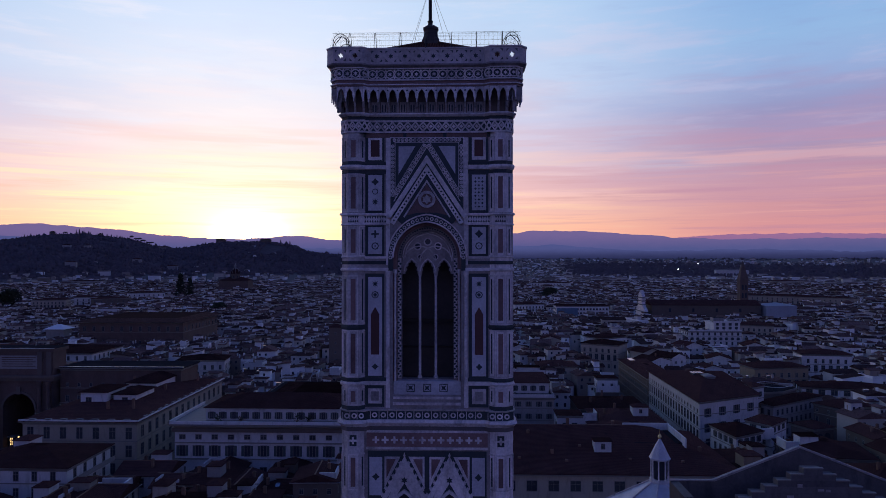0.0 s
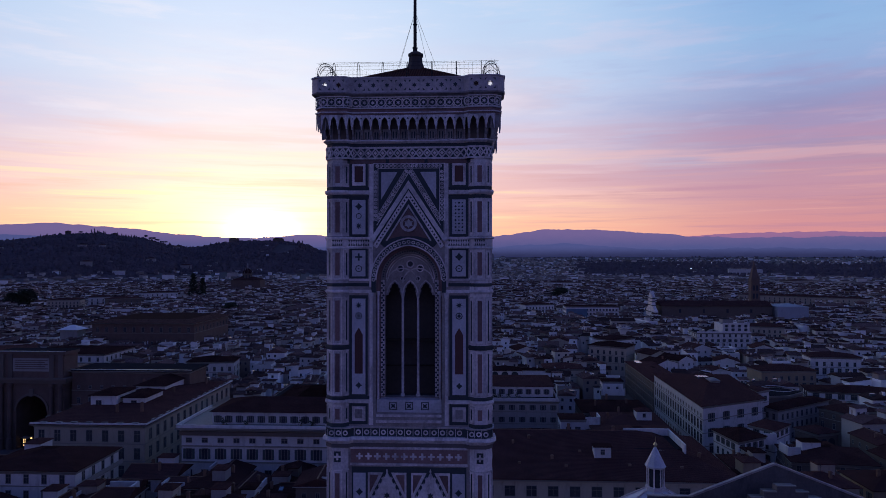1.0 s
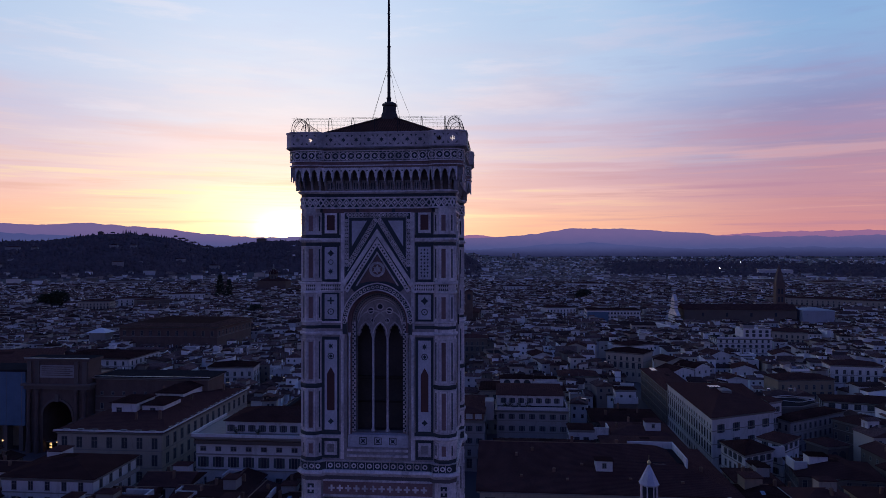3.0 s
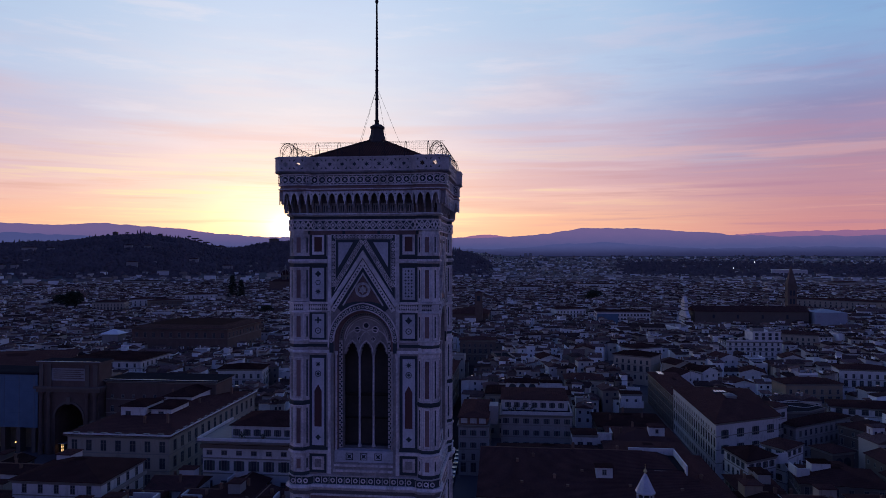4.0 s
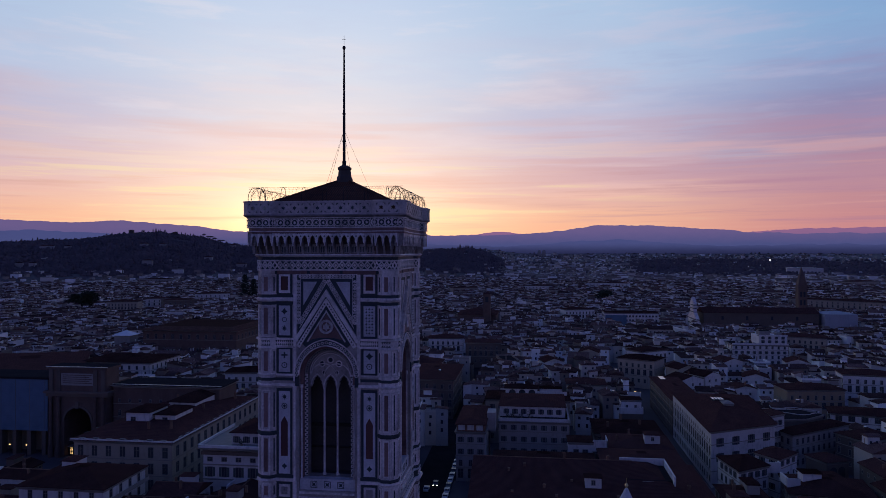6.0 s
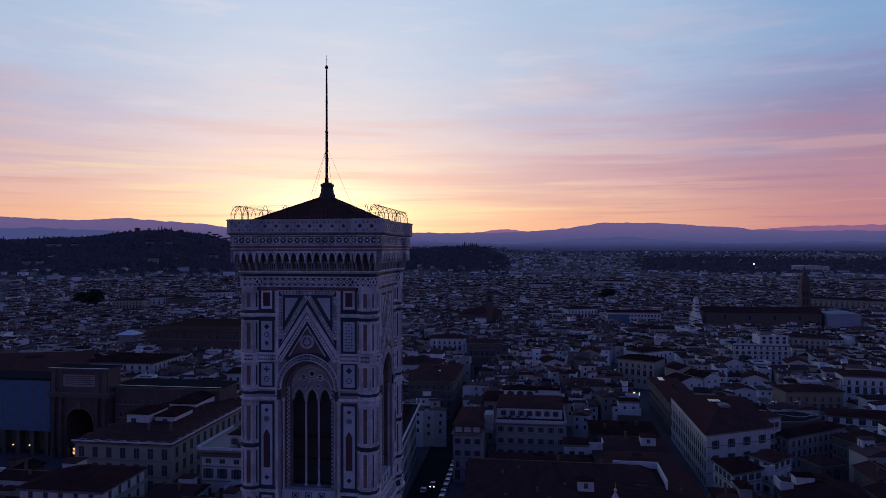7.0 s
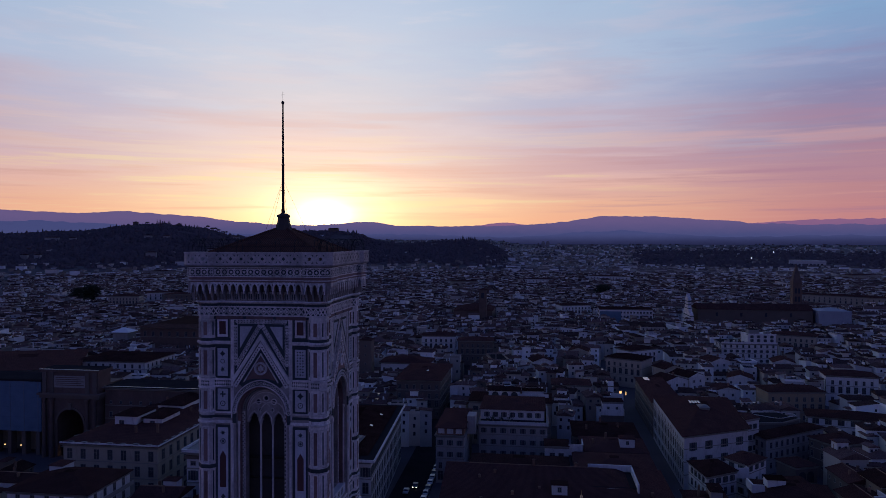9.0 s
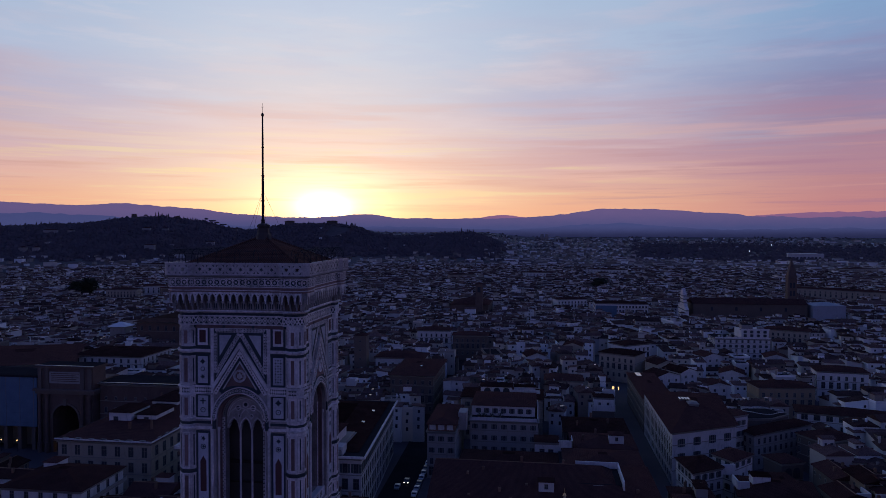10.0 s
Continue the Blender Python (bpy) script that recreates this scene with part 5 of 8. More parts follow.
AX0, AX1, AY = -164.5, -139.0, 170.0
am = (AX0 + AX1) / 2


def arch_body():
    g = Geo()
    ctr = [(am + 5.6 * -math.cos(math.pi * i / 14), 13.5 + 5.6 * math.sin(math.pi * i / 14)) for i in range(15)]
    g.plate([(AX0 + 1, 0), (am - 5.6, 0), *ctr[:8], (am, 27), (AX0 + 1, 27)], -AY - 8, -AY)
    g.plate([(am, 27), *ctr[7:], (am + 5.6, 0), (AX1 - 1, 0), (AX1 - 1, 27)], -AY - 8, -AY)
    return g


part("wall", arch_body(), BROWNSTONE, arch)
part("entablature", Geo().box(AX0, AY - 0.8, 23.4, AX1, AY + 8.5, 24.6).box(AX0 - 0.6, AY - 1.6, 24.6, AX1 + 0.6, AY + 9, 25.4), STONE, arch)
part("attic", Geo().box(AX0 + 0.8, AY - 0.2, 25.4, AX1 - 0.8, AY + 8, 33.6).box(AX0 + 0.2, AY - 0.7, 33.6, AX1 - 0.2, AY + 8.5, 34.6), BROWNSTONE, arch)
part("inscription_panel", Geo().box(am - 7, AY - 0.35, 27.6, am + 7, AY - 0.2, 32.2), ASHEN, arch, "pale inscription slab")
for i in range(5):
    part("inscription_bar", Geo().box(am - 6, AY - 0.37, 28.4 + 0.75 * i, am + 6 - (i % 2), AY - 0.35, 28.7 + 0.75 * i), BROWNSTONE, arch)
for x in (AX0 + 2.0, AX0 + 5.2, AX1 - 5.2, AX1 - 2.0):
    part("column", Geo().lathe(x, AY - 0.7, [(1.0, 0), (1.0, 4), (0.75, 4.2), (0.65, 21.8), (0.95, 22.8), (0.95, 23.4)], 12), BROWNSTONE, arch)
    part("attic_pier", Geo().box(x - 0.8, AY - 0.7, 25.4, x + 0.8, AY - 0.2, 33.6), STONE, arch)
# Walls, lid and back added here to keep sky light out of the opening.
part("passage", Geo().box(am - 6.6, AY + 8, 0, am - 5.6, AY + 24, 26).box(am + 5.6, AY + 8, 0, am + 6.6, AY + 24, 26).box(am - 6.6, AY + 8, 19.3, am + 6.6, AY + 24, 26.5).box(am - 6.6, AY + 24, 0, am + 6.6, AY + 25, 26.5), BROWNSTONE, arch, "box added behind the arch to darken its opening")
part("keystone", Geo().box(am - 0.7, AY - 0.6, 18.8, am + 0.7, AY, 21.4), STONE, arch)
part("archivolt", Geo().band([(am + 6.0 * -math.cos(math.pi * i / 14), 13.5 + 6.0 * math.sin(math.pi * i / 14)) for i in range(15)], 0.4, -AY, -AY + 0.35), STONE, arch)
part("zinc_edge", Geo().box(AX0 + 0.1, AY - 0.85, 34.6, AX1 - 0.1, AY - 0.45, 34.85), ZINC, arch)
part("cap_slab", Geo().box(AX0 + 0.2, AY - 0.7, 34.6, AX1 - 0.2, AY + 8.5, 34.75), PAVING, arch)
keep(-240, 124, -86, 188)
wing = palazzo("arcade_wing", "brown stone wing beside the arch with flat zinc-edged roof", rect(AX1, AY + 3, -96, AY + 18), 27.5, 0, BROWNSTONE, 4, ["tall", "tall", "tall", "small"], 4.2, 5.5, 5.2, (0,))
part("roof", Geo().box(AX1, AY + 2.4, 27.5, -95, AY + 18, 27.9), PAVING, wing)
part("zinc_edge", Geo().box(AX1, AY + 2.3, 27.9, -95, AY + 2.7, 28.1), ZINC, wing)
scaf = thing("sheeted_facade", "building front wrapped in pale blue scaffold sheeting above an arcade", "building")
part("wall", Geo().box(-240, AY + 2, 10, AX0, AY + 16, 29), STONE, scaf)
part("sheet", Geo().box(-240, AY + 0.7, 9.5, AX0 - 0.3, AY + 0.85, 29.4), SHEET, scaf, "blue-grey scaffold sheeting")
for i in range(13):
    part("scaffold_pole", Geo().box(-239.5 + 6.1 * i, AY + 0.6, 9.5, -239.4 + 6.1 * i, AY + 0.7, 29.4), TRIM, scaf)
for i in range(5):
    part("scaffold_ledger", Geo().box(-240, AY + 0.62, 11 + 4 * i, AX0 - 0.3, AY + 0.7, 11.08 + 4 * i), SHEET, scaf)
part("roof", Geo().box(-240, AY + 0.5, 29.4, AX0, AY + 16, 30.2), PAVING, scaf)
for i in range(12):
    part("pillar", Geo().box(AX0 - 3 - 6.2 * i, AY + 1, 0, AX0 - 1.4 - 6.2 * i, AY + 4, 10), STONE, scaf)
    part("arcade_wall", Geo().box(AX0 - 9 - 6.2 * i, AY + 8, 0, AX0 - 2.8 - 6.2 * i, AY + 8.4, 10), OCHRE, scaf)

# broad dark roof beyond the square
big = palazzo("large_house", "large old house with a broad dark tiled roof", [(-257.0, 239.2), (-211.4, 258.0), (-246.3, 316.6), (-306.5, 295.7)], 18, 2.4, STONE, 3, ["small", "tall", "small"], 5.0, 4.4, 4.2, (0, 1), inset=0.42)
for i in range(5):
    part("chimney", chimney_mesh(i % 3), None, big, "", Matrix.Translation((-292.5 + 7.5 * i, 253.2 + 9 * (i % 2), 19.4)))
keep(-307.5, 238.2, -210.4, 317.6)
# palace on the corner, long side to the street
p4 = palazzo("palazzo", "white palazzo on a street corner with brown tiled hip roof", [(80, 164.5), (104.5, 178), (109, 226), (80, 228)], 18.8, 3.4, PALE, 4, ["tall", "grand", "grand", "small"], 3.3, 1.6, 4.4, (3,), inset=0.42)
for row_z, row_kind in ((13.4, "shut2"), (8.4, "shut2"), (3.0, "grand")):
    windows_on(p4, (80, 164.5, 0), (104.5, 178, 0), row_z, 1, 3, row_kind, 6.8, 3.0)
part("roof_light", hip_roof(Geo().box(91, 191, 20.6, 94.5, 196, 22.6), 91, 191, 94.5, 196, 22.6, 0.7, 0.2), TRIM, p4, "small stone roof lantern")
for i in range(4):
    part("skylight", Geo().box(89 + 1.1 * i, 199, 21.7, 89.8 + 1.1 * i, 203, 22.5), SKYLIGHT, p4)
keep(79, 163, 110, 230)
p4b = palazzo("house", "grey-cream house with a row of tall upper windows", [(113, 185.5), (140, 205), (136, 211), (110.5, 192.5)], 13.2, 1.8, ASHEN, 3, ["tall", "tall", "tall"], 3.1, 2.0, 3.7, (0, 3), cornice=0.6)
keep(109, 184, 142, 212)
p4c = palazzo("narrow_house", "narrow white house with dark shutters above its neighbours", [(106.8, 188.5), (112.6, 192.5), (111, 199), (107, 199)], 19.2, 0.7, PALE, 4, ["shut", "shut"], 2.6, 3.4, 4.0, (0, 1), cornice=0.3)
p4d = palazzo("terrace_house", "brown house with a flat roof terrace", [(113, 203), (125, 205), (134, 213), (128, 221), (113, 219)], 14.6, 0, STONE, 2, ["tall", "small"], 4.0, 5.0, 4.4, (0, 1), cornice=0.4)
part("terrace_floor", Geo().prism([(113.4, 203.4), (124.8, 205.4), (133.5, 213), (127.8, 220.6), (113.4, 218.6)], 14.6, 14.75), PAVING, p4d)
loop_ = [(124 + 7.4 * math.cos(a) * (1 + 0.12 * math.cos(4 * a)), 212.4 + 5.6 * math.sin(a) * (1 + 0.12 * math.cos(4 * a)), 15.9) for a in [2 * math.pi * i / 28 for i in range(29)]]
part("rail", Geo().tube(loop_, 0.13, 6), PALE, p4d, "pale curved terrace rail")
for i in range(0, 28, 4):
    part("rail_post", Geo().lathe(loop_[i][0], loop_[i][1], [(0.05, 14.7), (0.05, 15.9)], 6), IRON, p4d)
keep(112, 202, 135, 222)
p5 = palazzo("house", "narrow pale house with tall windows and tiled hip roof", [(80.8, 135.4), (91, 142.2), (87.8, 152.5), (78.4, 149.5)], 14.8, 1.9, PALE, 4, ["tall", "shut"], 2.9, 1.2, 3.6, (0, 3), cornice=0.5)
keep(77, 134, 92, 154)
p5b = palazzo("small_house", "small white house with tiled roof behind a terrace", [(95.2, 145.7), (103.2, 154), (98, 160), (90.5, 152.8)], 15.6, 1.4, PALE, 4, ["small", "shut"], 3.6, 2.4, 3.6, (0, 3), cornice=0.4)
part("terrace_wall", Geo().box(91, 143.5, 12, 95, 143.8, 15.2).box(94.7, 143.8, 12, 95, 146, 15.2), PALE, p5b)
keep(90, 143, 104, 161)
p5c = palazzo("low_house", "low dark house with broad tiled roof and white rooftop room", [(91, 124), (112, 121), (115, 138), (94, 141)], 12.6, 2.4, STONE, 3, ["tall", "small"], 3.6, 2.0, 3.8, (0, 3), cornice=0.6)
part("rooftop_room", Geo().box(96.5, 130.5, 13, 101.5, 134.5, 16.2), PALE, p5c, "white rooftop room")
part("rooftop_roof", Geo().box(96.2, 130.2, 16.2, 101.8, 134.8, 16.4), ROOF, p5c)
part("terrace_wall", Geo().box(91.5, 128, 13, 92, 134, 15.4).box(92, 128, 13, 95, 128.4, 15.4), PALE, p5c)
keep(90, 120, 116, 142)
p5d = palazzo("brown_house", "brown house with two arched loggia openings", [(113.8, 158.2), (121.5, 161.2), (118.2, 169.6), (110.5, 166.6)], 11.6, 1.6, STONE, 2, ["small", "small"], 4.0, 2.4, 4.0, (), cornice=0.5)
p5e = palazzo("brown_house", "large brown house with bare walls and low tiled roof", [(134.5, 179.3), (148.8, 185.9), (143.8, 196.8), (129.4, 190.2)], 13.4, 2.0, STONE, 3, ["small", "tall", "small"], 4.6, 3.0, 3.8, (0, 3), cornice=0.6)
p5f = palazzo("long_roof_house", "long low house with pale coping along its dark roof", [(101.2, 146.8), (103.0, 128.8), (112.9, 129.7), (111.2, 147.8)], 11.8, 1.8, STONE, 2, ["small", "small"], 4.6, 3.0, 3.8, (0, 3), cornice=0.6)
for u_ in (2.5, 5.6):
    part("loggia_arch", Geo().plate([(u_ - 1.3, 6.4), (u_ + 1.3, 6.4), (u_ + 1.3, 8.6), *[(u_ + 1.3 * math.cos(math.pi * j / 8), 8.6 + 1.3 * math.sin(math.pi * j / 8)) for j in range(9)], (u_ - 1.3, 8.6)], 0.0, 0.06), GLASS, p5d, "", Matrix.Translation((113.8, 158.2, 0)) @ pose(0, 0, 0, 0, 0, 21.3))
keep(110.0, 157.7, 122.0, 170.1)
keep(128.9, 178.8, 149.3, 197.3)
keep(100.7, 128.3, 113.4, 148.3)

# long palace behind the baptistery
p6 = thing("long_palazzo", "long cream palazzo with a broad dark tiled roof and roof terrace", "building")
part("wall", Geo().box(6, 93.5, 0, 66, 132, 16.8), CREAM, p6)
long_roof = [(5.1, 92.6, 16.8), (66.9, 92.6, 16.8), (66.9, 132.9, 16.8), (5.1, 132.9, 16.8), (5.1, 112.75, 23.2), (47.2, 112.75, 23.2)]
part("roof", Geo().add(long_roof + [(x, y, z - 0.25) for x, y, z in long_roof[:4]] + [(5.1, 112.75, 22.95)], [(0, 1, 5, 4), (1, 2, 5), (2, 3, 4, 5), (0, 4, 10, 6), (4, 3, 9, 10), (6, 7, 1, 0), (7, 8, 2, 1), (8, 9, 3, 2), (6, 10, 9, 8, 7)]), ROOF, p6)
part("gable_wall", Geo().loft([[(x, 93.6, 16.7), (x, 131.9, 16.7), (x, 112.75, 22.8)] for x in (6, 6.4)]), CREAM, p6)
part("cornice", Geo().box(5.4, 92.7, 16.2, 66.6, 93.5, 16.8), TRIM, p6)
windows_on(p6, (6, 93.5, 0), (66, 93.5, 0), 2.8, 3, 4.9, ["grand", "grand", "broad"], 5.0)
windows_on(p6, (6, 132, 0), (6, 93.5, 0), 3.0, 3, 4.9, ["grand", "tall", "tall"], 4.0)
part("terrace_wall", Geo().box(44.5, 117.6, 18.5, 56.5, 118, 22.6).box(56.2, 103, 18.2, 56.6, 118, 22.4).box(48.6, 104.5, 18.5, 51.6, 105, 20.6).box(44.5, 110, 18.5, 44.9, 118, 21.6), PALE, p6, "white terrace parapet walls sunk in the roof")
part("terrace_floor", Geo().box(44.5, 105, 20.3, 56.5, 118, 20.8), PAVING, p6)
part("roof_hut", Geo().box(34.2, 101, 18.5, 38.2, 104, 22.0), PALE, p6, "small white hut on the roof")
part("hut_roof", Geo().box(33.9, 100.7, 22.0, 38.5, 104.3, 22.2), ROOF, p6)
part("window", WIN["small"], None, p6, "", Matrix.Translation((36.2, 100.98, 20.3)))
part("roof_hatch", Geo().box(-1.3, -0.9, 0, 1.3, 0.9, 0.12), PALE, p6, "pale tilted roof hatch", Matrix.Translation((12.6, 105.5, 19.7)) @ pose(0, 0, 0, 14, -16, 0))
part("chimney", Geo().box(14.6, 106.5, 18.5, 15.2, 107.3, 22.0), BRICK, p6)
part("ridge_tiles", Geo().tube([(5.1, 112.75, 23.2), (47.2, 112.75, 23.2)], 0.15, 6), BRICK, p6)
for cx_, cy_, cz_, ck in ((19, 109, 21.6, 0), (29.5, 112.9, 23.2, 1), (41, 113.2, 23.2, 2), (24, 100.5, 19.2, 2), (60, 104, 19.0, 0)):
    part("chimney", chimney_mesh(ck), None, p6, "", Matrix.Translation((cx_, cy_, cz_)))
for vx, vy in ((16, 98.5), (27, 97.5), (42, 98.2), (54, 97.4), (31, 103.5)):
    part("roof_vent", Geo().box(-0.35, -0.3, -0.3, 0.35, 0.3, 0.22), BRICK, p6, "", Matrix.Translation((vx, vy, 16.95 + (vy - 92.6) * 0.318)))
keep(4, 91, 68, 134)

# corner house with white dormers, and the terraced block behind it
p7 = palazzo("corner_house", "narrow grey corner house with three white attic windows", rect(-5, 161, 5, 190), 17, 0, ASHEN, 4, ["grand", "tall", "shut", "shut"], 3.4, 1.2, 4.1, (0, 3), cornice=0.5)
part("roof", hip_roof(Geo(), -5, 161, 5, 190, 19.6, 1.4, 0.4), ROOF, p7)
part("attic", Geo().box(-4.8, 161.4, 17, 4.8, 190, 19.6), BRICK, p7)
for i in range(3):
    part("attic_window", Geo().box(-4.2 + 3.1 * i, 161.2, 17.5, -2.0 + 3.1 * i, 161.5, 19.2), PALE, p7)
part("party_wall", Geo().box(5, 171, 15, 8, 178, 21.4), ASHEN, p7)
keep(-6, 160, 9, 192)
p7b = palazzo("terraced_block", "pale block with shuttered windows and flat roof terraces", rect(9, 176, 34, 206), 17.5, 0, ASHEN, 4, ["tall", "shut", "shut", "shut"], 3.6, 1.8, 4.2, (0, 1), cornice=0.6)
part("upper_floor", Geo().box(9, 183, 17.5, 33, 206, 21.5), PALE, p7b)
part("roof", hip_roof(Geo(), 9, 183, 33, 206, 21.5, 1.8, 0.5), ROOF, p7b)
part("terrace_floor", Geo().box(9.2, 176.3, 17.5, 33.7, 183, 17.6), PAVING, p7b)
part("terrace_rail", Geo().box(9, 176, 17.5, 34, 176.25, 18.6).box(33.8, 176, 17.5, 34, 206, 18.6), PALE, p7b)
windows_on(p7b, (9, 183, 0), (33, 183, 0), 18.6, 1, 3, "shut", 3.2)
keep(8, 174, 36, 208)
p7c = palazzo("terrace_house", "cream block with arched rooftop loggia and parapet", rect(2, 210, 36, 228), 18, 2.0, CREAM, 4, ["tall", "shut"], 3.6, 2.0, 4.1, (0, 1, 3), cornice=0.5)
part("loggia", Geo().box(10, 212, 18, 23, 219, 22.4), PALE, p7c)
for i in range(3):
    part("loggia_arch", Geo().plate([(11.4 + 4 * i, 19.2), (14.2 + 4 * i, 19.2), (14.2 + 4 * i, 20.6), *[(12.8 + 4 * i + 1.4 * math.cos(math.pi * j / 6), 20.6 + 1.3 * math.sin(math.pi * j / 6)) for j in range(7)]], -212.2, -211.96), GLASS, p7c)
part("loggia_roof", hip_roof(Geo(), 10, 212, 23, 219, 22.4, 1.2, 0.6), ROOF, p7c)
part("terrace_rail", Geo().box(23, 211, 20, 35, 211.3, 21.4).box(24, 214, 19, 33, 219, 22.0), PALE, p7c)
part("terrace_roof", Geo().box(23.8, 213.8, 22.0, 33.2, 219.2, 22.2), ROOF, p7c)
keep(1, 209, 37, 229)
p6b = palazzo("low_house", "low old house with broad dark tiled roof", rect(9, 136, 40, 157), 12.0, 3.0, STONE, 2, ["tall", "shut"], 4.0, 3.0, 4.2, (0, 3))
keep(8, 135, 41, 172)
p6c = palazzo("low_house", "low brown house with dark tiled roof and bare side wall", rect(43, 137, 67, 160), 13.0, 2.6, STONE, 2, ["tall", "small"], 4.4, 4.0, 4.2, (0, 1))
keep(42, 135, 69, 162)
p6e = palazzo("low_house", "low brown house with bare side wall and dark roof", rect(46, 164, 68, 182), 12.4, 2.0, STONE, 3, ["tall", "small"], 4.6, 1.6, 3.6, (0, 1), cornice=0.5)
p6f = palazzo("low_house", "low brown house with dark tiled roof by the street", rect(44, 184, 68, 206), 12.0, 2.2, STONE, 3, ["tall", "small"], 4.2, 1.6, 3.6, (0, 1), cornice=0.5)
part("rooftop_room", Geo().box(59, 167, 12.6, 64, 171.5, 16.4), PALE, p6e, "white hut on the roof")
part("rooftop_roof", hip_roof(Geo(), 59, 167, 64, 171.5, 16.4, 0.8, 0.3), ROOF, p6e)
part("window", WIN["small"], None, p6e, "", Matrix.Translation((61.5, 167, 14.4)))
for t_, cx_, cy_, ck in ((p6e, 50, 170, 0), (p6e, 55, 177, 1), (p6f, 49, 190, 2), (p6f, 61, 193, 0), (p6f, 55, 200, 1)):
    part("chimney", chimney_mesh(ck), None, t_, "", Matrix.Translation((cx_, cy_, 14.0)))
keep(43, 162, 69, 208)
p6d = palazzo("small_house", "small white house with terrace above the roofs", rect(33, 160, 41, 168), 15.0, 0.9, PALE, 3, ["small", "small", "wide"], 3.0, 3.0, 4.0, (0, 1, 3), cornice=0.3)
part("terrace_wall", Geo().box(41, 160, 12, 46, 160.3, 15.8).box(45.7, 160, 12, 46, 167, 15.8), PALE, p6d)
pb = palazzo("white_palazzo", "long white palazzo with blue-grey window bays", rect(-228, 280, -186, 312), 18, 2.2, PALE, 4, ["tall", "tall", "grand", "tall"], 4.4, 1.6, 4.2, (0, 1), cornice=1.0)
keep(-230, 278, -184, 314)
pc = palazzo("glazed_block", "white block with bands of blue-grey glazing", rect(88, 590, 137, 612), 21, 0, PALE, 5, ["wide", "wide", "shut"], 3.0, 2.0, 3.8, (0, 3), cornice=0.4)
part("roof", Geo().box(88, 590, 21, 137, 612, 21.5), ROOF, pc)
part("glazing_band", Geo().box(88.5, 589.8, 4, 108, 590, 19), SHEET, pc, "blue-grey glazed curtain wall")
keep(86, 588, 139, 614)
pd = palazzo("long_house", "long white house with dark loggia openings under the eaves", [(141.5, 224.5), (178, 215), (181, 227), (144.5, 236)], 13.0, 2.0, PALE, 3, ["tall", "tall", "broad"], 4.6, 2.0, 4.0, (0, 3), cornice=0.9)
keep(141, 214, 182, 237)
# block along the street behind the tower
p8 = palazzo("palazzo", "tall white palazzo with deep cornice along a narrow street", [(-62, 118), (-18, 118), (-22.5, 186), (-62, 186)], 20.6, 0, PALE, 4, ["grand", "grand", "grand", "shut2"], 3.4, 1.2, 4.9, (0, 1), cornice=1.4)
RESERVED.append((-64, 117, -17, 188))
part("roof_terrace", Geo().prism([(-63, 116.8), (-16.8, 116.8), (-21.2, 187), (-63, 187)], 20.6, 20.75), PAVING, p8)
part("parapet", Geo().box(-63, 116.5, 20.6, -16.6, 116.9, 21.3).prism([(-16.9, 116.8), (-16.5, 116.8), (-20.9, 187), (-21.3, 187)], 20.6, 21.3), PALE, p8)
part("rooftop_room", Geo().box(-30, 119, 20.7, -24, 123.5, 23.2), PALE, p8)
part("roof", Geo().loft([[(x, y, 21.0) for x, y in ((-61, 122), (-19.8, 122), (-23.6, 184.5), (-61, 184.5))], [(x, y, 23.2) for x, y in ((-52, 134), (-30, 134), (-33, 172), (-52, 172))]]), ROOF, p8)
for y_ in (136, 151, 166):
    part("skylight", SKYL, None, p8, "", Matrix.Translation((-25.8, y_, 22.2)) @ pose(0, 0, 0, 0, 14, 0))
pe = palazzo("brown_palazzo", "brown stone palazzo with windows in rows and tiled hip roof", rect(-37, 248, -16, 292), 18.6, 2.4, STONE, 4, ["tall", "grand", "tall", "tall"], 3.6, 1.6, 4.2, (0, 1), cornice=1.0)
part("skylight", SKYL, None, pe, "", Matrix.Translation((-24, 262, 20.6)) @ pose(0, 0, 0, 8, 6, 0))
keep(-39, 246, -15, 294)
pf = palazzo("gabled_house", "white gabled house above the roofs", rect(-58, 306, -30, 322), 16.5, 2.6, PALE, 3, ["tall", "shut"], 4.0, 3.0, 4.2, (0,))
keep(-60, 304, -28, 324)
# dark palace block far off
strozzi = palazzo("stone_palazzo", "huge dark rusticated stone palazzo with flat tiled roof", rect(-243, 369, -176, 430), 25.5, 2.0, BROWNSTONE, 3, ["tall", "tall", "grand"], 6.0, 3.5, 8.0, (0, 1), inset=0.3, cornice=2.0, roof_mat=TILE)
keep(-245, 366, -173, 434)
p9 = palazzo("white_block", "white block of flats with stepped roof terraces", rect(152, 404, 187, 424), 17, 0, PALE, 5, ["tall", "shut"], 3.8, 1.5, 3.2, (0, 1, 3), cornice=0.5)
part("upper_floor", Geo().box(169, 405, 17, 186.5, 422, 22.6), PALE, p9)
windows_on(p9, (169, 405, 0), (186.5, 405, 0), 18.2, 2, 2.5, "shut", 4.2)
part("terrace_rail", Geo().box(151.8, 403.7, 17, 187.2, 404, 18).box(168.8, 404.7, 22.6, 186.8, 404.9, 23.6), PALE, p9)
part("rooftop_room", Geo().box(171, 411, 22.6, 178, 418, 25.4).box(181, 408, 22.6, 184, 413, 24.6), ASHEN, p9)
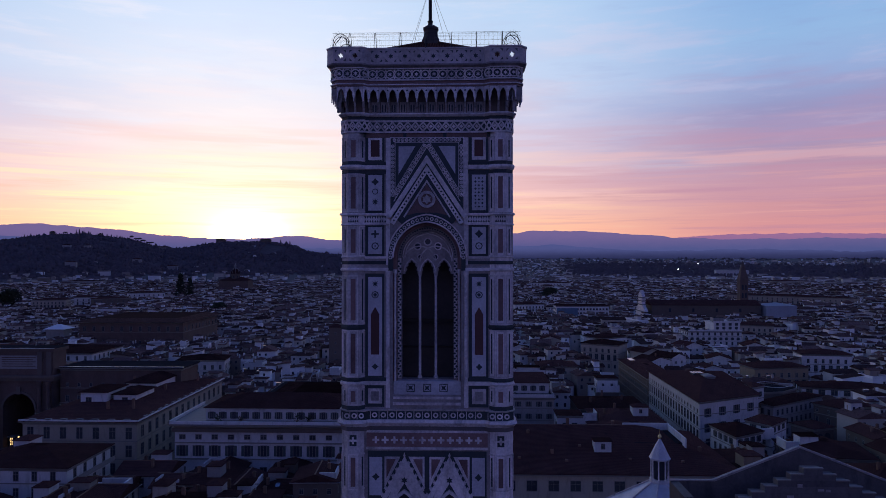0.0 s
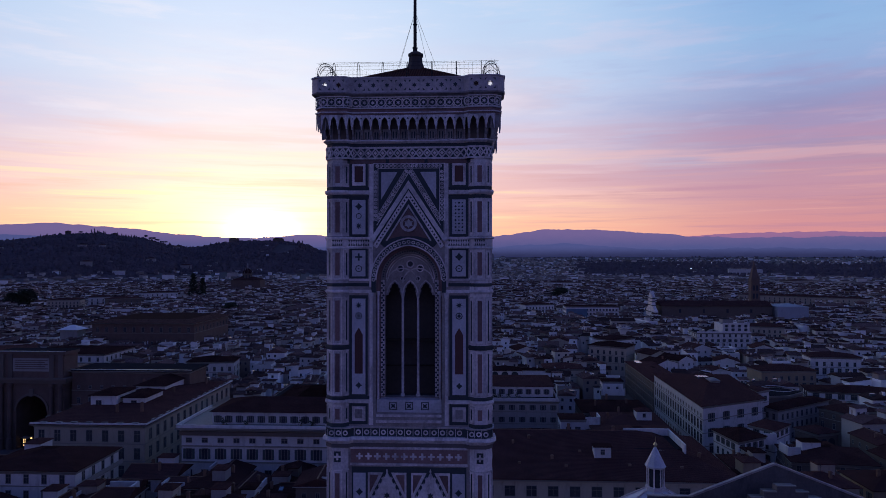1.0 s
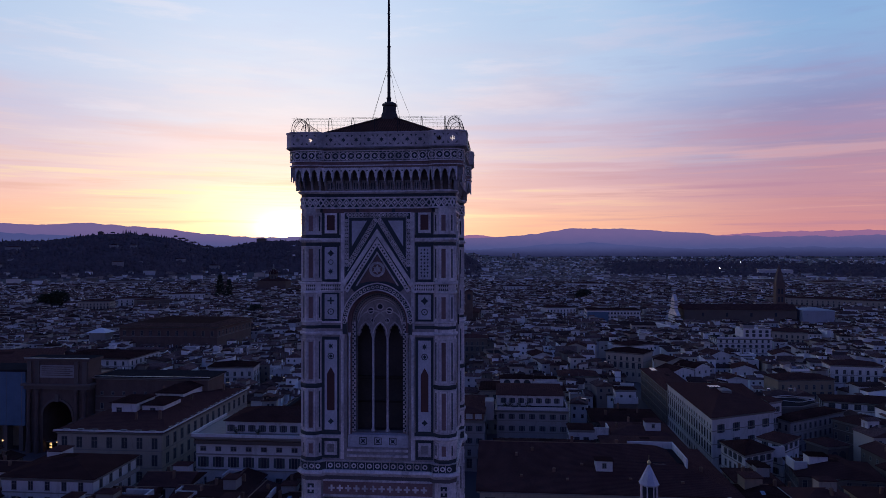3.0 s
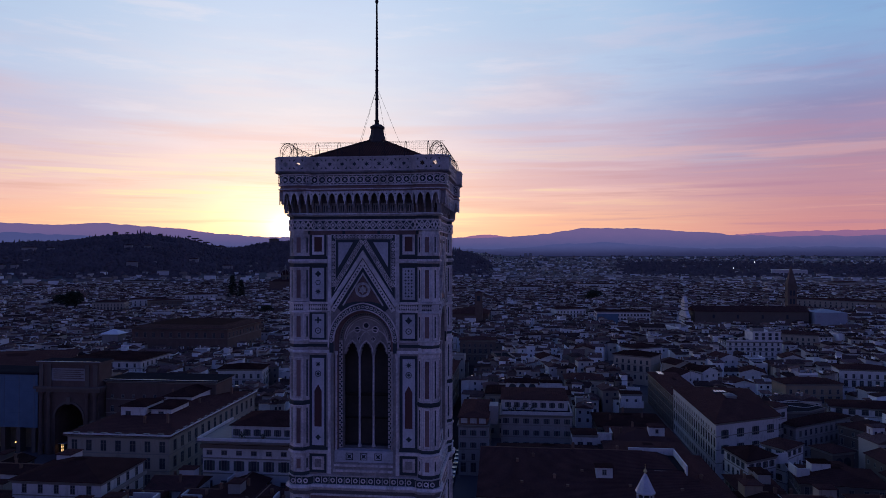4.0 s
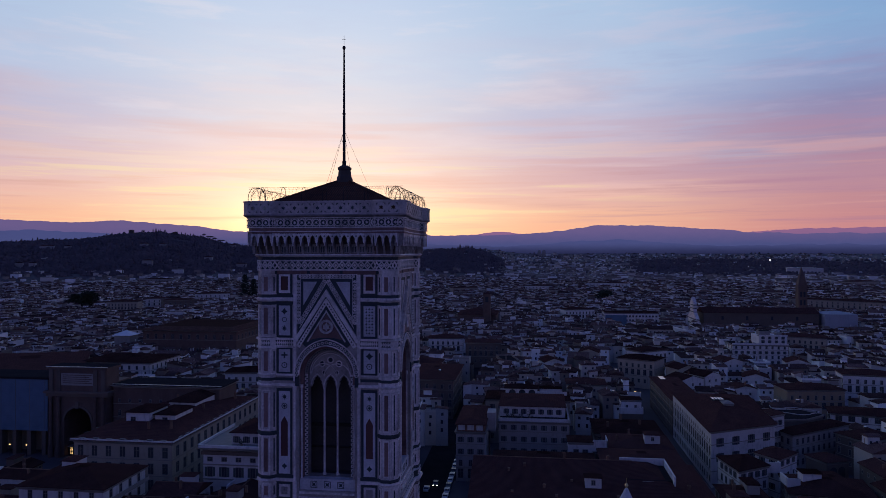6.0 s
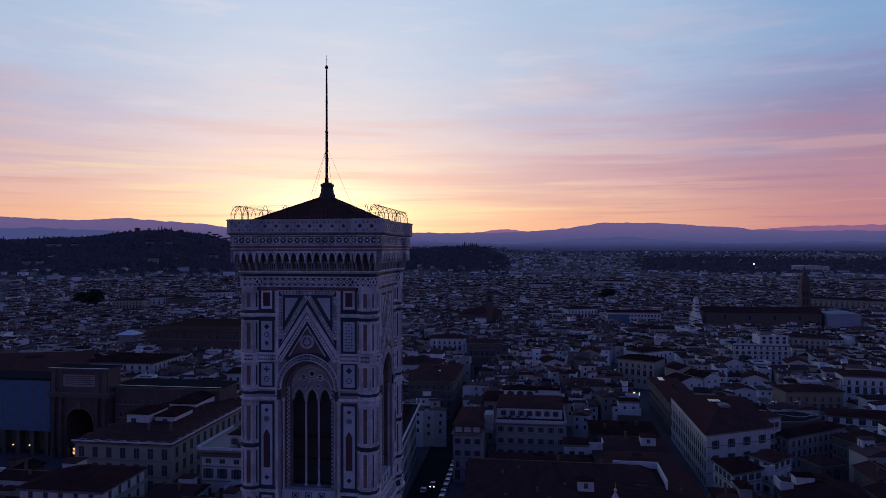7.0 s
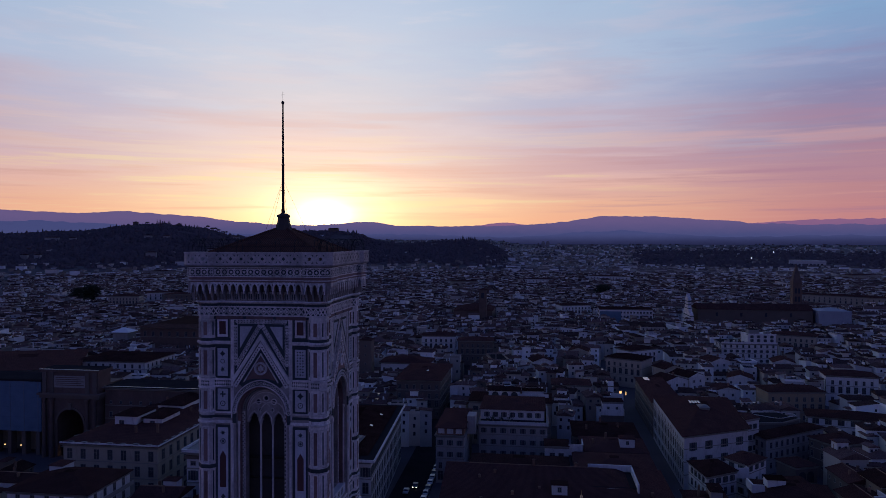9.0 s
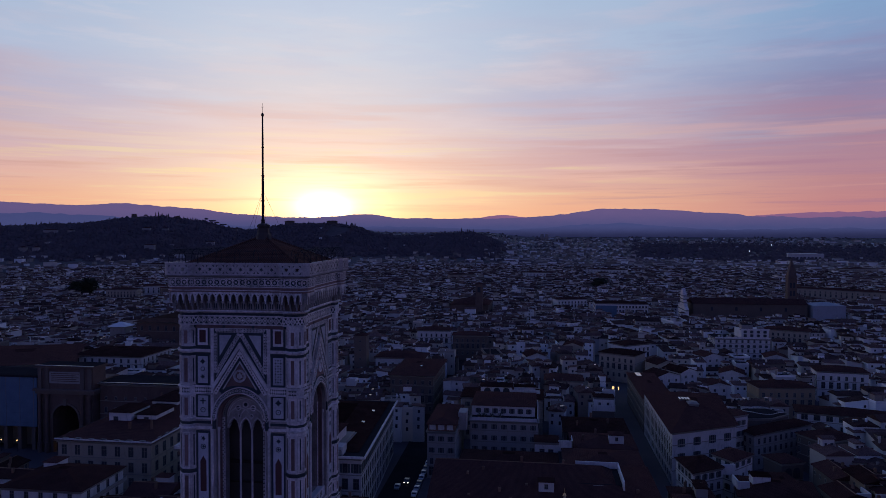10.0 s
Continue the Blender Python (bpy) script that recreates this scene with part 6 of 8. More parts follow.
part("terrace_floor", Geo().box(152, 404.2, 17.0, 168.8, 424, 17.1).box(169.2, 405.2, 22.6, 186.4, 411, 22.7).box(171, 411, 25.4, 178, 418, 25.5), PAVING, p9)
for i in range(5):
    part("roof_plant", Geo().box(155 + 2.7 * i, 408 + (i % 2) * 3, 17.1, 156.2 + 2.7 * i, 409.4 + (i % 2) * 3, 18.4), ZINC, p9)
keep(150, 384, 189, 426)

# houses behind the corner palace and along its street
row_ = palazzo("street_row", "dark row of houses along a narrow street", rect(80, 229.5, 93, 286), 15.2, 1.8, STONE, 4, ["tall", "tall", "shut", "small"], 3.4, 1.4, 3.6, (3,), cornice=0.6)
part("skylight", Geo().box(83, 274, 15.9, 85.5, 282, 16.3), SKYLIGHT, row_)
keep(79, 228, 94, 288)


def gable_house(label, a, b, depth, eave, wall, rise=1.9):
    """A house whose front gable runs from a to b; returns its Empty."""
    t = thing("gabled_house", label, "house", group="white gabled houses")
    a, b = Vector(a), Vector(b)
    u = (b - a).normalized()
    v = Vector((-u.y, u.x)) * depth
    m = (a + b) / 2
    quad = [a, b, b + v, a + v]
    part("wall", Geo().prism([tuple(p) for p in quad], 0, eave), wall, t)
    front, back = [(*a, eave), (*b, eave), (*m, eave + rise)], [(*(a + v), eave), (*(b + v), eave), (*(m + v), eave + rise)]
    part("gable_wall", Geo().loft([front, back]), wall, t)
    for side, other in ((a, -1), (b, 1)):
        e = side + u * 0.5 * other - v * (0.4 / depth)
        n = m - v * (0.4 / depth)
        f = v * ((depth + 0.8) / depth)
        slope = [(e.x, e.y, eave - 0.18), (n.x, n.y, eave + rise + 0.06), (n.x, n.y, eave + rise + 0.26), (e.x, e.y, eave + 0.02)]
        part("roof", Geo().loft([slope, [(x + f.x, y + f.y, z) for x, y, z in slope]]), ROOF, t)
    windows_on(t, (*a, 0), (*b, 0), eave - 3.0, 1, 3, "small", 4.4, 1.6)
    windows_on(t, (*a, 0), (*b, 0), eave - 6.6, 1, 3, "shut", 4.4, 1.6)
    c = m + v * 0.4 + u * 1.6
    part("chimney", chimney_mesh(1), None, t, "", Matrix.Translation((c.x, c.y, eave + rise * 0.8)))
    keep(min(p.x for p in quad) - 0.5, min(p.y for p in quad) - 1, max(p.x for p in quad) + 0.5, max(p.y for p in quad) + 0.5)
    return t


gable_house("white plastered house with low tiled gable roof", (95, 284), (107, 290), 13, 14.0, PALE)
gable_house("tall white house with gable above the roofs", (107.8, 291), (117, 297), 14, 15.0, PALE)
gable_house("pale plastered house with wide low gable", (130, 304), (142, 301), 13, 13.0, PALE)
gable_house("pale house with low rounded roof line", (117, 273), (128, 274), 11, 12.6, PALE, 1.3)
gable_house("white house among dark roofs with low gable", (146, 268), (157, 270), 12, 13.4, PALE)
gable_house("cream house with low gable above the street", (100, 316), (111, 321), 12, 14.4, CREAM)
gable_house("white house with low gable near a white block", (168, 352), (180, 350), 14, 13.8, PALE)
gable_house("pale house with gable above jumbled roofs", (132, 346), (143, 350), 13, 14.2, PALE)
gable_house("white house with gable by the market street", (28, 330), (39, 333), 13, 14.6, PALE)
gable_house("cream house with gable above dark roofs", (50, 372), (62, 370), 13, 15.0, CREAM)
pg = palazzo("cream_palazzo", "cream palazzo with a row of dark windows above low roofs", rect(38, 266, 56, 280), 14.5, 2.0, CREAM, 3, ["tall", "tall", "small"], 3.6, 3.0, 4.0, (0, 1), cornice=0.8)
keep(37, 264, 57, 282)
ph = palazzo("small_house", "small white rooftop house with terrace", rect(58.5, 228, 67, 235), 15.4, 0.8, PALE, 2, ["shut", "small"], 3.6, 8.6, 3.4, (0, 1, 3), cornice=0.3)
part("terrace_wall", Geo().box(57.5, 225.4, 10, 67.5, 225.7, 12.6).box(67.2, 225.4, 10, 67.5, 228, 12.6), PALE, ph)
part("terrace_floor", Geo().box(57.6, 225.7, 0, 67.2, 228, 11.4), STONE, ph)
keep(57, 225, 68, 236)

MID = [("palace_row_house", "cream riverside palace with rows of windows", -448, 672, 34, 18, 21, CREAM, 14), ("palace_row_house", "bluish white riverside palace", -447, 745, 26, 16, 20, PALE, 30),
       ("palace_row_house", "brown riverside palace with rows of windows", -410, 735, 40, 16, 19, STONE, 40), ("palace_row_house", "pale riverside palace with flat cornice", -423, 850, 46, 16, 20, PALE, 30),
       ("long_facade", "long pale classical front with many windows", -776, 1322, 76, 22, 20, ASHEN, 4), ("long_facade", "long white block with flat roof", 162, 1262, 74, 18, 19, PALE, -18),
       ("long_facade", "white apartment block above low roofs", 31, 1160, 46, 16, 18, PALE, -4), ("long_facade", "pale apartment block with tiled roof", -90, 1076, 44, 18, 18, CREAM, 20),
       ("long_facade", "white apartment block with many windows", 70, 662, 32, 16, 18, PALE, 18), ("long_facade", "long pale hotel front with rows of windows", 405, 818, 150, 20, 18, CREAM, -40),
       ("long_facade", "pale institution block with rows of windows", 655, 1350, 80, 30, 20, CREAM, 30), ("white_house", "white house with shuttered windows and dark roof", -40, 412, 24, 14, 17.5, PALE, 3),
       ("brown_house", "brown house with dark tiled roof", -12, 394, 24, 14, 17, STONE, 3), ("corner_building", "pale building along a narrow street", 98, 380, 22, 14, 15.5, PALE, 35),
       ("corner_building", "cream building along a narrow street", 80, 336, 22, 16, 16.5, CREAM, -30), ("arcade_house", "cream house with open rooftop loggia", 216, 460, 30, 16, 16, CREAM, -25),
       ("pale_house", "pale house with shuttered windows", -124, 264, 22, 14, 17, PALE, 8), ("red_house", "ochre house with dark tiled roof", 150, 262, 26, 14, 15, OCHRE, 6), ("white_house", "white house with rooftop terrace", 190, 300, 24, 14, 16, PALE, -8)]
for nm, lab, x, yy, w_, d_, h_, mat_, turn_ in MID:
    c_, s_ = math.cos(radians(turn_)), math.sin(radians(turn_))
    quad = [(x + a * c_ - b * s_, yy + a * s_ + b * c_) for a, b in rect(-w_ / 2, 0, w_ / 2, d_)]
    palazzo(nm, lab, quad, h_, 2.0, mat_, 3, ["tall", "grand", "tall"], 3.6 if yy < 700 else 6.0, h_ - 13.2, 4.3, (0, 3) if turn_ < 0 else (0, 1), cornice=0.7)
    r_ = max(w_, d_) / 2 * (abs(c_) if w_ > d_ else 1) + 3
    keep(x - r_, yy - 18 - abs(s_) * w_ / 2, x + r_, yy + d_ + 3 + abs(s_) * w_ / 2)
TENT = surface("white_canvas", (0.82, 0.82, 0.82), 0.7, 0.1, 1.0, 0.0)
tent = thing("marquee", "white fabric marquee among the roofs", "tent")
part("canopy", hip_roof(Geo(), -279, 390, -265, 402, 18.5, 3.0, 0.3), TENT, tent)
part("drum", Geo().box(-278, 391, 0, -266, 401, 18.4), ASHEN, tent)
keep(-279, 390, -264, 404)
# gothic church with its marble front and pointed bell tower
church = thing("gothic_church", "long brown stone church with white marble front and pointed bell tower", "church")
part("nave", Geo().box(180, 602, 0, 282, 628, 21), STONE, church)
part("nave_roof", hip_roof(Geo(), 180, 602, 282, 628, 21, 4.5, 0.8, True), ROOF, church)
part("aisle", Geo().box(182, 594, 0, 280, 602, 9), BROWNSTONE, church)
part("facade", Geo().loft([[(171, 610 - h, z), (174, 610 - h, z), (174, 610 + h, z), (171, 610 + h, z)] for h, z in ((18, 0), (18, 16), (15, 17.5), (9.5, 20), (7.4, 23), (7.2, 29), (7.8, 29.2), (0.4, 35))]), WHITE, church, "striped marble church front with scrolled shoulders")
for h, z in ((18, 6), (18, 10), (18, 14.5), (8.6, 21), (7.3, 24.5), (7.25, 27.5)):
    part("facade_stripe", Geo().box(170.9, 610 - h - 0.1, z, 174.1, 610 + h + 0.1, z + 0.8), GREEN, church)
part("nave_windows", Geo().box(196, 601.9, 14.5, 198, 602, 18).box(218, 601.9, 14.5, 220, 602, 18).box(240, 601.9, 14.5, 242, 602, 18).box(262, 601.9, 14.5, 264, 602, 18), GLASS, church)
TX, TY = 281.0, 642.0
part("campanile", Geo().box(TX - 4, TY - 4, 0, TX + 4, TY + 4, 44), BROWNSTONE, church)
for z in (26, 34):
    for dx in (-1.5, 1.5):
        part("belfry_window", Geo().box(TX + dx - 0.9, TY - 4.1, z, TX + dx + 0.9, TY - 3.98, z + 5), GLASS, church)
part("spire", Geo().loft([[(TX - 4.3, TY - 4.3, 44), (TX + 4.3, TY - 4.3, 44), (TX + 4.3, TY + 4.3, 44), (TX - 4.3, TY + 4.3, 44)], [(TX - .2, TY - .2, 63), (TX + .2, TY - .2, 63), (TX + .2, TY + .2, 63), (TX - .2, TY + .2, 63)]]), BROWNSTONE, church)
keep(165, 572, 292, 652)
shed = thing("sheeted_building", "large building wrapped in pale blue sheeting", "building")
part("wall", Geo().box(285, 596, 0, 313, 622, 21), WRAP, shed)
part("roof", hip_roof(Geo(), 285, 596, 313, 622, 21, 2.4, 0.3), WRAP, shed)
keep(283, 566, 316, 626)
# brick church with squat bell tower
ch2 = thing("brick_church", "dark brick church with low gable and square bell tower", "church")
part("nave", Geo().box(-52, 600, 0, -14, 650, 17), BROWNSTONE, ch2)
part("roof", hip_roof(Geo(), -52, 600, -14, 650, 17, 5, 0.8), ROOF, ch2)
part("bell_tower", Geo().box(-26, 590, 0, -19, 597, 38), BROWNSTONE, ch2)
part("bell_tower_roof", hip_roof(Geo(), -26, 590, -19, 597, 38, 2, 0.4), ROOF, ch2)
for z in (30,):
    part("belfry_window", Geo().box(-24, 589.9, z, -21, 590.05, z + 5), GLASS, ch2)
keep(-55, 588, -10, 652)
# domed church beyond the river
dc = thing("domed_church", "brown church with drum, ribbed dome and lantern over the roofs", "church", Matrix.Translation((-393, 1118, 0)))
part("nave", Geo().box(-24, -14, 0, 26, 16, 28), BROWNSTONE, dc)
part("nave_roof", hip_roof(Geo(), -24, -14, 26, 16, 28, 6, 0.8), ROOF, dc)
part("drum", Geo().lathe(0, 0, [(7.6, 24), (7.6, 38), (8.2, 38.4), (8.2, 39.2)], 16), STONE, dc)
for i in range(8):
    part("drum_window", Geo().slab(-0.9, 31.5, 0.9, 36, 7.5, 7.75), GLASS, dc, "", pose(0, 0, 0, 0, 0, 45 * i))
part("dome", Geo().lathe(0, 0, [(7.9 * math.cos(a * math.pi / 20), 39.2 + 9.5 * math.sin(a * math.pi / 20)) for a in range(0, 9)], 16), ROOF, dc, "tiled dome")
for i in range(8):
    part("dome_rib", Geo().tube([(8.0 * math.cos(a * math.pi / 20), 0, 39.2 + 9.6 * math.sin(a * math.pi / 20)) for a in range(0, 9)], 0.3, 5), TRIM, dc, "", pose(0, 0, 0, 0, 0, 45 * i + 22.5))
part("lantern", Geo().lathe(0, 0, [(2.0, 47.8), (1.7, 48.4), (1.6, 53), (2.1, 53.4), (1.4, 54.4), (0.2, 57.5)], 10), TRIM, dc)
keep(-421, 1100, -363, 1138)
# medieval tower house
th = thing("tower_house", "plain tall stone tower house", "tower")
part("wall", Geo().box(-70, 304, 0, -63, 311, 29), STONE, th)
part("roof", hip_roof(Geo(), -70, 304, -63, 311, 29, 1.5, 0.4), ROOF, th)
for z in (15, 20, 25):
    part("window", WIN["small"], None, th, "", Matrix.Translation((-66.5, 304, z)))
keep(-71, 302, -62, 313)
keep(-7, 134, 9, 160)

# baptistery: octagon with white pyramid roof and lantern
bap = thing("baptistery", "octagonal marble baptistery with white pyramid roof and lantern", "church")
BX, BY = 39.5, 64.0
part("wall", Geo().prism(octagon(13.2, BX, BY), 0, 17), WHITE, bap)
part("cornice", Geo().loft([[(x, y, z) for x, y in octagon(r, BX, BY)] for r, z in ((13.2, 16.2), (13.8, 16.8), (13.8, 17.2), (13.0, 17.3))]), WHITE, bap)
part("roof", Geo().loft([[(x, y, z) for x, y in octagon(r, BX, BY)] for r, z in ((13.3, 17.2), (1.7, 24.3), (1.6, 24.6))]), BLUISH, bap, "white marble pyramid roof")
ribs = Geo()
for x, y in octagon(13.3):
    ribs.tube([(BX + x, BY + y, 17.3), (BX + x * 0.13, BY + y * 0.13, 24.4)], 0.14, 6)
part("roof_ribs", ribs, WHITE, bap)
part("lantern_base", Geo().prism(octagon(1.75, BX, BY), 24.3, 24.9), WHITE, bap)
part("lantern_core", Geo().prism(octagon(1.15, BX, BY), 24.9, 28.6), GLASS, bap)
for x, y in octagon(1.45):
    part("lantern_column", Geo().lathe(BX + x, BY + y, [(0.18, 24.9), (0.13, 25.1), (0.12, 28.2), (0.2, 28.6)], 8), WHITE, bap)
part("lantern_roof", Geo().loft([[(x, y, z) for x, y in octagon(r, BX, BY)] for r, z in ((1.7, 28.5), (1.85, 28.8), (1.7, 29.0), (0.5, 31.6), (0.2, 32.2))]), BLUISH, bap)
part("lantern_ball", Geo().lathe(BX, BY, [(0.06, 32.1), (0.15, 32.3), (0.38, 32.7), (0.15, 33.1), (0.05, 33.2), (0.04, 34.1)], 10), GILT, bap, "gilded ball")
keep(20, 40, 60, 90)

# back of the cathedral front: gable, stepped wall and nave
dom = thing("cathedral", "back of a marble cathedral front with raking gable and stepped coping", "church")
part("gable", Geo().plate([(22.4, 0), (52, 0), (52, 45.2), (42.3, 45.3), (34.1, 48.5), (26.3, 45.4), (22.4, 45.4)], 1.7, 2.2), SOOTY, dom)
part("gable_coping", Geo().band([(26.3, 45.45), (34.1, 48.6), (42.4, 45.4)], 0.09, 1.9, 2.3).slab(22.3, 45.4, 26.3, 45.5, 1.9, 2.3).slab(42.3, 45.3, 52, 45.4, 1.9, 2.3), GREY, dom)
part("parapet_return", Geo().box(22.3, -6.5, 30, 23.0, -2.2, 45.2).box(22.3, -6.5, 45.2, 23.1, -2.2, 45.35).box(23, -6.5, 30, 27.2, -5.8, 43.6), SOOTY, dom)
for i in range(6):
    za, zb, half_ = 45.0 + 0.52 * (i - 1), 45.0 + 0.52 * i, 6.4 - 1.12 * i
    part("wall_step", Geo().slab(33.7 - half_, 38 if i == 0 else za, 33.7 + half_, zb, 4.6, 5.6), SOOTY, dom)
    if i == 5:
        part("step_coping", Geo().slab(33.7 - half_ - 0.06, zb, 33.7 + half_ + 0.06, zb + 0.09, 5.35, 5.68), TRIM, dom)
        continue
    for s_ in (-1, 1):
        u_ = 33.7 + s_ * half_
        part("step_coping", Geo().slab(min(u_ + 0.06 * s_, u_ - 1.1 * s_), zb, max(u_ + 0.06 * s_, u_ - 1.1 * s_), zb + 0.09, 5.35, 5.68), TRIM, dom)
blk = Geo().box(-0.45, -0.04, -0.2, 0.45, 0.04, 0.2).mesh("stone_block", GREY)
rb = random.Random(3)
for i in range(46):
    u, z = rb.uniform(27, 41), rb.uniform(41, 47.4)
    if z < 44.6 + 0.42 * min(u - 27.6, 39.8 - u):
        part("stone_block", blk, None, dom, "", Matrix.Translation((u, -5.6, z)) @ Matrix.Diagonal((rb.uniform(0.3, 0.7), 1, rb.uniform(0.4, 0.8), 1)))
part("nave_wall", Geo().box(22, -150, 0, 46, -5.6, 36), GREY, dom)
part("nave_roof", hip_roof(Geo(), 22, -150, 46, -5.8, 36, 4, 0.5, True), ROOF, dom)
keep(10, -160, 60, 10)

# ---- the town's houses ----
keep(-17, 60, -6, 200)         # street beside the tower
keep(-17, 200, -10, 420)
keep(70, 134, 79, 300)         # street beside the corner palace
keep(73, 300, 79, 420)
keep(-24, -30, 24, 92)         # cathedral square
keep(24, -30, 75, 92)


def free(x0, y0, x1, y1):
    return all(x1 < a or x0 > c or y1 < b or y0 > d for a, b, c, d in RESERVED)


PROTO = []


def house_proto(w, d, h, gable, wall, kind, extra):
    t = thing("house", "", "house", group="houses of the old town")
    part("wall", Geo().box(-w / 2, -d / 2, 0, w / 2, d / 2, h), wall, t)
    rise = min(w, d) * 0.17
    part("gutter", Geo().box(-w / 2 - 0.62, -d / 2 - 0.68, h - 0.2, w / 2 + 0.62, -d / 2 - 0.54, h - 0.06), ZINC, t)
    if w >= d:
        q = 0.3 if gable else d / 2
        part("ridge_tiles", Geo().box(-w / 2 + q - 0.8, -0.14, h + rise - 0.04, w / 2 - q + 0.8, 0.14, h + rise + 0.1), BRICK, t)
    else:
        q = 0.3 if gable else w / 2
        part("ridge_tiles", Geo().box(-0.14, -d / 2 + q - 0.8, h + rise - 0.04, 0.14, d / 2 - q + 0.8, h + rise + 0.1), BRICK, t)
    part("roof", hip_roof(Geo(), -w / 2, -d / 2, w / 2, d / 2, h, rise, 0.55, gable), ROOF, t)
    if gable:
        g = Geo()
        if w >= d:
            for x in (-w / 2, w / 2):
                g.add([(x, -d / 2, h - 0.2), (x, d / 2, h - 0.2), (x, 0, h + rise * 0.93)], [(0, 1, 2)])
        else:
            for y in (-d / 2, d / 2):
                g.add([(-w / 2, y, h - 0.2), (w / 2, y, h - 0.2), (0, y, h + rise * 0.93)], [(0, 1, 2)])
        part("gable_wall", g, wall, t)
    fl = 2
    windows_on(t, (-w / 2, -d / 2, 0), (w / 2, -d / 2, 0), h - fl * 3.4 + 0.6, fl, 3.4, kind, 3.1)
    windows_on(t, (w / 2, -d / 2, 0), (w / 2, d / 2, 0), h - 2.8, 1, 3.4, kind, 3.6)
    windows_on(t, (-w / 2, d / 2, 0), (-w / 2, -d / 2, 0), h - 2.8, 1, 3.4, kind, 3.6)
    part("chimney", chimney_mesh(extra % 3), None, t, "", Matrix.Translation((w * 0.22, d * 0.12, h + rise * 0.75)))
    if extra % 2:
        part("chimney", chimney_mesh((extra + 1) % 3), None, t, "", Matrix.Translation((-w * 0.27, -d * 0.2, h + rise * 0.6)))
    if extra % 3 == 0:
        part("skylight", SKYL, None, t, "", Matrix.Translation((-w * 0.1, -d * 0.22, h + rise * 0.58)) @ pose(0, 0, 0, 18, 0, 0))
    if extra % 3 != 2:
        part("rooftop_room", Geo().box(-w * 0.3, 0, h, -w * 0.02, d * 0.32, h + rise + 1.6), wall, t)
        part("rooftop_roof", hip_roof(Geo(), -w * 0.3, 0, -w * 0.02, d * 0.32, h + rise + 1.6, 0.6, 0.3), ROOF, t)
    if extra % 4 == 2:
        part("terrace_wall", Geo().box(w * 0.08, -d * 0.42, h, w * 0.44, -d * 0.38, h + 1.7).box(w * 0.42, -d * 0.42, h, w * 0.46, d * 0.1, h + 1.7), PALE, t)
    if extra % 5 == 0:
        part("aerial", DISH, None, t, "", Matrix.Translation((w * 0.1, 0, h + rise * 0.8)))
    return t


HOUSE_LABELS = ["cream plastered town house with clay tiled roof", "white plastered town house with clay tiled roof", "ochre plastered town house with shuttered windows", "grey plastered town house with tiled roof", "old stone-walled town house with tiled roof"]
hr = random.Random(11)
for i in range(18):
    w_, d_ = hr.uniform(8, 15), hr.uniform(10, 14.5)
    wi = (0, 1, 2, 3, 4, 1, 0, 4, 2, 3)[i % 10]
    t = house_proto(w_, d_, hr.uniform(12.5, 18.5), i % 3 != 0, WALLS[wi], ("shut", "tall", "small")[i % 3], i)
    t["label"] = HOUSE_LABELS[wi]
    PROTO.append((t, w_, d_))
used = set()
near_count = 0
HOUSE_LIMIT = 106


def district(x, y):
    """Turn of the streets, in degrees, by quarter of the town."""
    return 3.0 + (12.0 if y < 420 else 55.0) * noise.noise((x * 0.004, y * 0.004, 1.7)) if y > 230 else 1.5


LOW = []         # places of the farther houses: x, y, width, depth, height, turn
y = 74.0
row = 0
while y < 1500:
    pitch_y = 9.6 if y < 420 else 10.2 + (y - 420) * 0.004
    half = 0.86 * (y + 140) + 30
    x = -half
    while x < half:
        w_ = hr.uniform(5.0, 9.5) * (2.4 if y > 330 and hr.random() < 0.1 else 1.0)
        jx, jy = x + w_ / 2, y + hr.uniform(-3.5, 3.5)
        street = abs(((jx + 400 + 0.06 * y + 9 * noise.noise((jx * 0.02, y * 0.02, 3))) % 66) - 5) < 2.5
        if not street and free(jx - w_ / 2, jy - 6.5, jx + w_ / 2, jy + 6.5):
            inview = -0.80 * (jy + 70) - 10 < jx < 0.72 * (jy + 75) + 40
            if y < 330 and inview and near_count < HOUSE_LIMIT:
                idx = hr.randrange(len(PROTO))
                while jx > 85 and jy < 215 and not PROTO[idx][0]["label"].startswith(("old", "ochre")):
                    idx = hr.randrange(len(PROTO))
                t, pw, pd = PROTO[idx]
                at = Matrix.Translation((jx, jy, (hr.uniform(-4.0, -0.5) if jy < 118 or (jx > 85 and jy < 165) else hr.uniform(-4.0, 1.0)))) @ pose(0, 0, 0, 0, 0, district(jx, jy) + hr.choice((0, 0, 90, 180, 270)) + hr.uniform(-2, 2))
                if idx in used:
                    copy_thing(t, at)
                else:
                    t.matrix_basis = at
                    used.add(idx)
                near_count += 1
            elif (inview or y < 330) and math.hypot(jx, jy + 140) < 1620:
                LOW.append((jx, jy, w_ * hr.uniform(0.9, 1.15), pitch_y * hr.uniform(0.75, 1.2), hr.choice((hr.uniform(10.5, 14.5), hr.uniform(9, 16.2))), district(jx, jy) + hr.uniform(-11, 11)))
        x += w_ + hr.choice((0, 0.3, 0.3, 1.0, 3.0))
    y += pitch_y + (5.0 if row % 4 == 3 else 0.0)
    row += 1
for idx, (t, _, _) in enumerate(PROTO):
    if idx not in used:
        for o in [*t.children_recursive, t]:
            bpy.data.objects.remove(o)


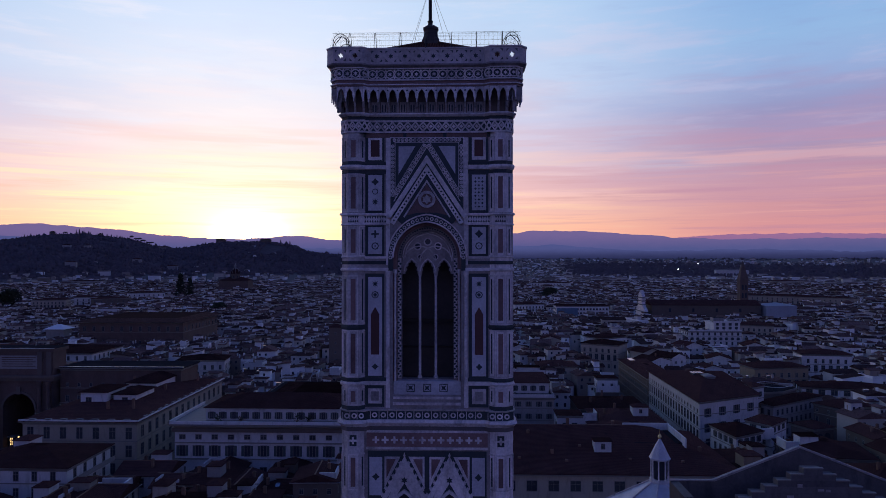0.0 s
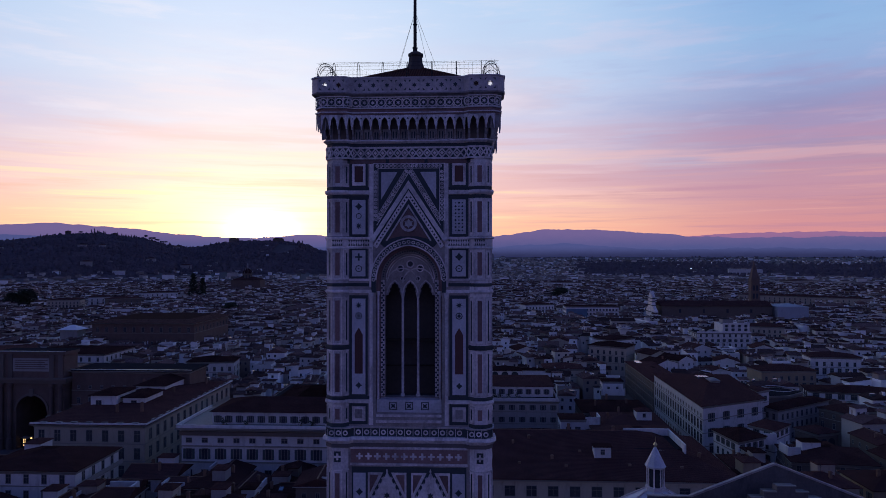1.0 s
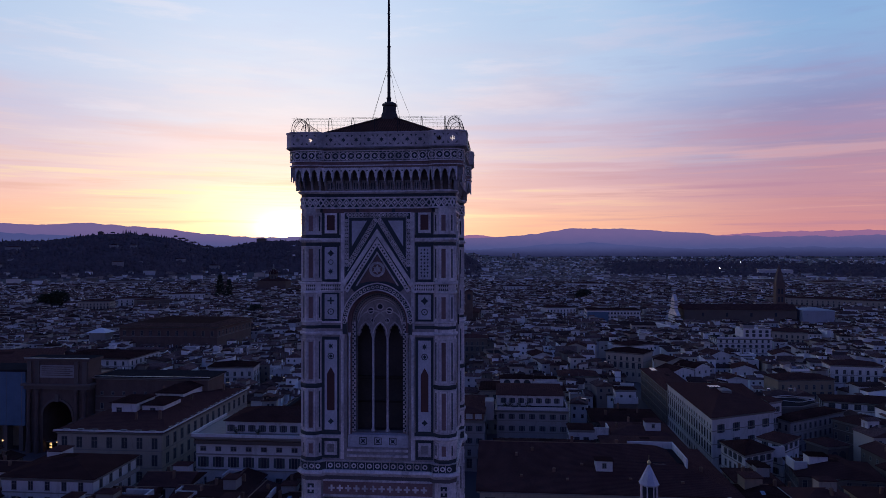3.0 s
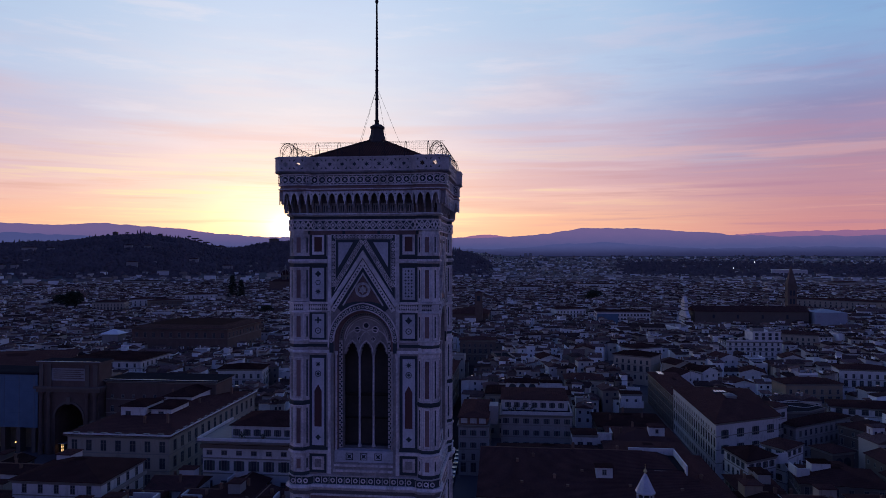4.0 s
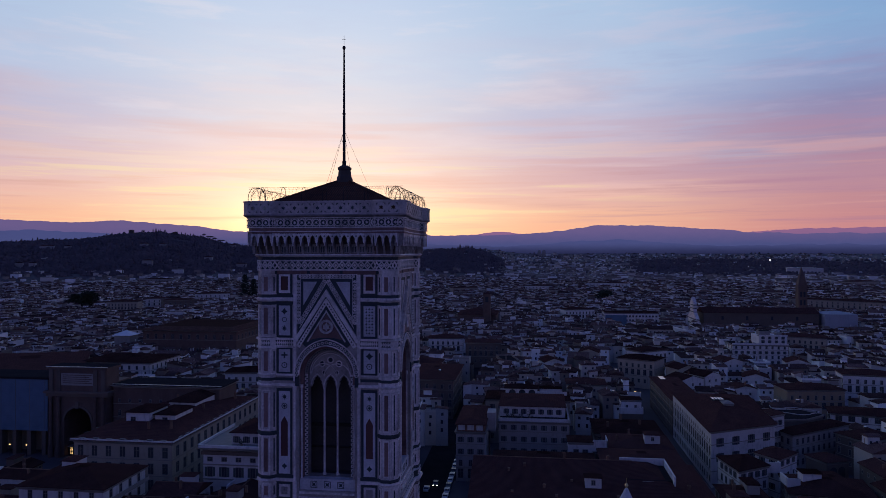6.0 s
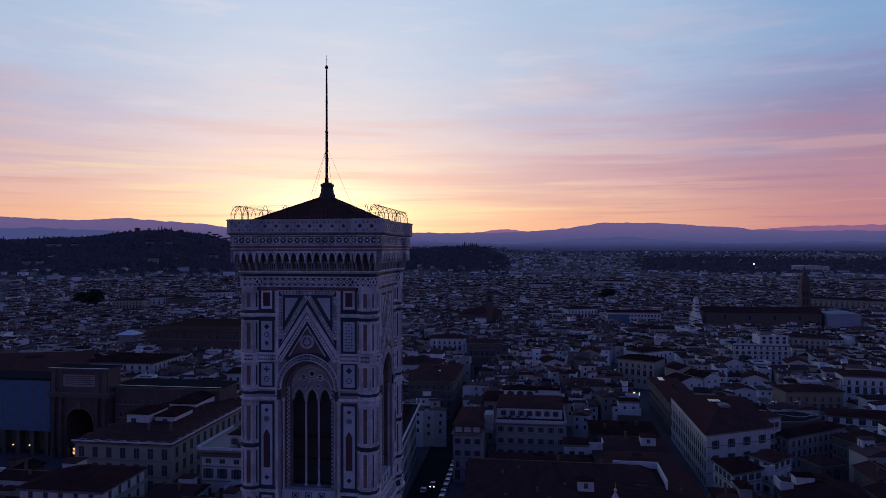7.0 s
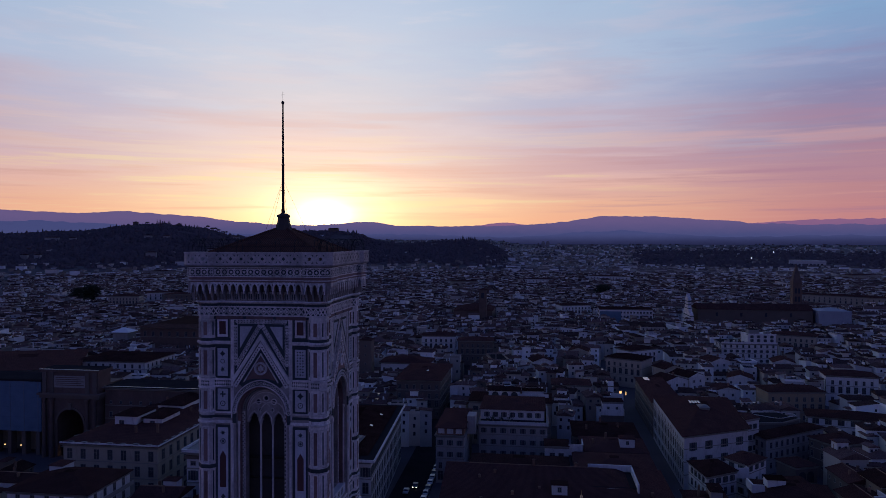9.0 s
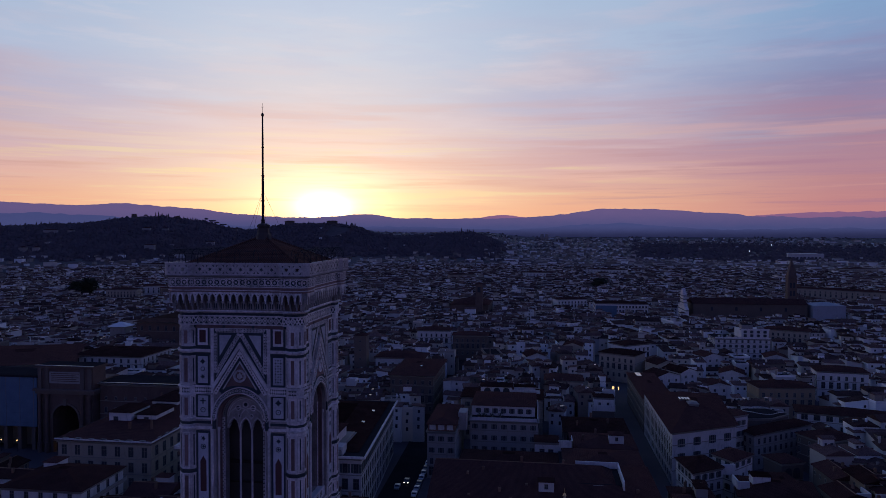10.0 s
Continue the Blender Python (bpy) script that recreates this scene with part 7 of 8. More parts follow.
def shed_roof(g, x0, y0, x1, y1, z, rise, over, slot):
    """A roof of one slope, high at the back."""
    a, b, c, d = x0 - over, y0 - over, x1 + over, y1 + over
    g.add([(a, b, z), (c, b, z), (c, d, z + rise), (a, d, z + rise), (a, b, z + 0.22), (c, b, z + 0.22), (c, d, z + rise + 0.22), (a, d, z + rise + 0.22)],
          [(3, 2, 1, 0), (4, 5, 6, 7), (0, 1, 5, 4), (1, 2, 6, 5), (2, 3, 7, 6), (3, 0, 4, 7)], slot)


def house_volume(g, x0, y0, x1, y1, h, wall, turn, near, rr):
    """One block of a house: walls, its own roof, and rows of windows on the sides towards the square."""
    w, d = x1 - x0, y1 - y0
    rise = min(w, d) * rr.uniform(0.15, 0.23)
    k = rr.random()
    if k < 0.55:
        hip_roof(g, x0, y0, x1, y1, h, rise, 0.45, True, 1)
        g.box(x0, y0, 0, x1, y1, h, wall)
        if w >= d:
            g.add([(x, yy, zz) for x in (x0, x1) for yy, zz in ((y0, h), (y1, h), ((y0 + y1) / 2, h + rise * 0.93))], [(0, 1, 2), (3, 4, 5)], wall)
        else:
            g.add([(xx, y, zz) for y in (y0, y1) for xx, zz in ((x0, h), (x1, h), ((x0 + x1) / 2, h + rise * 0.93))], [(0, 1, 2), (3, 4, 5)], wall)
    elif k < 0.75:
        hip_roof(g, x0, y0, x1, y1, h, rise, 0.5, False, 1)
        g.box(x0, y0, 0, x1, y1, h, wall)
    elif k < 0.92:
        shed_roof(g, x0, y0, x1, y1, h, rise * 1.1, 0.4, 1)
        g.loft([[(x0, y0, 0), (x1, y0, 0), (x1, y1, 0), (x0, y1, 0)], [(x0, y0, h), (x1, y0, h), (x1, y1, h + rise), (x0, y1, h + rise)]], True, wall)
    else:
        g.box(x0, y0, 0, x1, y1, h, wall)
        g.box(x0 + 0.3, y0 + 0.3, h, x1 - 0.3, y1 - 0.3, h + 0.05, 6)
        for a, b, c, e in ((x0, y0, x1, y0 + 0.25), (x0, y1 - 0.25, x1, y1), (x0, y0 + 0.25, x0 + 0.25, y1 - 0.25), (x1 - 0.25, y0 + 0.25, x1, y1 - 0.25)):
            g.box(a, b, h, c, e, h + 1.0, wall)
    if near:
        c, s = math.cos(radians(turn)), math.sin(radians(turn))
        for nx, ny, L in ((0, -1, w), (0, 1, w), (-1, 0, d), (1, 0, d)):
            if nx * s + ny * c > -0.25:
                continue
            n = max(1, int(L / 3.1))
            for fl in range(3 if h > 12.5 else 2):
                z = h - 2.5 - 3.3 * fl
                if rr.random() < 0.12:
                    continue
                for i in range(n):
                    if rr.random() < 0.16:
                        continue
                    t = -L / 2 + L * (i + 0.5) / n + rr.uniform(-0.25, 0.25)
                    a, b, e, f = 0.48, z, 1.55 if fl else 1.2, 0.04
                    if nx:
                        px, my = (x0 - f if nx < 0 else x1 + f), (y0 + y1) / 2 + t
                        q = [(px, my - a, b), (px, my + a, b), (px, my + a, b + e), (px, my - a, b + e)]
                    else:
                        py, mx = (y0 - f if ny < 0 else y1 + f), (x0 + x1) / 2 + t
                        q = [(mx - a, py, b), (mx + a, py, b), (mx + a, py, b + e), (mx - a, py, b + e)]
                    g.add(q, [(0, 1, 2, 3)], 2)
    return h + rise


def town(name, places, label, windows, roof=ROOF_FAR):
    """Many houses in one mesh: blocks of several heights, roofs, windows and roof clutter."""
    g = Geo()
    for x, y, w, d, h, turn in places:
        o = len(g.v)
        near = windows and y < 1050
        z0 = ground_height(x, y + 140) if math.hypot(x, y + 140) > 1500 else 0.0
        if not windows:
            z0 -= 2.0
        turn += rng.choice((0, 0, 90, 180, 270)) if windows else 0
        pick = lambda: rng.choice((0, 0, 0, 0, 5, 5, 3) if windows else (0, 0, 5, 5, 3))
        top = house_volume(g, -w / 2, -d / 2, w / 2, d / 2, h, pick(), turn, near, rng)
        if windows and rng.random() < 0.62:
            e, s2 = rng.uniform(0.35, 0.62) * w, rng.choice((-1, 1))
            h2, d2 = h + rng.uniform(-4.2, 1.8), d * rng.uniform(0.4, 0.85)
            x0 = w / 2 - e if s2 > 0 else -w / 2 - 0.7
            house_volume(g, x0, -d / 2 - 1.7, x0 + e + 0.7, -d / 2 - 1.7 + d2, h2, pick(), turn, near, rng)
        if windows and rng.random() < 0.4:
            # room raised over the roof
            a, b = rng.uniform(1.4, 2.6), rng.uniform(1.3, 2.4)
            cx, cy = rng.uniform(-0.28, 0.28) * w, rng.uniform(-0.28, 0.28) * d
            house_volume(g, cx - a, cy - b, cx + a, cy + b, top + rng.uniform(0.4, 1.9), pick(), turn, False, rng)
            if near:
                for u in (-0.5, 0.5):
                    g.add([(cx + a * u - 0.4, cy - b - 0.04, top - 0.6), (cx + a * u + 0.4, cy - b - 0.04, top - 0.6), (cx + a * u + 0.4, cy - b - 0.04, top + 0.3), (cx + a * u - 0.4, cy - b - 0.04, top + 0.3)], [(0, 1, 2, 3)], 2)
        for _ in range(rng.choice((0, 1, 1, 2, 3)) if near else 0):
            cx, cy, k = rng.uniform(-0.42, 0.42) * w, rng.uniform(-0.42, 0.42) * d, rng.uniform(0.22, 0.45)
            g.box(cx - k, cy - 0.28, h - 0.4, cx + k, cy + 0.28, top + rng.uniform(0.2, 1.1), rng.choice((0, 3, 5)))
        if rng.random() < (0.3 if windows else 0.1):
            u, yy, k = rng.uniform(-0.35, 0.35) * w, rng.uniform(-0.45, 0.1) * d, rng.uniform(0.4, 1.1)
            g.box(u - k, yy - 0.5, h - 0.2, u + k, yy + 0.5, top + 0.12, 4)
        if windows and rng.random() < 0.1:
            u, k = rng.uniform(-0.3, 0.3) * w, rng.uniform(1.0, 2.6)
            g.box(u - k, -d * 0.42, h - 0.5, u + k, -d * 0.38, top + 0.6, 0)
        if near and rng.random() < 0.18:
            # aerial on the ridge
            u = rng.uniform(-0.3, 0.3) * w
            g.box(u - 0.04, -0.04, h, u + 0.04, 0.04, top + 2.4, 3)
            g.box(u - 0.7, -0.03, top + 2.1, u + 0.7, 0.03, top + 2.16, 3)
        c, s = math.cos(radians(turn)), math.sin(radians(turn))
        g.v[o:] = [(x + a * c - b * s, y + a * s + b * c, z0 + q) for a, b, q in g.v[o:]]
    me = bpy.data.meshes.new(name)
    me.from_pydata(g.v, [], g.f)
    for m in (WALL_FAR[0], roof, GLASS, WALL_FAR[1], SKYLIGHT, WALL_FAR[2], PAVING):
        me.materials.append(m)
    me.polygons.foreach_set("material_index", g.m)
    tagged(new(name, me), label, "houses", kind="stuff")


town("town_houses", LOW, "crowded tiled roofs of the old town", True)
FAR = []
d = 1500.0
while d < 4300:
    step_ = (14.5 if d < 2100 else 16.5) + (d - 1500) * 0.012
    az = -46.0
    while az < 40:
        dd = d + hr.uniform(-1.2, 1.2) * step_
        x, yy = dd * math.sin(radians(az)), dd * math.cos(radians(az)) - 140
        slope = ground_height(x * 1.02, (yy + 140) * 1.02) - ground_height(x, yy + 140)
        dens = (0.95 if dd < 2100 else 0.78) + 0.7 * noise.noise((x * 0.0022, yy * 0.0022, 5.0)) - 0.3 * max(0.0, (dd - 2600) / 1700)
        if az < -1.5 and 1600 < dd < 3300:
            up = ground_height(x, yy + 140) - 62.0 * ((dd - 1500) / 3000) ** 1.25
            dens = 0.85 if up < 14 else (0.3 if up < 26 and noise.noise((x * 0.004, yy * 0.004, 9.0)) > -0.15 else 0.02 if dd < 2300 else 0.0)
        if az > 8.5 + 2 * noise.noise((dd * 0.01, 0, 0)) and 2230 < dd < 3350 + 300 * noise.noise((az * 0.3, 7, 0)):
            dens = 0.1 if noise.noise((x * 0.004, yy * 0.004, 3.0)) > 0.1 else 0.02
        if hr.random() < dens:
            big = hr.random() < 0.06 and dens > 0.1
            FAR.append((x, yy, hr.uniform(6, 11.5) * (2.6 if big else 1), hr.uniform(7, 11), hr.uniform(5.5, 9.0) + (4 if big else 0), hr.uniform(-25, 25)))
        az += math.degrees(step_ * hr.uniform(0.6, 1.5) / d)
    d += step_
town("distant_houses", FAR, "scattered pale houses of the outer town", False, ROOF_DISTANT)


# villas on the hills
VILLAS = [(-30.2, 2375, 14, 10, 9), (-27.2, 2380, 12, 10, 6), (-18.9, 2385, 30, 12, 9), (-15.6, 2385, 34, 12, 9), (-23.0, 2300, 18, 11, 7), (-35.5, 2180, 34, 12, 7), (-34.2, 2170, 16, 12, 6), (-29.2, 2120, 20, 12, 6), (-27.9, 2110, 16, 12, 6),
          (-24.6, 1990, 22, 10, 6), (-22.2, 1990, 26, 10, 6), (-37.0, 1950, 16, 12, 8), (-36.2, 1945, 14, 12, 8), (-28.8, 1890, 24, 12, 9), (-7.6, 2280, 14, 11, 6)]
for az, d, w_, d_, h_ in VILLAS:
    x_, y_ = d * math.sin(radians(az)), d * math.cos(radians(az)) - 140
    vl = thing("villa", "pale plastered villa with tiled roof on the wooded hill", "house", Matrix.Translation((x_, y_, ground_height(x_, y_ + 140) + (5 if d > 2350 else 3))) @ pose(0, 0, 0, 0, 0, -az * 0.6), group="hill villas")
    part("wall", Geo().box(-w_ / 2, -d_ / 2, -12, w_ / 2, d_ / 2, h_), STONE if d > 2350 else ASHEN, vl)
    part("roof", hip_roof(Geo(), -w_ / 2, -d_ / 2, w_ / 2, d_ / 2, h_, 2.4, 0.8), ROOF, vl)


# far landmarks of the plain
hall = thing("white_hall", "large white hall with low roof far off among trees", "building", Matrix.Translation((792, 2032, 12)) @ pose(0, 0, 0, 0, 0, -14))
part("wall", Geo().box(-46, -18, -6, 46, 18, 17), PALE, hall)
part("roof", Geo().box(-47, -19, 17, 30, 19, 18.2).box(30, -19, 12, 47, 19, 13), ZINC, hall)
for i in range(9):
    part("window", Geo().box(-42 + 9.4 * i, -18.1, 3, -37 + 9.4 * i, -17.98, 8), GLASS, hall)
for x_, y_, w_ in ((800, 1822, 46), (868, 1836, 40), (640, 1700, 34)):
    sh = thing("flat_shed", "long low shed with pale flat roof", "building", Matrix.Translation((x_, y_, 4)) @ pose(0, 0, 0, 0, 0, -20), group="sheds of the plain")
    part("wall", Geo().box(-w_, -9, -6, w_, 9, 9), ASHEN, sh)
    part("roof", Geo().box(-w_ - 1, -10, 9, w_ + 1, 10, 9.8), ZINC, sh)
stn = thing("station_hall", "low modern hall with glazed roof strips and lit front", "building", Matrix.Translation((352, 640, 0)) @ pose(0, 0, 0, 0, 0, -24))
part("wall", Geo().box(-22, -14, 0, 22, 14, 9), STONE, stn)
part("roof", Geo().box(-23, -15, 9, 23, 15, 9.6), PAVING, stn)
for i in range(3):
    part("roof_glazing", Geo().box(-22 + 15 * i, -14, 9.6, -16 + 15 * i, 14, 10.0), SKYLIGHT, stn)
part("lit_front", Geo().box(6, -14.1, 4.6, 20, -13.98, 6.2), LAMP_COOL, stn, "band of cool lit windows")
for x_ in (58.0, 84.0):
    tb = thing("apartment_tower", "tall dark apartment tower far off in the haze", "building", Matrix.Translation((x_, 3905, 50)), group="far apartment towers")
    part("wall", Geo().box(-9, -9, -8, 9, 9, 30), ASHEN, tb)
    part("roof_room", Geo().box(-4, -4, 30, 4, 4, 33), ASHEN, tb)


# ---- trees of the hills and gardens ----
def clump(g, x, y, z, r, h, kind, rr):
    n = 5
    if kind == "cypress":
        prof = [(0.25, 0.0), (0.9, 0.15), (1.0, 0.35), (0.7, 0.7), (0.05, 1.0)]
        g.loft([[(x + r * 0.32 * p * math.cos(6.283 * i / n) * rr.uniform(0.75, 1.2), y + r * 0.32 * p * math.sin(6.283 * i / n) * rr.uniform(0.75, 1.2), z + h * 1.7 * q * rr.uniform(0.95, 1.03)) for i in range(n)] for p, q in prof])
    elif kind == "pine":
        # stone pine: bare stem under a flat umbrella
        g.loft([[(x + q * math.cos(6.283 * i / n), y + q * math.sin(6.283 * i / n), z + h * k) for i in range(n)] for q, k in ((0.7, 0.0), (0.5, 1.25))])
        for _ in range(4):
            ox, oy, k = rr.uniform(-0.7, 0.7) * r, rr.uniform(-0.7, 0.7) * r, rr.uniform(0.5, 0.8)
            g.loft([[(x + ox + r * k * p * math.cos(6.283 * i / 7), y + oy + r * k * p * math.sin(6.283 * i / 7), z + h * (1.1 + 0.42 * q) * rr.uniform(0.97, 1.03)) for i in range(7)] for p, q in ((0.3, 0.0), (1.0, 0.3), (0.85, 0.65), (0.3, 0.95))])
    else:
        k = rr.uniform(0.75, 1.0)
        prof = [(0.95, -0.1), (1.0, 0.35), (0.72, 0.75), (0.2, 1.0)]
        g.loft([[(x + r * k * p * math.cos(6.283 * i / n + x) * rr.uniform(0.75, 1.2), y + r * k * p * math.sin(6.283 * i / n + x) * rr.uniform(0.75, 1.2), z + h * k * q * rr.uniform(0.85, 1.1)) for i in range(n)] for p, q in prof])


def woods(name, spots, label):
    g = Geo()
    rr = random.Random(21)
    for x, y, kind, size in spots:
        z = ground_height(x, y + 140) if math.hypot(x, y + 140) > 1500 else 0.0
        clump(g, x, y, z - 1, rr.uniform(5, 9) * size, rr.uniform(6, 11) * size, kind, rr)
    me = bpy.data.meshes.new(name)
    me.from_pydata(g.v, [], g.f)
    me.materials.append(LEAF)
    me.polygons.foreach_set("use_smooth", [True] * len(me.polygons))
    tagged(new(name, me), label, "trees", kind="stuff")


spots = []
for _ in range(24000):
    az, d = hr.uniform(-46, -1.0), hr.uniform(1680, 2470)
    x, y = d * math.sin(radians(az)), d * math.cos(radians(az)) - 140
    glade = noise.noise((x * 0.006, y * 0.004, 6.0))
    up = ground_height(x, y + 140) - 62.0 * max(0.0, (d - 1500) / 3000) ** 1.25
    if up > 17 + 14 * hr.random() and (glade < 0.6 or up < 40):
        spots.append((x, y, "cypress" if hr.random() < 0.05 else "broad", hr.uniform(0.55, 1.0)))
for _ in range(420):
    az, d = hr.uniform(-46, -2.6), hr.uniform(2330, 2440)
    tall = noise.noise((az * 0.9, 5.0, 0.0)) > 0.1 and az < -23.5
    spots.append((d * math.sin(radians(az)), d * math.cos(radians(az)) - 140, "cypress" if hr.random() < (0.5 if tall else 0.06) else "broad", hr.choice((0.9, 1.0, 1.25))))
for az in (-25.2, -24.7, -24.3, -23.9, -29.4):
    spots.append((2380 * math.sin(radians(az)), 2380 * math.cos(radians(az)) - 140, "pine", 1.35))
for i in range(9):
    az = -5.6 + 0.16 * i
    spots.append((2390 * math.sin(radians(az)), 2390 * math.cos(radians(az)) - 140, "cypress", hr.uniform(0.9, 1.4)))
woods("hill_trees", spots, "dark trees and cypresses on the wooded hills")
spots = []
for _ in range(7500):
    az, d = hr.uniform(-45, 38), 900 + 3650 * hr.random() ** 0.75
    x, y = d * math.sin(radians(az)), d * math.cos(radians(az)) - 140
    if noise.noise((x * 0.0016, y * 0.006, 8.0)) > 0.2 - 0.12 * (d > 2200):
        spots.append((x, y, "broad", 1.0))
for a0, a1, d0, d1, count, size in ((8, 32, 2150, 3500, 2800, 1.2), (10.5, 19, 1130, 1330, 150, 0.9), (-4, 4, 1850, 2010, 260, 0.9), (20, 26, 1500, 1800, 160, 1.0), (-30, -18, 1560, 1700, 260, 1.0)):
    for _ in range(count):
        az, d = hr.uniform(a0, a1), hr.uniform(d0, d1) + 120 * noise.noise((hr.random() * 0.1, a0, 0))
        x, y = d * math.sin(radians(az)), d * math.cos(radians(az)) - 140
        if noise.noise((x * 0.002, y * 0.005, 11.0)) > -0.28:
            spots.append((x, y, "broad", size))
woods("plain_trees", spots, "dark belts of trees across the plain")

def tree(x, y, h, r, label, seed, slim=False):
    """A trunk with limbs and a crown of many small leaf clumps."""
    rr = random.Random(seed)
    t = thing("tree", label, "tree", Matrix.Translation((x, y, 0)))
    part("trunk", Geo().tube([(0, 0, 0), (0.1, 0.05, h * 0.3), (0.0, 0.1, h * 0.75)], [0.05 * r + 0.2, 0.04 * r + 0.14, 0.05], 8), BARK, t)
    for i in range(5):
        a = 6.283 * i / 5
        part("limb", Geo().tube([(0, 0, h * (0.25 + 0.08 * i)), (r * 0.45 * math.cos(a), r * 0.45 * math.sin(a), h * (0.45 + 0.09 * i))], [0.12, 0.04], 5), BARK, t)
    g = Geo()
    for _ in range(700):
        a, q = rr.uniform(0, 6.283), rr.random() ** 0.6
        z = rr.uniform(0.12, 1.0) if slim else rr.uniform(0.3, 1.0)
        wd = (1.1 - z) ** 0.6 if slim else math.sqrt(max(0.05, 1 - ((z - 0.62) / 0.42) ** 2))
        k = rr.uniform(0.35, 0.7) * (r / 4 + 0.4)
        cx, cy, cz = r * q * wd * math.cos(a), r * q * wd * math.sin(a), h * z
        pts = [Vector((rr.uniform(-1, 1), rr.uniform(-1, 1), rr.uniform(-0.8, 0.8))) * k for _ in range(5)]
        g.add([(cx + p.x, cy + p.y, cz + p.z) for p in pts], [(0, 1, 2), (0, 2, 3), (1, 3, 4), (2, 4, 0)])
    part("crown", g, LEAF_NEAR, t)


LEAF_NEAR = surface("evergreen_leaf", (0.035, 0.045, 0.026), 0.8, 0.4, 1.0, 0.0, spread=0.7, by_island=True)
for i, (x, yy, h_, r_) in enumerate(((-403, 912, 44, 9), (-388, 908, 38, 8), (-520, 716, 30, 12), (-540, 722, 26, 10), (120, 905, 24, 12), (-250, 640, 20, 9))):
    tree(x, yy, h_, r_, "tall dark evergreen rising over the roofs" if i < 2 else "broad dark tree between the houses", 40 + i, i < 2)
for i, (x, yy, zz, r_) in enumerate(((-62, 114.6, 22.7, 1.2), (-56, 114.8, 22.7, 0.9), (-41, 114.8, 22.7, 1.5), (-38, 115, 22.7, 1.0), (14, 180, 17.6, 1.3), (17, 179.5, 17.6, 1.0), (20, 180.5, 17.6, 1.4), (12, 179, 17.6, 0.8))):
    rr = random.Random(90 + i)
    b_ = thing("potted_shrub", "dark shrub in a pot on a roof terrace", "shrub", Matrix.Translation((x, yy, zz)), group="terrace shrubs")
    part("pot", Geo().lathe(0, 0, [(0.25, 0), (0.35, 0.5), (0.4, 0.55), (0.32, 0.55)], 10), BRICK, b_)
    g = Geo()
    for _ in range(70):
        k = rr.uniform(0.12, 0.3)
        v_ = Vector((rr.gauss(0, 0.4), rr.gauss(0, 0.4), abs(rr.gauss(0.6, 0.4)))) * r_
        pts = [v_ + Vector((rr.uniform(-1, 1), rr.uniform(-1, 1), rr.uniform(-1, 1))) * k for _ in range(4)]
        g.add([(p.x, p.y, p.z + 0.5) for p in pts], [(0, 1, 2), (1, 2, 3), (0, 2, 3)])
    part("leaves", g, LEAF_NEAR, b_)

# ---- street: parked cars, lamps ----
tagged(new("road", Geo().add([(-17.5, 60, 0.01), (-5.5, 60, 0.01), (-8, 420, 0.01), (-22, 420, 0.01)], [(0, 1, 2, 3)]).mesh("road", PAVING)), "dark paved street", "road", kind="structure")
tagged(new("pavement", Geo().add([(-130, -60, 0.004), (140, -60, 0.004), (140, 135, 0.004), (-130, 135, 0.004)], [(0, 1, 2, 3)]).mesh("pavement", PAVING)), "stone paved cathedral square", "pavement", kind="structure")


def car(paint, label):
    t = thing("car", label, "car", group="parked cars")
    prof = [(-2.1, 0.35), (-2.1, 0.8), (-1.3, 0.95), (-0.7, 1.42), (0.9, 1.45), (1.7, 0.98), (2.1, 0.85), (2.15, 0.35)]
    g = Geo()
    g.loft([[(-0.85 * k, y, z) for y, z in prof] for k in (1,)] + [[(0.85, y, z) for y, z in prof]])
    part("body", g, paint, t)
    part("windscreen", Geo().add([(-0.75, -1.25, 1.0), (0.75, -1.25, 1.0), (0.7, -0.75, 1.4), (-0.7, -0.75, 1.4)], [(0, 1, 2, 3)]), GLASS, t)
    for x in (-0.8, 0.8):
        for y in (-1.35, 1.35):
            part("wheel", Geo().loft([[(x + s * 0.1, y + 0.33 * math.cos(6.283 * i / 10), 0.33 + 0.33 * math.sin(6.283 * i / 10)) for i in range(10)] for s in (-1, 1)]), RUBBER, t)
    return t


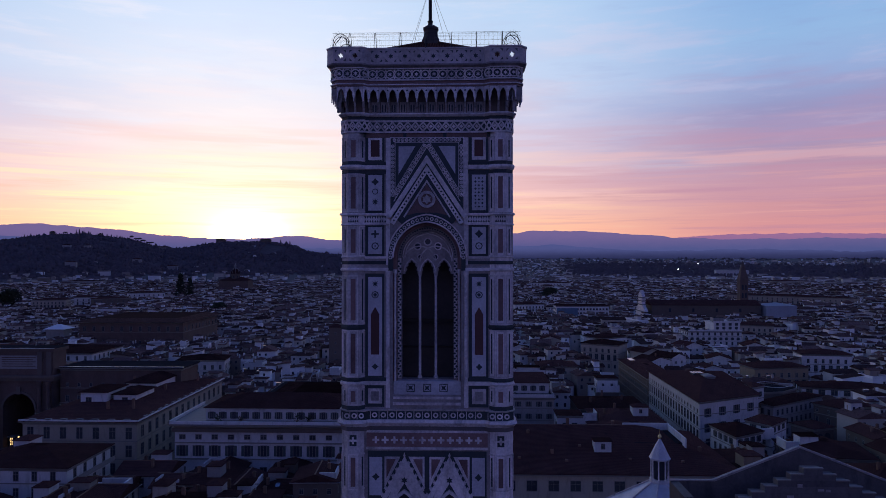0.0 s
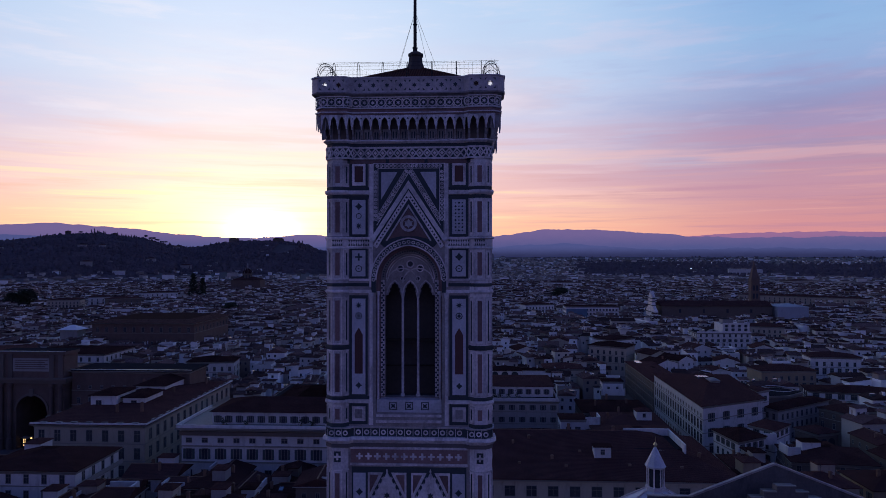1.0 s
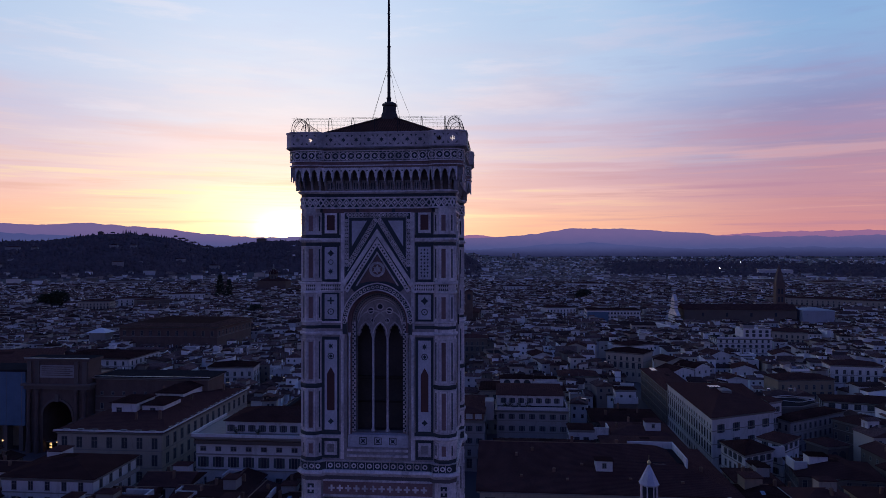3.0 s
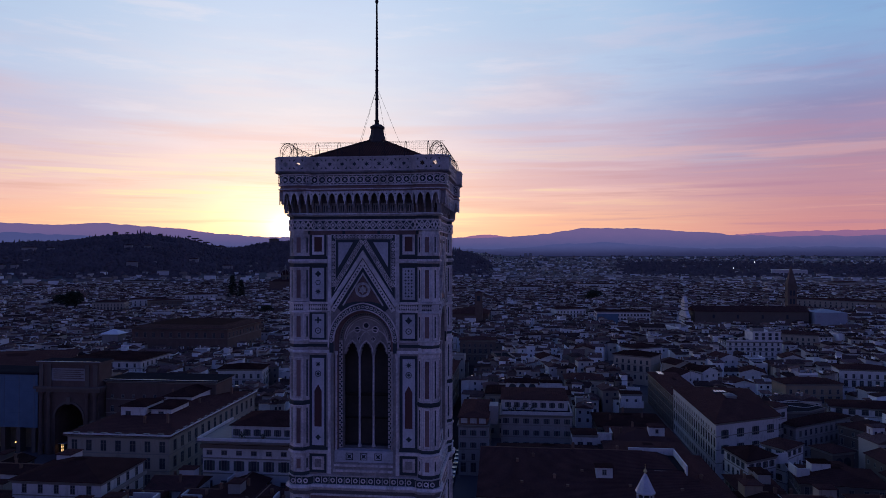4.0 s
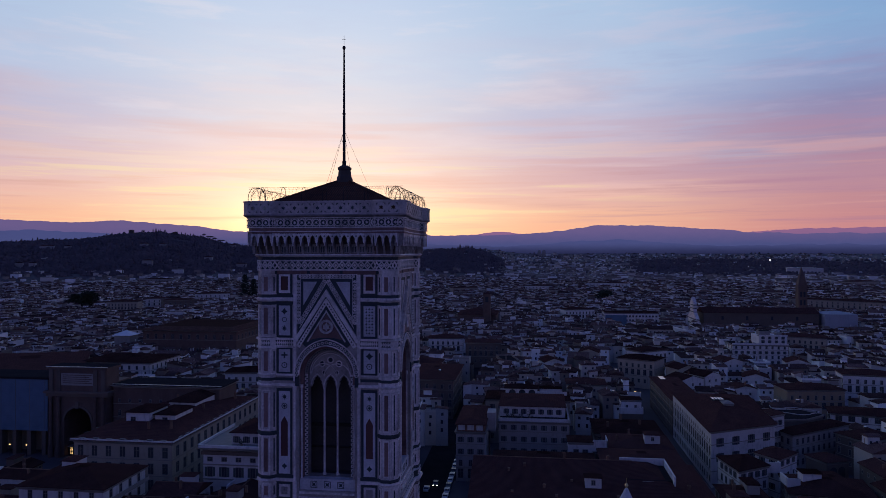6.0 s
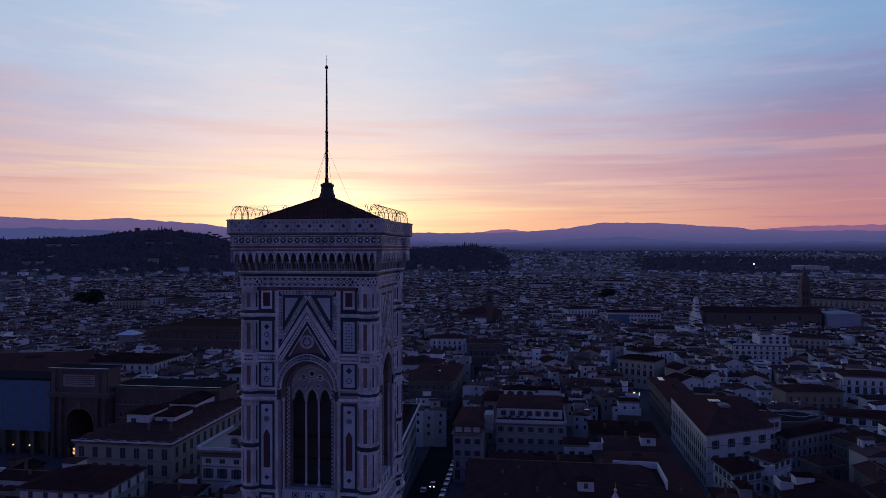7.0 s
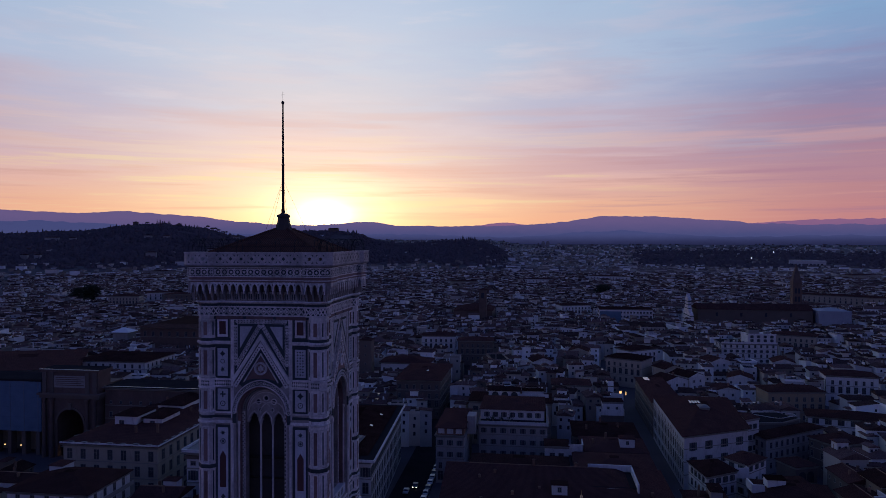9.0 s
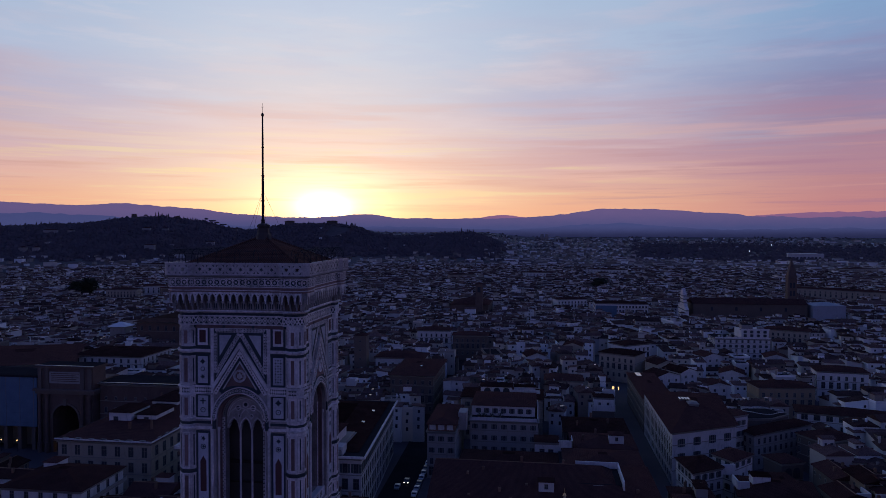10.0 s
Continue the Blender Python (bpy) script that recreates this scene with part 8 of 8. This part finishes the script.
first = [car(CAR_PAINT[0], "small white car parked along the street"), car(CAR_PAINT[1], "silver car parked along the street"), car(CAR_PAINT[2], "dark car parked along the street")]
spots_ = [(-6.6, 144 + 5.2 * i) for i in range(9)] + [(-13.5, 150.0)]
for i, (x, y) in enumerate(spots_):
    at = Matrix.Translation((x - (y - 144) * 0.01, y, 0.02))
    if i < 3:
        first[i].matrix_basis = at
    else:
        copy_thing(first[i % 3 if i < 9 else 1], at)
lit = thing("lit_car", "dark car with headlights on in the street", "car", Matrix.Translation((-11.3, 155.8, 0.02)))
part("body", Geo().loft([[(s * 0.85, y, z) for y, z in [(-2.1, 0.35), (-2.1, 0.8), (-1.3, 0.95), (-0.7, 1.42), (0.9, 1.45), (1.7, 0.98), (2.1, 0.35)]] for s in (-1, 1)]), CAR_PAINT[2], lit)
for x in (-0.65, 0.65):
    part("headlight", Geo().lathe(x, -2.12, [(0.02, 0.5), (0.13, 0.56), (0.16, 0.65), (0.13, 0.74), (0.02, 0.8)], 8), LAMP_WHITE, lit, "bright headlight")


def lamp(x, y, z, r, mat, label):
    t = thing("street_lamp", label, "street lamp", Matrix.Translation((x, y, 0)), group="street lamps")
    part("post", Geo().lathe(0, 0, [(0.09, 0), (0.06, z - r)], 6), IRON, t)
    part("bulb", Geo().lathe(0, 0, [(0.1 * r, z - r), (0.8 * r, z - 0.6 * r), (r, z), (0.7 * r, z + 0.7 * r), (0.1 * r, z + r)], 8), mat, t)


for x, y in ((-150.5, 168), (-146, 176), (-172, 168.5), (-179, 168.5)):
    lamp(x, y, 4.5, 0.3, LAMP_WARM, "lit street lamp by the arcade")
for x, y, z in ((900, 2660, 44), (755, 2430, 26)):
    lamp(x, y, z, 1.4, LAMP_FAR, "bright floodlight far off in the plain")
kiosk = thing("lit_kiosk", "small lit kiosk under the stone arch", "kiosk", Matrix.Translation((-155.6, 172, 0)))
part("body", Geo().box(-1.3, 0, 0, 1.3, 2.2, 3.4), IRON, kiosk)
for i in range(2):
    for j in range(5):
        part("lit_pane", Geo().box(-0.5 + 0.55 * i, -0.06, 0.6 + 0.55 * j, -0.2 + 0.55 * i, 0, 0.9 + 0.55 * j), LAMP_WARM, kiosk)
part("roof", Geo().box(-1.6, -0.4, 3.4, 1.6, 2.5, 3.6), ZINC, kiosk)
shop = thing("shop_window", "warm lit shop window in a dark street", "window", Matrix.Translation((74.2, 299, 0)))
part("pane", Geo().box(-0.6, -0.1, 3.0, 0.6, 0, 5.2), LAMP_WARM, shop)
part("pane", Geo().box(2.6, -0.1, 3.2, 3.0, 0, 5.0), LAMP_WARM, shop)
part("frame", Geo().box(-1.2, -0.05, 0.0, 1.2, 0.1, 3.0).box(-1.2, -0.12, 5.2, 1.2, 0.1, 5.5), TRIM, shop)
